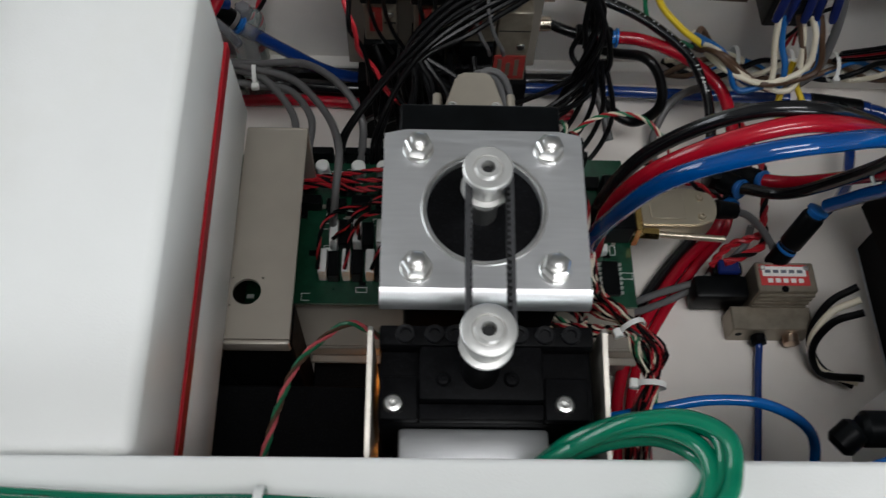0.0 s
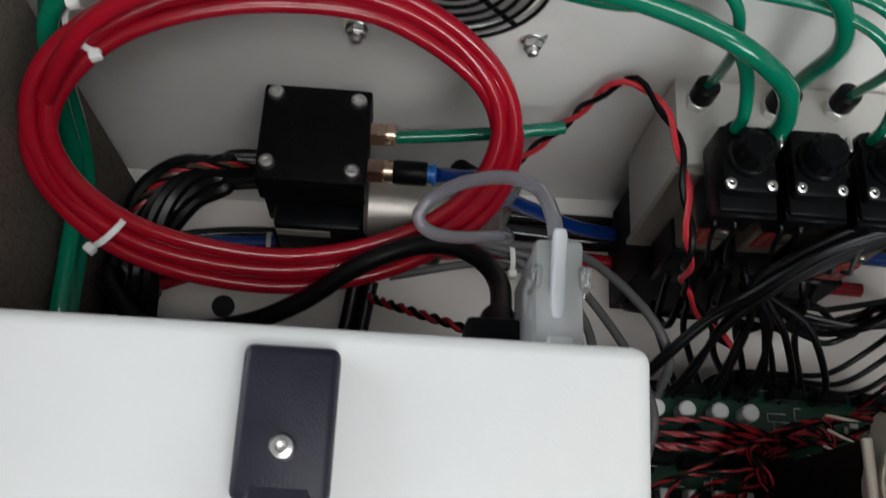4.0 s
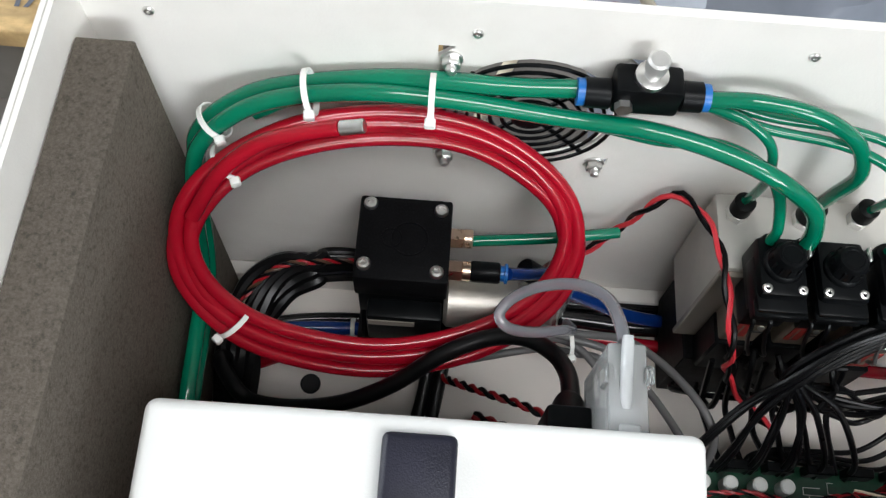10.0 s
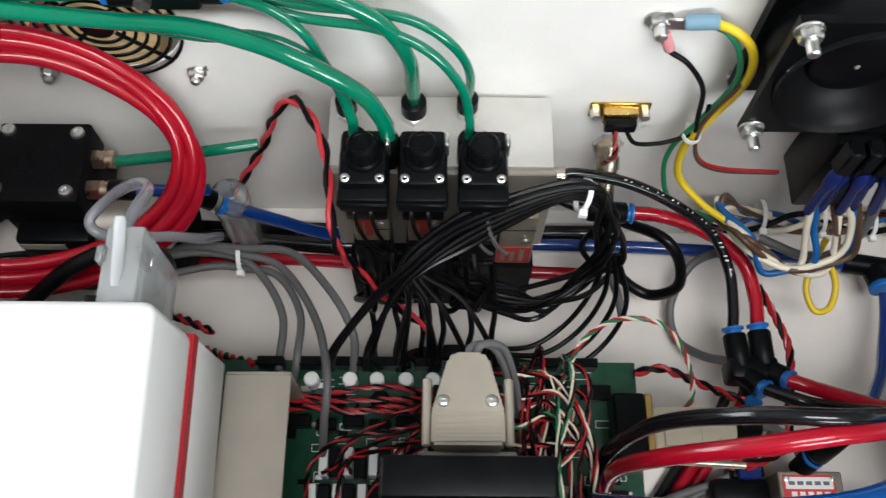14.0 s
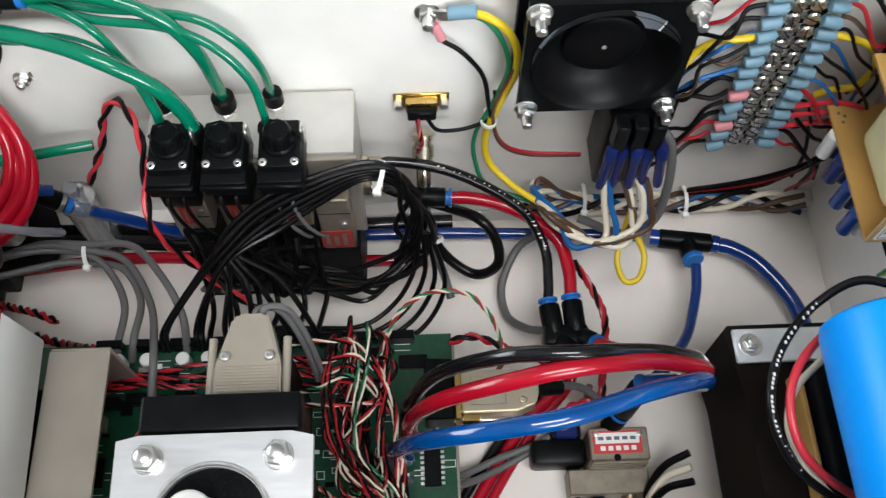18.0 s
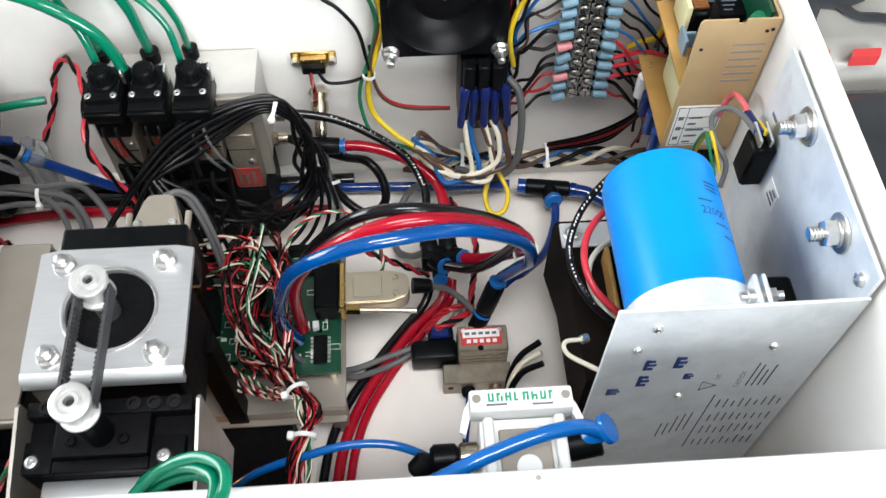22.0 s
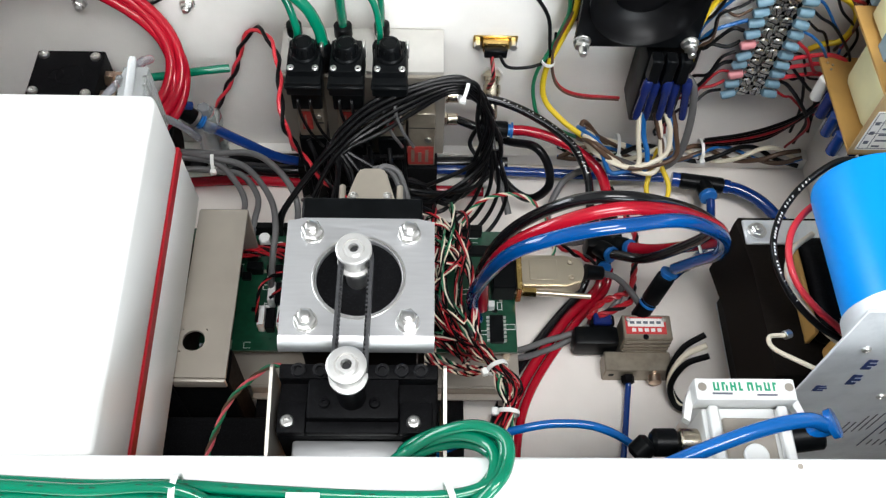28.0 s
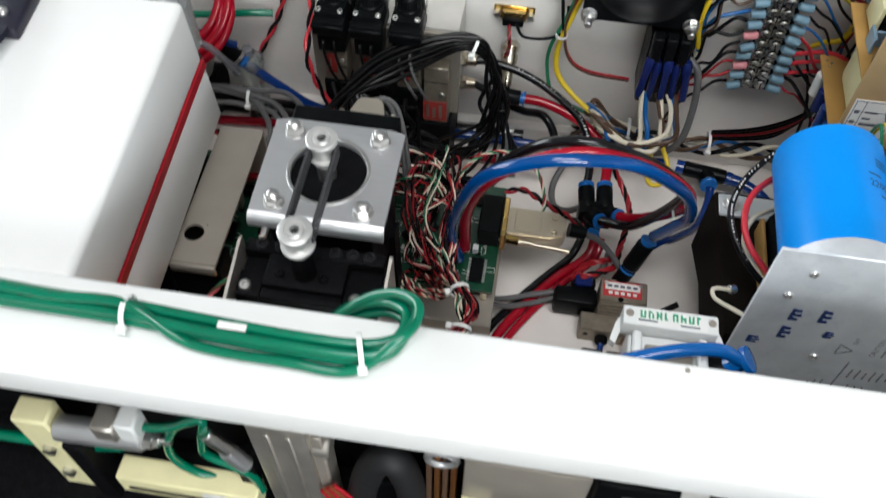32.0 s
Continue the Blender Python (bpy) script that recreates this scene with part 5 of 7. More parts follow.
for k in range(6):
    j = lambda s: rng.uniform(-s, s)
    sx, sy = 66 + 5.4 * k, 268 + j(22)
    twisted("sensor_wire", [(sx, sy, 61), (sx + j(6), sy - 12, 84 + j(12)), (78 + 2 * k + j(5), 240 + j(8), 74 + j(10)), (82 + 1.6 * k + j(4), 220, 70 + j(6)), (84 + 1.4 * k, 210, 61)], [WB, WB], 0.9, "thin black wire among the sensor wires", "twisted sensor wires", pitch=16, n=5, seg=5)
for k in range(10):
    j = lambda s: rng.uniform(-s, s)
    sx = -34 + k * 7
    twisted("sensor_wire", [(sx, 222 + 18 * (k % 2), 72), (sx + 4 + j(4), 238 + j(5), 82 + j(6)), (sx + 14 + j(8), 252 + j(8), 84 + j(8)), (24 + j(10), 266 + j(8), 80 + j(6)), (50 + j(6), 280 + j(6), 74), (64, 276 + j(6), 72)], [WR, WB, WB], 0.6, "red and black sensor wire between board connectors", "board wires", pitch=16, n=4, seg=5)
for k in range(4):
    y = 270 + 3.4 * k
    twisted("sensor_wire", [(-56, y, 70), (-36, y + rng.uniform(-3, 3), 74), (-16, y + rng.uniform(-3, 3), 73), (4, y + rng.uniform(-3, 3), 75), (24, y, 73), (40, y - 3, 70)], [WR, WR, WB], 0.75, "red wire run along the board headers", "board wires", pitch=16, n=4, seg=5)
for k in range(6):
    j = lambda s: rng.uniform(-s, s)
    twisted("sensor_wire", [(40 + 8 * k, 226 - 5 * k, 64), (54 + 6 * k + j(4), 206 + j(6), 72 + j(5)), (78 + 4 * k + j(4), 190 + j(4), 80 + j(5)), (100 + j(4), 180 + j(3), 96 + j(4)), (115 + j(3), 170, 117 + j(3)), (121 + j(4), 157, 114), (119, 142, 119 + j(3))], sets[k % 6], 0.64, "loose multicoloured sensor wire into the bundle", "twisted sensor wires", pitch=11, n=5, seg=5)
zip_tie((115, 171, 118), (0.4, -1, 0.1), 5.6)
zip_tie((120, 143, 120), (-0.1, -1, -0.1), 5.6)
twisted("sensor_wire", [(6, 172, 92), (-4, 174, 104), (-12, 175, 110), (-20, 171, 110), (-31, 160, 110), (-37, 150, 110), (-40, 140, 110), (-43, 128, 110), (-46, 112, 109), (-48, 92, 106)], [WG, WPK, WBR], 0.9, "green and salmon twisted wire beside the motor", "twisted sensor wires", pitch=24)

# ---- board components ----
rng = random.Random(5)
for k in range(6):
    x = (-52, -36, -16, -2, 13, 27)[k]
    part("capacitor_can", lathe(B(), (x, 288.5, 60), (0, 0, 1), [(0, 3.9), (9, 3.9), (9.8, 3.1)], 16), WPLAST, pcb, "small bright capacitor")
for k in range(9):
    x = -58 + 20.5 * k
    part("header", box(B(), x - 7, x + 7, 295.5, 300.5, 60, 70, 0.6), BLACK, pcb, "black pin header")
for r_, y in enumerate((228, 246)):
    for k in range(6):
        x = -32 + 12.4 * k + 5 * r_
        part("connector", box(B(), x - 2.2, x + 2.2, y - 7, y + 7, 60, 71, 0.5), WPLAST, pcb, "white wire connector")
for r_, y in enumerate((228, 246)):
    for k in range(6):
        x = -26 + 12.4 * k + 5 * r_
        part("connector_body", box(B(), x - 3.4, x + 2.6, y - 7.6, y + 7.2, 60, 68 + 2 * ((k + r_) % 2), 0.5), BLACK, pcb, "black connector body")
for k in range(8):
    x = -54 + 13.5 * k
    part("header", box(B(), x - 5.4, x + 5.4, 262 + 2 * (k % 2), 268 + 2 * (k % 2), 60, 68, 0.5), BLACK, pcb, "black pin header")
for k in range(5):
    x = -44 + 22 * k
    part("inductor", lathe(B(), (x, 278, 60), (0, 0, 1), [(0, 4.4), (1, 5), (7, 5), (8, 4)], 14), BLACK, pcb, "round black inductor")
for x, y, a, b in ((121, 224, 4.5, 10), (101, 226, 4, 9), (84, 222, 9, 4), (92, 288, 5, 5), (112, 284, 8, 4), (-76, 256, 6, 9), (-58, 228, 4, 8), (-82, 226, 5, 5), (-46, 262, 3, 3)):
    part("chip", box(B(), x - a, x + a, y - b, y + b, 60, 63.2, 0.4), BLACK, board_sheet, "black integrated circuit")
for k in range(7):
    for s in (-1, 1):
        part("pin", box(B(), 121 + s * 4.5, 121 + s * 6.4, 215.5 + 2.8 * k, 216.7 + 2.8 * k, 60, 61.6), STEEL, board_sheet)
for k in range(46):
    x, y = rng.uniform(-98, 130), rng.uniform(211, 290)
    w, h = rng.choice(((1.8, 1.0), (1.0, 1.8), (2.6, 1.4)))
    part("small_part", box(B(), x - w, x + w, y - h, y + h, 60, 61.3), rng.choice((BLACK, WPLAST, STAIN, BLACK)), board_sheet)
silk = B()
for k in range(90):
    x, y = rng.uniform(-98, 130), rng.uniform(210, 294)
    w, h = rng.choice(((3, 1.6), (1.6, 3), (2.2, 2.2), (4.5, 2)))
    for a, b, c, d in ((-w, w, -h, -h + 0.35), (-w, w, h - 0.35, h), (-w, -w + 0.35, -h, h), (w - 0.35, w, -h, h))[:rng.choice((2, 3, 4))]:
        box(silk, x + a, x + b, y + c, y + d, 60, 60.06)
tagged(part("silkscreen", silk, LABELW, board_sheet, "white printed outlines"), kind="stuff")
for k in range(2):
    part("trim_resistor", box(B(), 110 + 6 * k, 114 + 6 * k, 238, 243, 60, 66, 0.4), WPLAST, board_sheet)

# DB connector hoods
hood = thing("connector_hood", "dull metal connector hood with two jack screws", "connector", (0, 0, 0))
bm = prism(B(), [(27.5, 234), (56.5, 234), (56.5, 247), (50.5, 269), (48, 271.5), (36.5, 271.5), (34, 269), (27.5, 247)], 156, 172, "z")
bmesh.ops.bevel(bm, geom=bm.edges[:], offset=1.2 * K, segments=2, affect="EDGES")
part("shell", bm, HOODM, hood)
for k in range(9):
    part("rib", box(B(), 29, 55, 235.4 + 1.4 * k, 236.1 + 1.4 * k, 172, 172.6), HOODM, hood)
for x in (32.3, 51.5):
    screw("screw", hood, x, 251, 172, (0, 0, 1), 2.6)
for x in (25.6, 58.4):
    part("jack_screw", cyl(B(), (x, 234, 168), (x, 261, 168), 1.9, 12, 0.4), HOODM, hood)
part("plug_face", box(B(), 22, 62, 227, 233.8, 140, 160, 1), STAIN, hood)
part("support", box(B(), 28, 56, 238, 262, 60.2, 156), BLACK, hood)
gold = thing("gold_connector", "gold metal connector hood plugged into the board edge", "connector", (0, 0, 0))
part("flange", box(B(), 134, 138, 246, 280, 58, 76, 0.6), GOLD, gold)
bm = prism(B(), [(138, 250), (168, 250), (178, 254), (180, 260), (180, 266), (178, 271), (168, 274), (138, 274)], 60, 74, "z")
bmesh.ops.bevel(bm, geom=bm.edges[:], offset=1.0 * K, segments=2, affect="EDGES")
part("shell", bm, PALEGOLD, gold)
part("raised_panel", box(B(), 143, 162, 254, 270, 74, 74.8, 0.4), PALEGOLD, gold)
part("jack_screw", cyl(B(), (132, 248, 70), (184, 246, 67), 1.8, 10, 0.3), PALEGOLD, gold)
part("jack_nut", lathe(B(), (138.2, 247.8, 69.6), (1, -0.04, -0.06), [(0, 3.4), (9, 3.4)], 6), GOLD, gold)
for x, y in ((171, 268), (171, 256)):
    screw("screw", gold, x, y, 74, (0, 0, 1), 2.2, PALEGOLD)
part("header_block", box(B(), 118, 133.8, 246, 280, 60.2, 78, 1), BLACK, gold)
part("strain_relief", lathe(B(), (182, 265, 67), (1, 0.05, -0.2), [(0, 5.5), (12, 4.6), (13, 3.5)], 14), BLACK, gold)
hose("grey_cable", [(194, 266, 64), (206, 268, 54), (218, 264, 42), (228, 256, 30), (234, 250, 20)], 2.2, GREYC, "grey cable from the gold connector", "cable", group="grey cables")

# DB9 and coaxial socket on the back wall
d9 = thing("panel_connector", "gold nine-pin panel connector on the back wall", "connector", (121.5, 415, 130.5))
part("flange", box(B(), -15.5, 15.5, -1.6, -0.2, -6.2, 6.2, 0.5), GOLD, d9)
part("shell", box(B(), -9, 9, -7, -1.6, -4.6, 4.6, 1, 2), GOLD, d9)
part("insert", box(B(), -8, 8, -12, -7, -5, 2, 0.8), BLACK, d9)
for x in (-12.5, 12.5):
    part("jack_nut", lathe(B(), (x, -1.6, 0), (0, -1, 0), [(0, 2.8), (5, 2.8)], 6), STEEL, d9)
twisted("sensor_wire", [(119, 404, 127), (120, 399, 120), (121, 398, 110), (119, 401, 100), (118, 404, 90)], [WR, WB, WPK, WBR], 0.8, "thin coloured wires from the panel connector", "panel wires")
hose("black_wire", [(124, 403, 129), (130, 400, 121), (142, 401, 119), (152, 403, 120), (159, 404, 124), (162, 404, 132), (161, 404, 150)], 1.2, WB, "thin black wire along the wall", "wire", group="wall wires")
bnc = thing("coaxial_socket", "nickel coaxial bulkhead socket on the back wall", "connector", (121.5, 415, 98))
part("nut", lathe(B(), (0, 0, 0), (0, -1, 0), [(0, 8), (3, 8)], 6), STEEL, bnc)
part("barrel", lathe(B(), (0, -3, 0), (0, -0.75, -0.65), [(0, 6), (3, 6), (3.2, 5.2), (6, 5.2), (6.2, 6.4), (13, 6.4), (13.2, 5.4), (15, 5.4), (15.2, 6.2), (19, 6.2), (19.3, 4.6), (30, 4.4), (31, 3.6)], 20), BRASS, bnc)
part("boot", lathe(B(), (0, -25.4, -22), (0, -0.75, -0.65), [(0, 3.6), (12, 3.0), (13, 2.4)], 12), BLACK, bnc, "black rubber boot")

# ---- earth stud and wall wires ----
es = thing("earth_stud", "steel earth stud with washers on the back wall", "stud", (125.7, 415, 202))
hexbolt(es, 0, 0, 0, (0, -1, 0), 4.6, 6.5, 2.8, 4, 6)
part("ring_lug", box(B(), 2, 14, -4.4, -3, -3, 5, 0.8), STEEL, es)
part("blue_sleeve", cyl(B(), (10, -5, 4), (24, -7, 7), 3.6, 12, 0.6), BLUECRIMP, es, "pale blue crimp sleeve")
part("pink_sleeve", cyl(B(), (3, -5, -4), (7, -7, -13), 2.6, 12, 0.5), PINKCRIMP, es, "pink crimp sleeve")
hose("yellow_wire", [(148, 408, 208), (156, 404, 208), (165, 402, 200), (170, 401, 186), (170, 402, 166), (164, 403, 140), (158, 403, 112), (160, 398, 90), (174, 388, 78), (190, 380, 70)], 2.1, WY, "yellow earth wire on the back wall", "wire", group="earth wires")
hose("green_wire", [(148, 408, 206), (154, 405, 205), (161, 403, 196), (166, 402, 180), (166, 403, 164), (160, 404, 138), (152, 404, 110), (152, 400, 90), (160, 392, 72), (186, 384, 64)], 1.4, WG, "green earth wire on the back wall", "wire", group="earth wires")
hose("black_wire", [(133, 408, 188), (143, 405, 182), (154, 404, 164), (158, 404, 140), (160, 403, 128)], 1.3, WB, "thin black wire along the wall", "wire", group="wall wires")
hose("red_wire", [(172, 401, 176), (166, 402, 158), (161, 403, 134), (166, 402, 106), (182, 402, 92), (216, 402, 88)], 1.1, WR, "thin red wire along the wall", "wire", group="wall wires")
hose("brown_wire", [(170, 401, 174), (165, 402, 156), (161, 402, 130), (167, 401, 103), (184, 402, 89), (216, 403, 85)], 1.1, WBR, "thin brown wire along the wall", "wire", group="wall wires")
zip_tie((159, 403.5, 123), (0.1, 0, 1), 3.9)

# ---- mains inlet ----
inl = thing("mains_inlet", "black mains inlet block with dark blue terminals", "mains inlet", (0, 0, 0))
part("housing", box(B(), 221, 253, 383, 414.8, 84, 150, 2, 2), BLACK, inl)
for k in range(3):
    x = 222.5 + 9.6 * k
    part("slot_rib", box(B(), x, x + 7.5, 373, 382.8, 134, 156, 1), BLACK, inl)
for k, x in enumerate((224, 230.6, 237.2, 243.8, 250.4)):
    part("terminal_sleeve", lathe(B(), (x, 375 + 3.4 * (k % 2), 137 - 5 * (k % 2)), (0.05 * (k - 2), -0.16, -1), [(0, 2.6), (2, 3.6), (10, 3.7), (12, 3.0), (30, 2.8), (34, 2.2)], 12), BLUELUG, inl, "dark blue insulated terminal")
mains = [(WW, 227, 0), (WBL, 230, 1), (WBR, 238, 2), (WW, 240, 3), (WBL, 249, 4), (WBR, 251, 5), (WW, 246, 6)]
rng = random.Random(31)
for k, (mt, x, o) in enumerate(mains):
    j = lambda s: rng.uniform(-s, s)
    hose({WW: "white_wire", WBL: "blue_wire", WBR: "brown_wire"}[mt], [(x - 3, 374, 104), (x + 1 + j(2), 367, 90 + j(4)), (x + 3 + j(3), 357 + j(3), 73 + j(5)), (228 + j(6), 354 + j(4), 67 + j(5)), (211 + j(4), 357 + j(4), 66 + j(5)), (197 + j(4), 368 + j(3), 74 + j(6)), (190 + j(3), 386 + j(4), 66 + j(6)), (195 + j(4), 398 + j(3), 60 + j(8)), (208 + j(5), 403, 40 + j(6)), (232, 404 + j(3), 24 + j(5))], 1.9, mt, "stout mains wire looping from the inlet", "wire", group="mains wires")
hose("yellow_wire", [(250, 366, 54), (256, 353, 46), (252, 340, 42), (243, 338, 42), (239, 350, 45), (242, 362, 52), (246, 372, 66)], 1.9, WY, "yellow wire loop hanging over the hose", "wire", group="earth wires")
for k in range(8):
    pts = []
    for i in range(13):
        a = i * 1.25 + k * 0.785 * 2
        pts.append((180 + 16 * i, 403 + 5.5 * math.sin(a) - (i > 9) * (i - 9) * 2, 22 + 7 * math.cos(a) + (i > 9) * 3))
    mt = (WW, WB, WBR, WBR, WW, WB, WBL, WBR)[k]
    hose({WW: "white_wire", WB: "black_wire", WBL: "blue_wire", WBR: "brown_wire", WG: "green_wire"}[mt], pts, 1.9, mt, "mains wire twisted into a loom along the wall", "wire", group="mains wires")
hose("grey_cable", [(256, 400, 118), (264, 392, 110), (266, 380, 84), (262, 372, 56), (246, 372, 40), (220, 386, 36)], 2.8, GREYC, "grey mains cable beside the inlet", "cable", group="grey cables")
for x, y in ((292, 404), (262, 406), (226, 408)):
    zip_tie((x, y - 3, 28), (1, 0, 0), 9)

# ---- barrier terminal strip ----
ts = thing("terminal_strip", "long black barrier terminal strip with crimped wires", "terminal strip", (307.5, 415, 0))
NROW, Z0, PITCH = 17, 95.0, 9.7
part("rail", box(B(), -11, 13, -10, -0.3, Z0 - 5, Z0 + NROW * PITCH, 0.8), BLACK, ts)
m_bar = mesh_of(box(B(), -11, 13, -12.5, -10, -0.6, 0.6, 0.2), "barrier", BLACK)
m_screw = mesh_of(lathe(B(), (0, 0, 0), (0, -1, 0), [(0, 4.3), (2.4, 4.3), (3.2, 3.4), (3.2, 0.1)], 12), "terminal_screw", TSCREW)
m_slot = mesh_of(box(B(), -3.2, 3.2, -3.32, -3.2, -0.35, 0.35), "screw_slot", DARK)
m_tab = mesh_of(box(B(), -4.4, 4.4, -1.4, 0, -3.4, 3.4, 0.4), "terminal_tab", STEEL)
m_slv = mesh_of(lathe(B(), (0, 0, 0), (-1, 0, 0), [(0, 2.4), (1, 3.2), (6, 3.5), (9.8, 3.0), (10.4, 2.0)], 12), "crimp_sleeve", BLUECRIMP)
m_pnk = m_slv.copy()
m_pnk.materials[0] = PINKCRIMP


def piece(name, me, parent, m):
    o = new(name, me)
    o.parent = parent
    o.matrix_local = m
    return o


rng = random.Random(8)
wire_mats = [("black_wire", WB), ("red_wire", WR), ("red_wire", WR), ("black_wire", WB), ("black_wire", WB), ("black_wire", WB), ("black_wire", WB), ("blue_wire", WBL), ("brown_wire", WBR), ("black_wire", WB), ("blue_wire", WBL), ("black_wire", WB)]
for k in range(NROW):
    z = Z0 + (k + 0.4) * PITCH
    lean = -0.02 * (z - Z0)
    piece("barrier", m_bar, ts, pose(lean * K, 0, (z - PITCH / 2) * K))
    for sx in (-3.8, 6.0):
        piece("terminal_tab", m_tab, ts, pose((sx + lean) * K, -0.0102, z * K))
        turn = rng.uniform(0, 90)
        piece("terminal_screw", m_screw, ts, pose((sx + lean) * K, -0.0122, z * K, 0, turn, 0))
        piece("screw_slot", m_slot, ts, pose((sx + lean) * K, -0.0122, z * K, 0, turn, 0))
    pink = k in (2, 5)
    piece("crimp_sleeve", m_pnk if pink else m_slv, ts, pose((-9 + lean) * K, -0.015, z * K, 0, rng.uniform(-22, -6), rng.uniform(-6, 10)))
    piece("crimp_sleeve", m_slv, ts, pose((11 + lean) * K, -0.015, z * K, 0, 180 + rng.uniform(6, 22), rng.uniform(-10, 6)))
    nm, mt = wire_mats[k % 12]
    x0 = 307.5 - 19 + lean
    j = lambda s: rng.uniform(-s, s)
    hose(nm, [(x0, 402, z), (x0 - 9, 400 + j(3), z - 2 + j(4)), (x0 - 20 + j(5), 398 + j(5), z - 10 + j(10)), (262 + j(5), 402 + j(4), z - 26 + j(8)), (256 + j(4), 406, z - 46 + j(8)), (258 + j(4), 407, max(40, z - 76))], rng.choice((1.0, 1.2, 1.4)), mt, "insulated wire crimped to the terminal strip", "wire", group="terminal strip wires", seg=7)
    nm, mt = wire_mats[(k * 5 + 1) % 12]
    x1 = 307.5 + 21 + lean
    hose(nm, [(x1, 402, z), (x1 + 7, 399 + j(3), z - 3 + j(3)), (x1 + 16, 396 + j(6), z - 12 + j(8)), (360 + j(5), 398 + j(6), z - 34 + j(10)), (362 + j(5), 402 + j(5), max(20, z - 70))], rng.choice((1.0, 1.2, 1.4)), mt, "insulated wire crimped to the terminal strip", "wire", group="terminal strip wires", seg=7)
hose("yellow_wire", [(290, 401, 194), (280, 399, 194), (270, 400, 192), (262, 400, 186), (257, 400, 174), (255, 400, 157), (257, 402, 140), (260, 404, 126)], 2.0, WY, "yellow earth wire arching from the terminal strip", "wire", group="earth wires")
for k, z in enumerate((114, 124, 133)):
    hose("red_wire", [(326, 400, z), (336, 398, z + 5), (347, 396, z + 9), (358, 394, z + 8), (368, 390, z + 2)], 1.6, WRL, "stout red wire from the strip to the power supply", "wire", group="terminal strip wires", seg=7)
hose("yellow_wire", [(326, 401, 193), (336, 400, 191), (347, 399, 186), (354, 398, 178), (357, 398, 166), (354, 399, 152), (345, 401, 147), (338, 403, 140)], 2.0, WY, "yellow earth wire arching from the terminal strip", "wire", group="earth wires")
for k, (nm, mt) in enumerate((("black_wire", WB), ("black_wire", WB), ("red_wire", WR), ("black_wire", WB), ("black_wire", WB))):
    hose(nm, [(292, 405 - k, 30 + 3 * k), (318, 404 - k, 34 + 4 * k), (338, 401 - k, 44 + 5 * k), (349 + k, 398 - k, 62 + 5 * k), (358 + k, 392, 88 + 4 * k), (366 + k, 386, 112)], 1.4, mt, "dark wire in the corner loom", "wire", group="corner loom wires", seg=7)

# ---- switching supply details ----
for k in range(6):
    part("slot", box(B(), 363, 381, 310.2, 310.5, 202 + 5.6 * k, 203.6 + 5.6 * k), STAIN, sw_front, "dark vent slot")
sw_label = part("rating_label", box(B(), 344, 372, 310.1, 310.5, 146, 182), LABELW, sw, "white rating label with ruled boxes")
for a in ((345, 371, 180.6, 181), (345, 371, 172, 172.4), (345, 371, 162, 162.4), (345, 371, 147.4, 147.8)):
    part("label_rule", box(B(), a[0], a[1], 309.95, 310.08, a[2], a[3]), INKGY, sw_label)
for x in (345, 351, 370.6):
    part("label_rule", box(B(), x, x + 0.4, 309.95, 310.08, 147.4, 181), INKGY, sw_label)
for k in range(5):
    part("print_bar", box(B(), 353, 353 + 5 + 3 * (k % 3), 309.95, 310.08, 149 + 5.5 * k, 150.6 + 5.5 * k), INKGY, sw_label)
for k in range(3):
    part("print_bar", box(B(), 346.5, 349.5, 309.95, 310.08, 152 + 9 * k, 155 + 9 * k), INKGY, sw_label)
for x, z in ((346, 228), (379, 240), (382, 241)):
    part("plate_hole", cyl(B(), (x, 310.7, z), (x, 310.2, z), 1.1, 10), DARK, sw_front)
can = part("bulk_capacitor", cyl(B(), (362, 328, 193.8), (362, 328, 222), 12.5, 24, 1.2), BLACK, sw, "large black capacitor with pale print")
for k in range(4):
    a = radians(190 + 10 * k)
    part("print_bar", box(B(), 362 + 12.5 * math.cos(a) - 0.5, 362 + 12.5 * math.cos(a) + 0.5, 328 + 12.5 * math.sin(a) - 0.6, 328 + 12.5 * math.sin(a) + 0.6, 198 + k, 213 - k), LBLUE, can)
part("heat_sink", box(B(), 349, 351, 339, 353, 193.8, 206, 0.4), LBLUE, sw, "pale blue insulated heat sink")
part("heat_sink", box(B(), 351, 357, 346, 348, 193.8, 206, 0.4), LBLUE, sw)
part("transformer_core", box(B(), 354.6, 374, 354, 375, 193.8, 213, 1.5), BLACK, sw, "black ferrite transformer")
part("winding_tape", box(B(), 351, 354.4, 354, 378, 196, 218, 1.2, 2), TAPE, sw, "pale yellow winding tape")
part("winding_tape", box(B(), 354.6, 376, 375.2, 379, 196, 219, 1.2, 2), TAPE, sw, "pale yellow winding tape")
for k in range(5):
    part("copper_turn", cyl(B(), (356, 359 + 2.3 * k, 213.8), (365, 359 + 2.3 * k, 213.8), 1.3, 8), COPPER, sw)
pot = part("potted_relay", box(B(), 364, 380, 339, 354, 193.8, 226, 1.5, 2), BLACK, sw, "black potted relay")
for k in range(3):
    part("print_bar", box(B(), 367, 376 - 2 * k, 350 - 3.6 * k, 350.8 - 3.6 * k, 226, 226.2), INKGY, pot)
for k in range(3):
    part("copper_turn", cyl(B(), (378.6, 339 + 2.4 * k, 220), (383, 339 + 2.4 * k, 220), 1.4, 8), COPPER, sw)
film = part("film_capacitor", box(B(), 366, 381, 364, 395, 198, 228, 2, 2), LBLUE, sw, "pale blue-grey film capacitor")
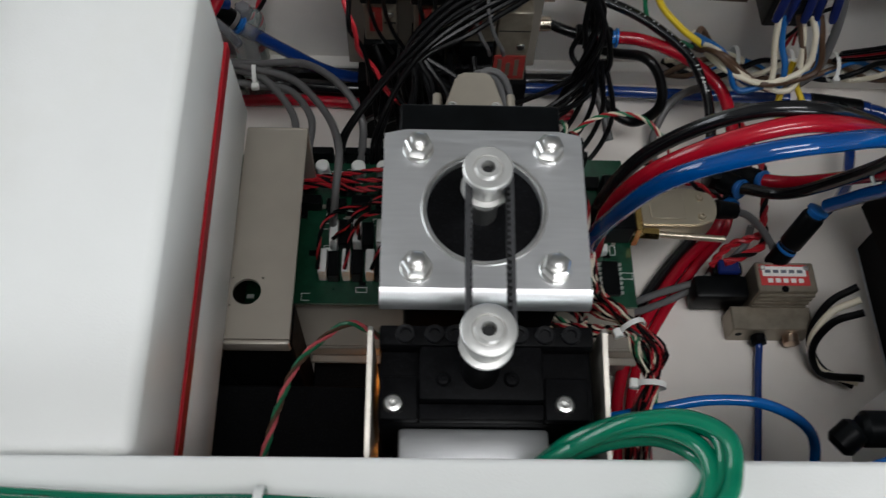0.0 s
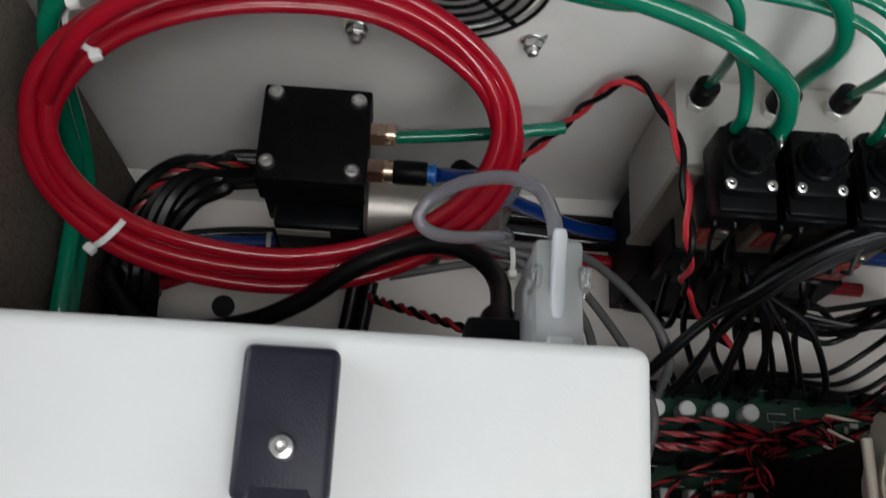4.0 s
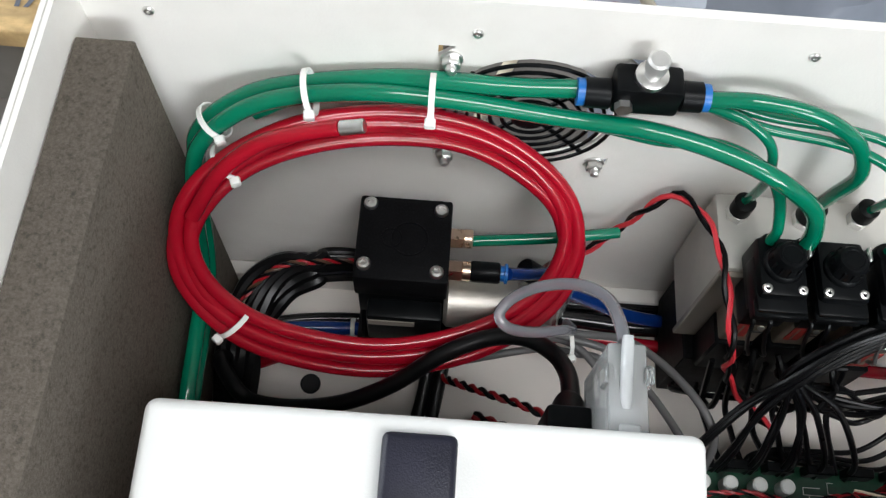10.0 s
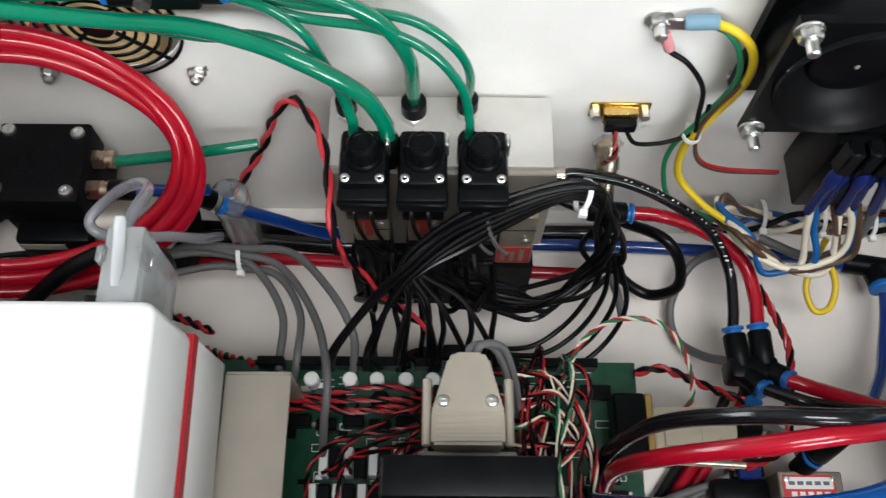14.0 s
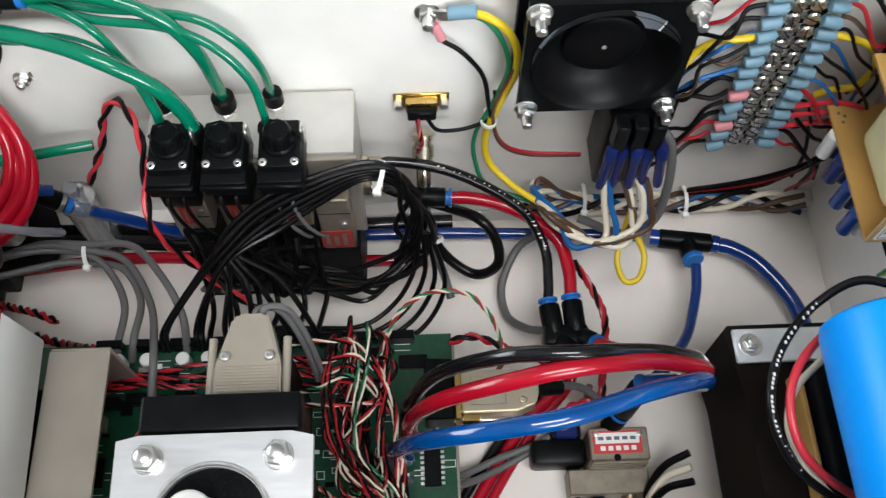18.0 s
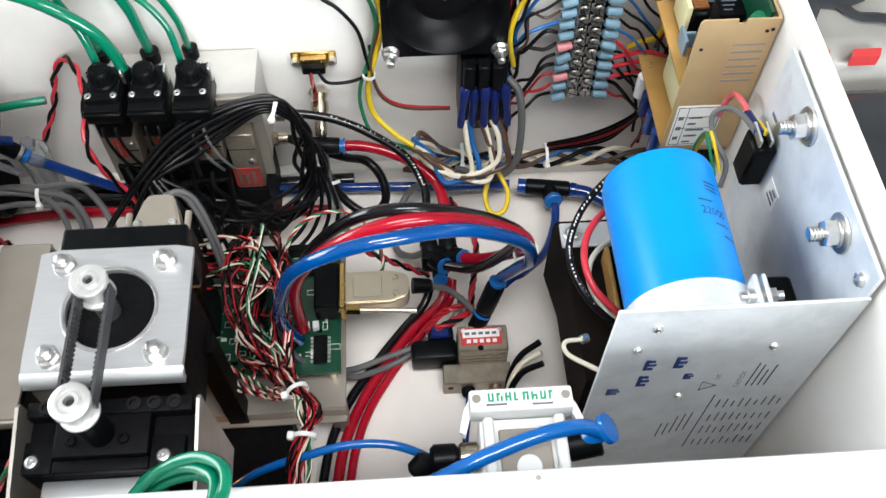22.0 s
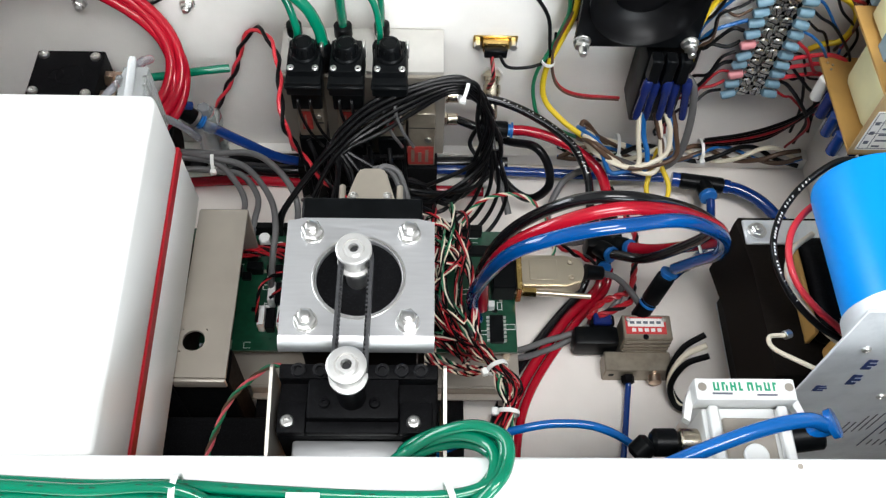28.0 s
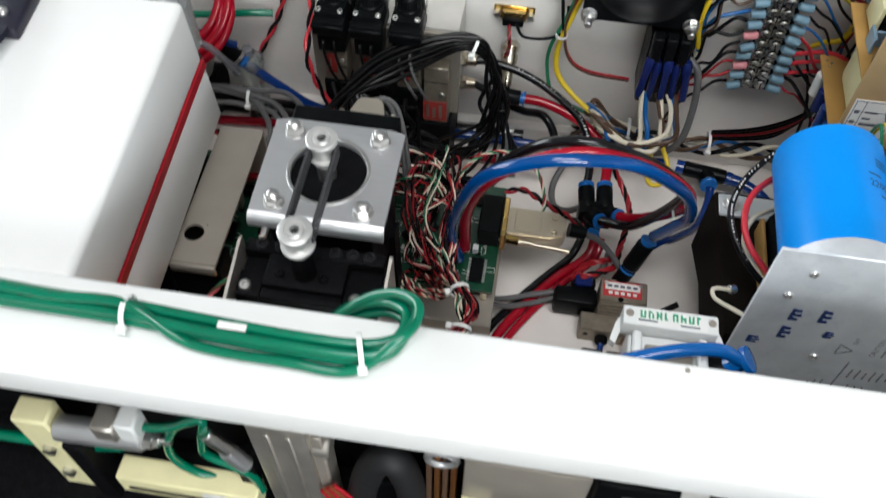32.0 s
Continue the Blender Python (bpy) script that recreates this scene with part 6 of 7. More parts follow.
for k in range(3):
    part("print_bar", box(B(), 369, 378 - 2 * (k % 2), 374 + 5 * k, 375.6 + 5 * k, 228, 228.2), INKGY, film)
part("film_capacitor", box(B(), 352, 364, 384, 402, 196, 220, 2, 2), LBLUE, sw, "pale blue-grey film capacitor")
part("green_choke", lathe(B(), (377, 320, 193.8), (0, 0, 1), [(0, 5), (46, 5), (49, 3.5)], 14), WG, sw, "green sleeved choke")
part("disc_capacitor", lathe(B(), (374, 388, 240), (-0.3, -1, 0.6), [(0, 8), (2, 10), (6, 10), (8, 8)], 20), CAPB, sw, "blue disc capacitor")
part("lower_transformer", box(B(), 353, 374, 326, 374, 142, 182, 7, 3), TAPE, sw, "pale yellow taped transformer")
part("lower_core", box(B(), 360, 379, 342, 358, 140, 186, 1), BLACK, sw)
for k in range(12):
    x, y = 345 + 6.6 * (k % 3), 330 + 16 * (k // 3)
    part("electrolytic", cyl(B(), (x, y, 118), (x, y, 138), 4.2, 12, 0.6), (NAVY, LABELW, BLUELUG, NAVY)[k % 4], sw, "small capacitor under the board")
for k, (x, y) in enumerate(((348, 390), (351, 388), (349, 384))):
    part("solder_dot", cyl(B(), (x, y, 140), (x, y, 140.8), 0.8, 8), STEEL, sw)
part("board_stay", box(B(), 372, 382.8, 320, 396, 104, 135.6), BLACKM, sw)

# ---- linear supply details ----
pr = random.Random(77)
for x, z, w, h in ((293, 157, 7, 12), (293, 176, 7, 11), (308, 177, 7, 12), (316, 163, 6, 6), (279, 148, 8, 7)):
    mark = part("approval_mark", box(B(), x, x + w * 0.28, 145.1, 145.45, z, z + h), INK, ps_front, "dark blue printed mark")
    for q in range(3):
        part("print_bar", box(B(), x + w * 0.28, x + w * (0.7 + 0.15 * (q % 2)), 145.1, 145.45, z + h * 0.38 * q, z + h * (0.38 * q + 0.2)), INK, mark)
part("print_line", box(B(), 338.8, 339.2, 145.1, 145.45, 64, 140), INK, ps_front)
for k in range(9):
    for q in range(4):
        z = 66 + 19 * q + pr.uniform(-1, 1)
        part("print_bar", box(B(), 343.5 + 4.2 * k, 344.1 + 4.2 * k, 145.1, 145.45, z, z + pr.uniform(6, 12)), INKGY, ps_front)
for k in range(5):
    part("print_bar", box(B(), 318 + 3.6 * k, 318.6 + 3.6 * k, 145.1, 145.45, 84 + 2 * k, 84 + 2 * k + pr.uniform(16, 26)), INKGY, ps_front)
for k in range(4):
    part("print_bar", box(B(), 352 + 3.2 * k, 352.6 + 3.2 * k, 145.1, 145.45, 150, 150 + pr.uniform(18, 30)), INKGY, ps_front)
text_mesh("caution_text", "CAUTION", 4.2, INKGY, ps_front, lambda u, v: (348.5 - v, 145.3, 149 + u), "grey printed word")
text_mesh("terminal_text", "EXT", 3.6, INKGY, ps_front, lambda u, v: (336 - v, 145.3, 160 + u), "grey printed word")
part("warning_triangle", sweep(B(), [(328, 145.3, 148), (328, 145.3, 158), (336, 145.3, 153)], 0.35, 4, True), INKGY, ps_front)
for y, z in ((242.3, 241), (182.6, 235)):
    b_ = thing("wall_bolt", "steel bolt with stacked washers through the side wall", "bolt", (382, y, z), "side wall bolts")
    part("washer", cyl(B(), (0, 0, 0), (-1.6, 0, 0), 10, 24, 0.4), STEEL, b_)
    part("lock_washer", cyl(B(), (-1.6, 0, 0), (-3.4, 0, 0), 7, 18, 0.3), STEEL, b_)
    part("nut", lathe(B(), (-3.4, 0, 0), (-1, 0, 0), [(0, 6.6), (5.5, 6.6), (6, 5.6)], 6), STEEL, b_)
    for q in range(4):
        part("thread", lathe(B(), (-9.4 - 1.6 * q, 0, 0), (-1, 0, 0), [(0, 3), (0.8, 3.7), (1.6, 3)], 16), STEEL, b_)
screw("flange_screw", ps, 382, 156, 237, (-1, 0, 0), 3.6)
part("print_bar", box(B(), 381.5, 381.9, 262, 276, 212, 214), INKGY, ps)
rl = thing("panel_relay", "black relay block with wires on the side flange", "relay", (0, 0, 0))
part("body", box(B(), 369, 381.8, 256, 273, 174, 205, 1.5), BLACK, rl)
part("tab", box(B(), 371, 372.4, 258, 272, 206, 211), STEEL, rl)
part("tab", box(B(), 377, 378.4, 258, 272, 206, 211), STEEL, rl)
part("label", box(B(), 381.2, 381.7, 236, 250, 176, 190), LABELW, rl, "white label with printed bars")
for k in range(3):
    part("print_bar", box(B(), 380.9, 381.15, 238, 247 - 2 * k, 179 + 3.6 * k, 180.4 + 3.6 * k), INKGY, rl)
hose("pink_wire", [(368, 306, 178), (370, 306, 192), (371, 303, 199), (372, 297, 202), (373, 290, 203), (373, 284, 203)], 1.7, WPK, "stout pink wire into a blue boot on the relay", "wire", group="relay wires", seg=8)
part("boot", cyl(B(), (372.6, 285, 203), (373.4, 266, 208), 2.8, 12, 0.6), BLUELUG, rl, "dark blue terminal boot")
part("boot", cyl(B(), (376, 279, 202), (377.6, 266, 208), 2.4, 12, 0.6), WY, rl, "yellow terminal boot")
hose("grey_wire", [(374, 262, 206), (368, 278, 208), (362, 288, 205), (356, 290, 196), (358, 282, 186), (364, 270, 178), (362, 262, 166)], 1.6, GREYC, "stout dark grey wire looping over the relay", "wire", group="relay wires", seg=8)
for k, mt in enumerate((WG, WY)):
    hose(("green_wire", "yellow_wire")[k], [(358 + 2.4 * k, 266, 172 + 3 * k), (353 + 2.4 * k, 279, 188 + 2 * k), (354 + 2.4 * k, 288, 184), (355 + 2.4 * k, 296, 160), (356 + 2.4 * k, 302, 120)], 0.95, mt, "stout coloured wire from the relay", "wire", group="relay wires", seg=7)
part("bleeder", box(B(), 366, 381.6, 172, 196, 150, 176, 2), BLACK, rl, "black moulded clip")
lead = hose("black_cable", [(330, 262, 192), (312, 272, 184), (295, 266, 172), (281, 252, 167), (273, 238, 165), (269, 224, 164), (271, 210, 160), (280, 197, 152), (296, 188, 140), (312, 184, 130)], 2.0, BLKC, "thick black lead with printed sleeve round the capacitor", "cable")
for q, p in enumerate(smooth_line([(295, 266, 172), (281, 252, 167), (273, 238, 165), (269, 224, 164), (271, 210, 160), (280, 197, 152)], 7)):
    if q % 5 != 4:
        part("print_bar", box(B(), p.x - 0.45, p.x + 0.45, p.y - 0.75, p.y + 0.75, p.z + 1.7, p.z + 2.08), LABELW, lead)
hose("red_wire", [(318, 262, 168), (299, 254, 166), (283, 238, 166), (277, 221, 164), (280, 205, 159), (292, 194, 150), (306, 188, 140), (316, 186, 130)], 2.0, WRL, "thick red lead beside the capacitor", "wire")
hose("white_wire", [(306, 250, 140), (288, 234, 146), (281, 216, 148), (286, 200, 146), (298, 188, 138), (314, 182, 126)], 1.7, WW, "thick white lead beside the capacitor", "wire")
hose("white_wire", [(272, 178, 148), (262, 176, 150), (262, 168, 152), (272, 156, 160), (280, 149, 164)], 1.3, WW, "white lead from the transformer tag", "wire")
for k in range(3):
    hose("white_wire" if k == 1 else "black_wire", [(266, 232 - 8 * k, 40), (252, 226 - 6 * k, 30), (244, 212 - 4 * k, 16), (250, 196 - 2 * k, 8), (266, 184, 10 + 6 * k)], 2.2, (WB, WW, WB)[k], "transformer lead looping on the floor", "wire", group="transformer leads")
text_mesh("capacitance_text", "22000", 6.6, INK, cap, lambda u, v: (CX + (CR + 0.15) * math.sin((u + 9) / CR), 209 + v, CZ + (CR + 0.15) * math.cos((u + 9) / CR)), "dark printed number")
for k, (u0, v0, w) in enumerate(((15, 229, 9), (15, 226.6, 9), (15, 224.2, 9), (9, 217, 9), (16, 203.6, 10), (20, 197, 9))):
    bm = B()
    segs = [(CX + (CR + 0.15) * math.sin((u0 + w * i / 6) / CR), CZ + (CR + 0.15) * math.cos((u0 + w * i / 6) / CR)) for i in range(7)]
    for (xa, za), (xb, zb) in zip(segs, segs[1:]):
        vv = [bm.verts.new((x * K, y * K, z * K)) for x, y, z in ((xa, v0, za), (xb, v0, zb), (xb, v0 + 1.0, zb), (xa, v0 + 1.0, za))]
        bm.faces.new(vv)
    part("print_bar", bm, INK, cap)

# ---- filter and valve details ----
part("window", box(B(), 219, 244, 96, 120, 172, 174, 1), STAIN, fi, "recessed sight window")
part("ridge", box(B(), 212, 217, 92, 125, 172, 178, 1), WPLAST, fi)
part("ridge", box(B(), 246, 251, 92, 125, 172, 178, 1), WPLAST, fi)
for k in range(8):
    x = 215 + 4.2 * k
    part("print_bar", box(B(), x, x + 1.0, 131, 135.5, 181, 181.2), INKG, fi_frame, "green printed mark")
    if k % 4 != 3:
        part("print_bar", box(B(), x + 1.9, x + 2.9, 131, 135.5 - 1.5 * (k % 2), 181, 181.2), INKG, fi_frame, "green printed mark")
    part("print_bar", box(B(), x + 1.0, x + 1.9, (131, 134.3, 132.8)[k % 3], (132, 135.5, 133.8)[k % 3], 181, 181.2), INKG, fi_frame, "green printed mark")
part("label", box(B(), 213.4, 250, 127.2, 136.6, 180.98, 181.02), LABELW, fi_frame, "white label panel")
part("print_bar", box(B(), 236, 246, 128.4, 129.4, 181.02, 181.2), INKGY, fi_frame)
part("ear", prism(B(), [(206, 126.4), (206, 136), (203, 130), (200.6, 120), (203.4, 118)], 168, 173, "z"), WPLAST, fi_frame)
part("ear", prism(B(), [(256, 126.4), (256, 136), (259, 130), (261.4, 122), (258.6, 120)], 168, 173, "z"), WPLAST, fi_frame)
part("print_bar", box(B(), 214, 224, 129, 130, 181, 181.2), INKGY, fi_frame)
for x in (209.5, 252.5):
    part("mount_hole", cyl(B(), (x, 133, 180.9), (x, 133, 181.3), 2.2, 12), STAIN, fi_frame)
part("gauge", cyl(B(), (232, 100, 174), (232, 100, 177), 6, 18, 0.6), WPLAST, fi)
part("side_port", cyl(B(), (200, 112, 160), (210, 112, 160), 7, 18, 1), BRASS, fi)
part("elbow", cyl(B(), (186, 112, 160), (200, 112, 160), 7, 18, 2), BLACK, fi, "black push-in elbow")
part("elbow", cyl(B(), (186, 112.5, 161), (178, 106, 156), 6, 18, 2), BLACK, fi, "black push-in elbow")
part("outlet", cyl(B(), (252, 112, 168), (268, 113, 172), 8, 18, 1), BLACK, fi, "black push-in outlet")
part("outlet_collar", lathe(B(), (261, 113, 174), (0.75, 0.1, 0.66), [(0, 5), (9, 5), (10, 7.4), (13, 7.4), (13.5, 5)], 20), AZURE, fi, "blue push-in collar")
hose("blue_hose", [(150, 84, 164), (180, 91, 180), (202, 98, 188), (217, 103, 191), (237, 109, 192), (255, 113, 189), (266, 113, 182)], 3.7, AZURE, "thick bright blue air hose at the filter", group="blue air hoses", seg=14)
hose("blue_hose", [(60, 128, 60), (90, 131, 99), (120, 133, 117), (145, 136, 122), (170, 134, 121), (192, 126, 107), (196, 108, 90)], 2.4, AZURE, "thin blue air hose crossing the front", group="blue air hoses")
hose("blue_hose", [(217, 212, 8), (217, 207, 6), (215, 194, 4), (211, 170, 4), (205, 140, 6)], 2.2, NAVY, "thin dark blue hose from the valve", group="blue air hoses")
part("label", box(B(), 213, 241, 234, 247, 36, 36.4), LABELR, va, "red and white label")
part("label_panel", box(B(), 214.4, 239.6, 239.6, 245.8, 36.4, 36.7), LABELW, va, "white printed panel")
for k in range(5):
    part("print_bar", box(B(), 217 + 4.4 * k, 219.8 + 4.4 * k, 235.6, 238.2, 36.4, 36.7), LABELW, va)
    part("print_bar", box(B(), 216 + 4.6 * k, 219.2 + 4.6 * k, 241.6, 243.6, 36.7, 36.85), INKGY, va)
for x in (217, 236):
    part("port_nut", lathe(B(), (x, 215, 8), (0, -1, 0), [(0, 4.6), (5, 4.6), (5.5, 3.8)], 6 if x < 220 else 18), BLACKM if x < 220 else COPBR, va)
part("edge_hole", cyl(B(), (205, 214.8, 10), (205, 215.2, 10), 2, 10), DARK, va)
for x in (215, 240):
    screw("screw", va, x, 245, 36, (0, 0, 1), 1.8)
part("coil_plug", box(B(), 191, 209, 247.2, 256, 6, 24, 2, 2), BLACK, va)
part("plug_insert", box(B(), 193, 206, 246, 255, 24, 28, 1), BLUELUG, va, "dark blue connector insert")
twisted("sensor_wire", [(190, 252, 24), (200, 262, 30), (214, 266, 34), (222, 270, 30)], [WR, WR], 1.3, "short red twisted wire at the valve", "twisted wire pairs")

# ---- green hoses on the front beam ----
fb = random.Random(3)
base = [(-200, 63, 235), (-130, 65, 235), (-88, 63, 235), (-56, 62, 235), (-23, 62, 235), (9, 60, 235), (53, 58, 235), (82, 58.5, 235), (96, 63, 236), (102, 74, 235), (100, 84, 232), (90, 90, 227), (77, 91, 219), (64, 88, 208), (57, 86, 194)]
for k, (a, b, c) in enumerate(((0, -2.7, 0), (0, 2.7, 0), (-1, -2.4, 4.7), (2, 2.9, 4.8), (3, 0.2, 8.8))):
    pts = [(x + a * (i > 7) * 1.5 + fb.uniform(-1, 1), y + b * (1 if i < 9 else 0.6) - 8 * (k == 4 and 4 < i < 8) + fb.uniform(-0.4, 0.4), z + c - 8.8 * (k == 4 and 4 < i < 8) + (k - 2) * 1.6 * (i > 9)) for i, (x, y, z) in enumerate(base)]
    tube = hose("green_hose", pts, 2.5, GREEN, "green air hose in a bundle lying on the front beam", group="green hoses on the beam")
    for q, p in enumerate(smooth_line(pts[2:7], 8)):
        if (q + 3 * k) % 5 < 2:
            part("print_bar", box(B(), p.x - 1.1, p.x + 1.1, p.y - 0.28, p.y + 0.28, p.z + 2.3, p.z + 2.54), INKD, tube)
zip_tie((-23, 62, 238.2), (1, 0, 0), 7.2)
zip_tie((84, 59, 238.4), (1, 0.3, 0), 7.6)
solid("tape_scrap", box(B(), 20, 33, 58, 61.4, 242.5, 243), LABELW, "small scrap of white tape on a hose bundle", "tape")

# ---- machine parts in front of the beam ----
# Added black pan, stands in for the darkness around the front parts.
pan = thing("front_pan", "added black pan that darkens the space below the front beam", "pan", (0, 0, 0))
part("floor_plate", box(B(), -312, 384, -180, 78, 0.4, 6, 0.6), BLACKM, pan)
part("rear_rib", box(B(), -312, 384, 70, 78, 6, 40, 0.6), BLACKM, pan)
mb = thing("cream_bracket", "cream painted bracket plate in front of the beam", "bracket", (0, 0, 0))
part("plate", box(B(), -128, -106, 50, 66, 6, 108, 1.5), TAPE, mb)
part("bolt", lathe(B(), (-116, 50, 70), (0, -1, 0), [(0, 4.5), (3.5, 4.5), (4, 3.6)], 6), STEEL, mb)
part("bolt", lathe(B(), (-116, 50, 34), (0, -1, 0), [(0, 4.5), (3.5, 4.5), (4, 3.6)], 6), STEEL, mb)
cylr = thing("air_cylinder", "small bright air cylinder with green hoses", "air cylinder", (0, 0, 0))
part("barrel", cyl(B(), (-104, 54, 96), (-50, 54, 100), 8, 20, 1), ALU, cylr)
part("end_cap", box(B(), -74, -60, 46, 62, 108, 124, 1.5), ALUDULL, cylr)
part("rod", cyl(B(), (-50, 54, 100), (-34, 54, 101), 2.6, 12), STEEL, cylr)
part("bracket", box(B(), -100, -88, 44, 64, 6, 92, 1), BLACKM, cylr)
part("port_block", box(B(), -58, -46, 46, 60, 112, 132, 1.5), WPLAST, cylr, "white port fitting")
part("gland", lathe(B(), (-50, 54, 100), (1, 0, 0), [(0, 6), (5, 6), (6, 4.4), (9, 4.4)], 6), STEEL, cylr)
part("swivel", cyl(B(), (2, 52, 108), (-8, 52, 128), 4.2, 14, 0.6), STEEL, cylr, "bright swivel fitting")
part("swivel", cyl(B(), (8, 52, 88), (0, 52, 108), 5.2, 14, 0.6), ALU, cylr, "bright swivel fitting")
part("stand", box(B(), -2, 10, 54, 66, 6, 88, 1), BLACKM, cylr)
hose("green_hose", [(-220, 54, 62), (-160, 55, 64), (-110, 55, 66), (-88, 55, 72), (-70, 55, 78)], 3.6, GREEN, "green air hose in front of the beam", group="green hoses in front")
hose("green_hose", [(-60, 54, 118), (-44, 54, 118), (-28, 54, 125), (-8, 54, 142), (-14, 54, 112), (-16, 54, 90), (0, 54, 74), (8, 54, 62), (10, 54, 40)], 2.8, GREEN, "green air hose loop in front of the beam", group="green hoses in front")
hose("green_hose", [(-10, 56, 140), (-26, 56, 124), (-38, 55, 96), (-40, 55, 70), (-30, 55, 52), (-12, 55, 46), (4, 55, 44)], 2.8, GREEN, "green air hose loop in front of the beam", group="green hoses in front")
mt_ = thing("drive_rail", "cream linear rail on a black housing", "linear rail", (0, 0, 0))
part("housing", box(B(), -84, 6, 60, 69, 6, 46, 1), BLACKM, mt_)
part("rail", box(B(), -80, 10, 44, 60, 28, 50, 1), TAPE, mt_, "cream rail")
part("rail_groove", box(B(), -74, 8, 43.4, 44, 34, 38), BLACK, mt_)
part("rail_foot", box(B(), -76, 4, 46, 58, 6, 28), BLACKM, mt_)
part("white_tag", box(B(), -24, -8, 42.6, 43.3, 42, 49), LABELW, mt_)
part("white_tag", box(B(), -4, 7, 42.6, 43.3, 43, 50), LABELW, mt_)
gb = thing("gear_block", "dull grey gear block in front of the beam", "gear block", (0, 0, 0))
part("block", box(B(), 16, 50, 52, 69, 6, 148, 3, 2), ALUDULL, gb)
part("rib", box(B(), 26, 30, 50, 52, 20, 142, 1), ALUDULL, gb)
part("rib", box(B(), 38, 42, 50, 52, 20, 142, 1), ALUDULL, gb)
part("round_boss", cyl(B(), (50, 60, 120), (60, 60, 120), 8, 20, 1), ALUDULL, gb)
part("side_plate", box(B(), 50, 57, 54, 69, 6, 138, 1), STAIN, gb)
# Added black loop, fills the dark void between gear block and copper strips.
hm = thing("dark_sleeve", "added black loop filling the dark void in front of the beam", "sleeve", (0, 0, 0))
part("sleeve", sweep(B(), smooth_line([(72, 56, 6), (74, 56, 60), (84, 56, 110), (96, 56, 120), (104, 56, 80), (104, 56, 8)], 8), 9, 14), RUBBER, hm)
sl = thing("copper_slip_ring", "copper coloured terminal block in front of the beam", "terminal block", (0, 0, 0))
for k in range(4):
    part("strip", box(B(), 113 + 4.6 * k, 116 + 4.6 * k, 56, 68, 6, 132, 0.4), COPPER if k % 2 else WBR, sl)
part("ring", sweep(B(), [(122 + 8 * math.cos(a), 54, 138 + 8 * math.sin(a)) for a in [2 * math.pi * i / 24 for i in range(24)]], 2, 8, True), ALU, sl)
bx = thing("beige_junction_box", "pale beige junction box in front of the beam", "junction box", (0, 0, 0))
part("box", box(B(), 134, 200, 50, 69, 96, 150, 1.5, 2), STAIN, bx)
part("lower_box", box(B(), 134, 150, 46, 69, 6, 96, 1), TAPE, bx)
part("foot", box(B(), 150, 198, 54, 69, 6, 96), BLACKM, bx)
bk = thing("black_relay_box", "black relay box beside the junction box", "relay", (0, 0, 0))
part("case", box(B(), 202, 244, 48, 69, 6, 152, 2, 2), BLACK, bk)
part("front_label", box(B(), 216, 230, 47.4, 48, 128, 140), GREYC, bk)
gp = thing("pale_panel", "pale painted panel with dark windows", "panel", (0, 0, 0))
part("sheet", box(B(), 246, 384, 60, 69, 6, 160, 1), PAINT, gp)
part("window", box(B(), 264, 276, 59.4, 60, 110, 154), DARK, gp)
part("window", box(B(), 300, 372, 59.4, 60, 100, 158), DARK, gp)
part("clip", box(B(), 281, 287, 57, 60, 130, 152, 0.6), ALUDULL, gp)
for k in range(5):
    hose("red_wire", [(52 + 2 * k, 50, 70 + 3 * k), (60 + 3 * k, 48, 52 + 3 * k), (68 + 3 * k, 48, 30), (76 + 3 * k, 50, 8)], 1.5, (WR, COPPER, WR, COPPER, WR)[k], "thin wire in front of the beam", "wire", group="front wires")

# ---- behind the machine ----
crate = thing("packing_crate", "low packing crate under a strand board lid", "crate", (-460, 560, -4))
part("side", box(B(), -240, 100, -30, 240, 0, 88, 1), BENCH, crate)
bd = thing("strand_board", "flat sheet of yellow strand board with stencilled letters", "board", (-460, 560, 84))
part("sheet", box(B(), -260, 110, -50, 260, 0.2, 15, 1), OSB, bd)
text_mesh("stencil", "HA", 30, INKGY, bd, lambda u, v: (28 + u, -32 + v, 15.6), "dark stencilled letters")
bd2 = thing("strand_board_offcut", "flat strand board offcut on the bench behind the machine", "board", (-300, 560, -4))
part("sheet", box(B(), -130, 135, -90, 120, 0, 15, 1), OSB, bd2)


def heap(name, cx, cy, w, d, h, mat, label, seed):
    bm = B()
    n = 26
    g = []
    for i in range(n + 1):
        row = []
        for j in range(n + 1):
            u, v = i / n * 2 - 1, j / n * 2 - 1
            f = max(0, 1 - max(abs(u), abs(v)) ** 3)
            q = Vector((u * 2.2 + seed, v * 2.2, seed * 0.7))
            z = h * f * (0.62 + 0.5 * noise.noise(q)) + 16 * f * noise.noise(q * 4.2) + 7 * f * noise.noise(q * 9.0)
            row.append(bm.verts.new(((cx + u * w) * K, (cy + v * d) * K, (-4 + max(0, z)) * K)))
        g.append(row)
    for i in range(n):
        for j in range(n):
            bm.faces.new((g[i][j], g[i + 1][j], g[i + 1][j + 1], g[i][j + 1]))
    return solid(name, bm, mat, label, "plastic bag")


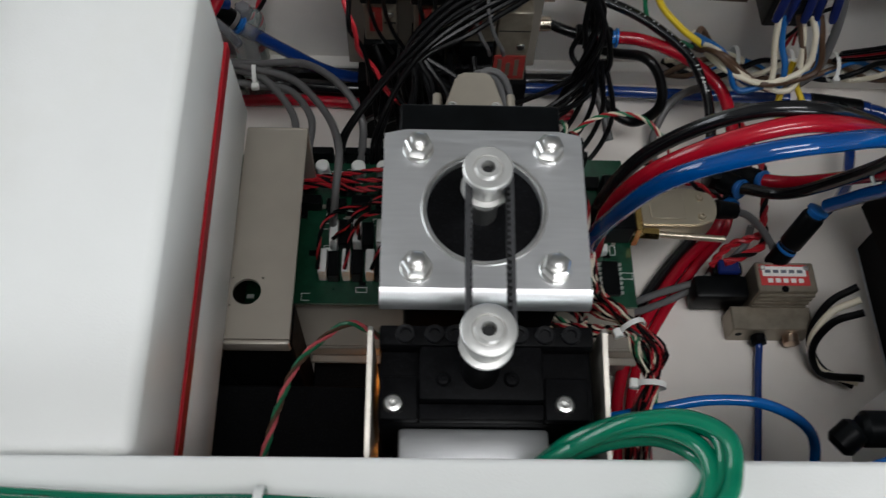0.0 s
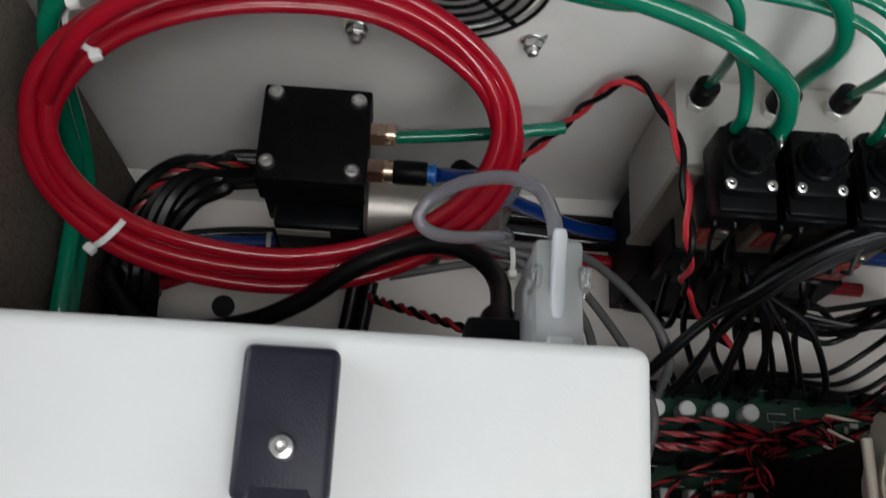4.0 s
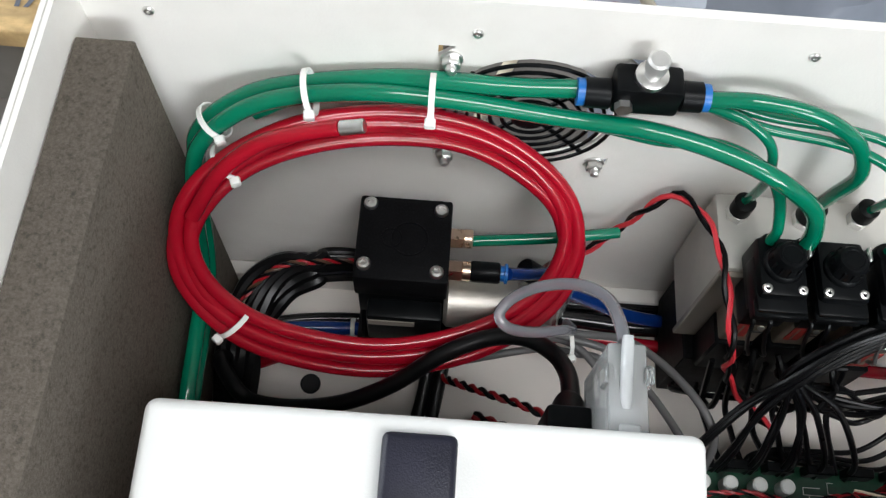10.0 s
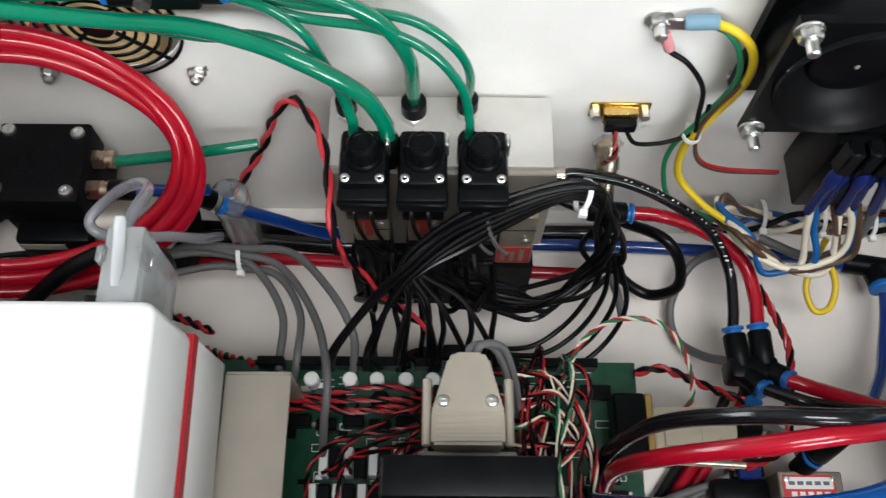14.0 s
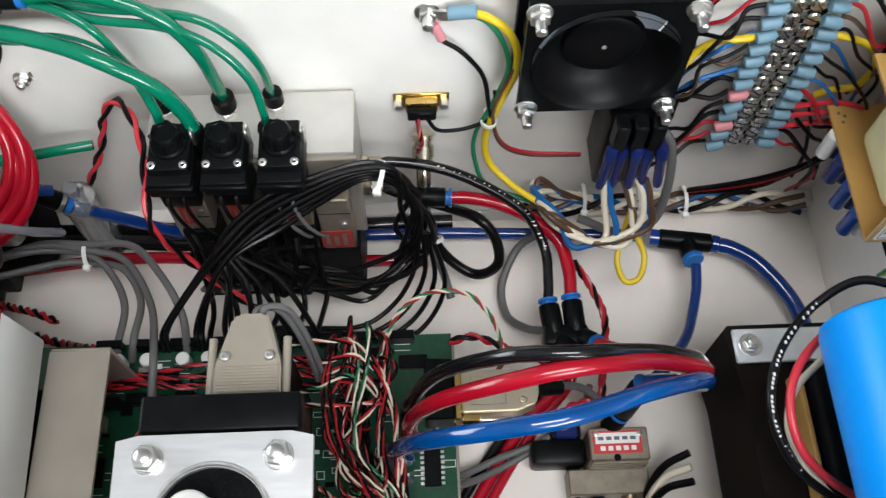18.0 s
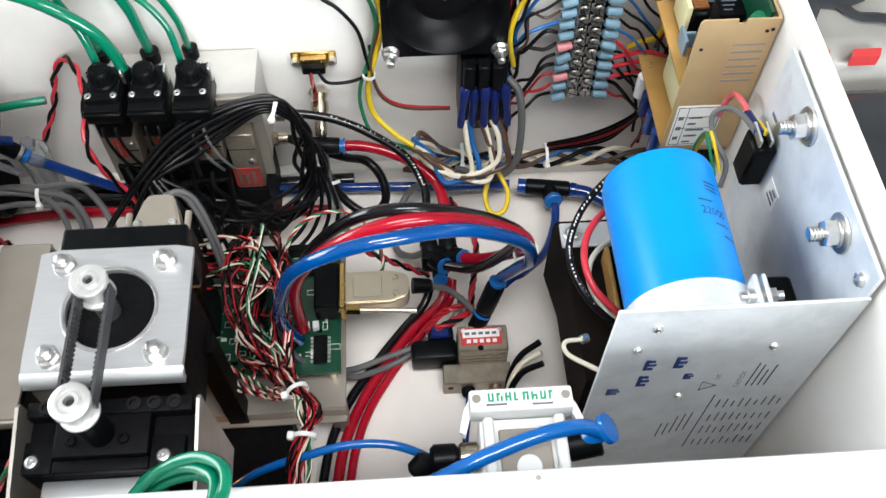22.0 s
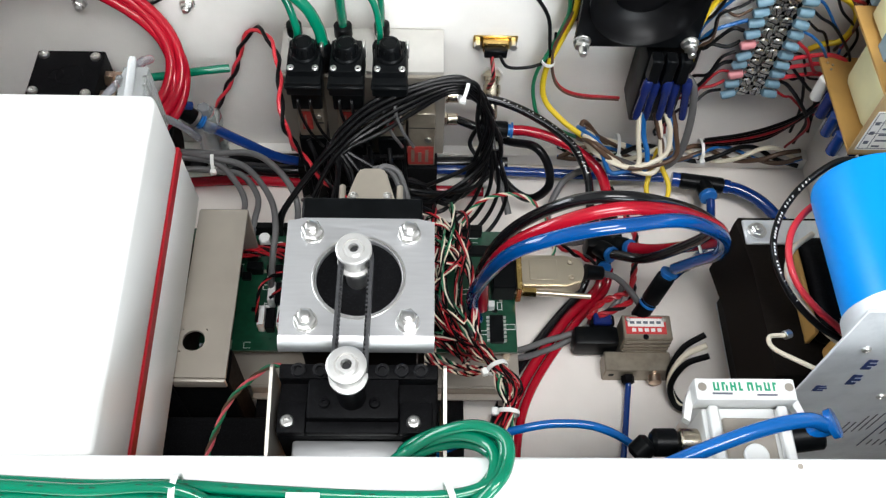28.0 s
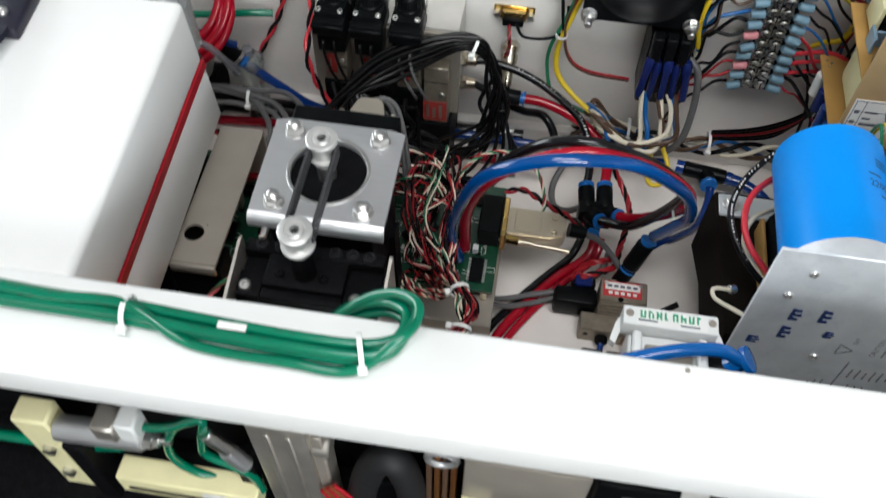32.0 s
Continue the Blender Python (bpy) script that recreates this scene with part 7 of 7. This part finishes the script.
def soft_slab(name, x0, x1, y0, y1, h, wave, mat, label, seed):
    """A filled sack lying flat: soft top, closed sides down to the bench."""
    bm = B()
    n = 34
    g = []
    for i in range(n + 1):
        row = []
        for j in range(n + 1):
            u, v = i / n, j / n
            edge = min(1.0, 14 * min(u, 1 - u, v, 1 - v) + 0.0)
            q = Vector((u * 3.0 + seed, v * 3.0, seed))
            z = h * (edge ** 0.5) + edge * wave * (noise.noise(q) + 0.5 * noise.noise(q * 3.1) + 0.25 * noise.noise(q * 7.3))
            row.append(bm.verts.new(((x0 + (x1 - x0) * u) * K, (y0 + (y1 - y0) * v) * K, (-4 + max(0, z)) * K)))
        g.append(row)
    for i in range(n):
        for j in range(n):
            bm.faces.new((g[i][j], g[i + 1][j], g[i + 1][j + 1], g[i][j + 1]))
    return solid(name, bm, mat, label, "plastic bag")


soft_slab("dark_plastic_bag", 402, 860, 140, 474, 34, 11, DBAG, "crumpled black plastic bag beside the machine", 1.3)
sack = soft_slab("grey_plastic_bag", 404, 900, 476, 760, 42, 3, BAG, "grey printed plastic sack behind the machine", 4.1)
for k in range(8):
    x = 470 + 44 * k
    part("red_stripe", prism(B(), [(x, 479), (x + 24, 479), (x + 28, 488), (x + 4, 488)], 31.5, 42.6, "z"), LABELR, sack, "red printed stripe")
for pts, r in ([[(528, 500, 42), (530, 526, 42), (540, 546, 42), (548, 572, 42)], 11], [[(544, 548, 42), (566, 545, 42), (588, 552, 42)], 7], [[(566, 545, 42), (578, 528, 42), (600, 524, 42), (622, 512, 42), (640, 512, 42)], 6], [[(588, 552, 42), (604, 566, 42), (624, 570, 42)], 6]):
    part("dark_print", sweep(B(), smooth_line(pts, 6), r, 8, flat=0.22), DBAG, sack, "dark printed figure stroke")
part("printed_ring", sweep(B(), [(628 + 9 * math.cos(a), 534 + 9 * math.sin(a), 41.6) for a in [2 * math.pi * i / 24 for i in range(24)]], 1.0, 6, True), DBAG, sack, "dark printed ring")
heap("plastic_sheet", 160, 640, 220, 150, 190, BAGB, "crumpled blue-grey plastic sheet behind the machine", 7.7)
hose("red_hose", [(-250, 540, 16), (-200, 570, 90), (-130, 575, 110), (-70, 590, 60), (-40, 640, 6)], 6, RED, "red hose lying behind the machine")
hose("white_wire", [(-140, 520, 20), (-100, 560, 110), (-60, 580, 110), (0, 600, 12)], 4, WW, "white cable lying behind the machine", "cable")
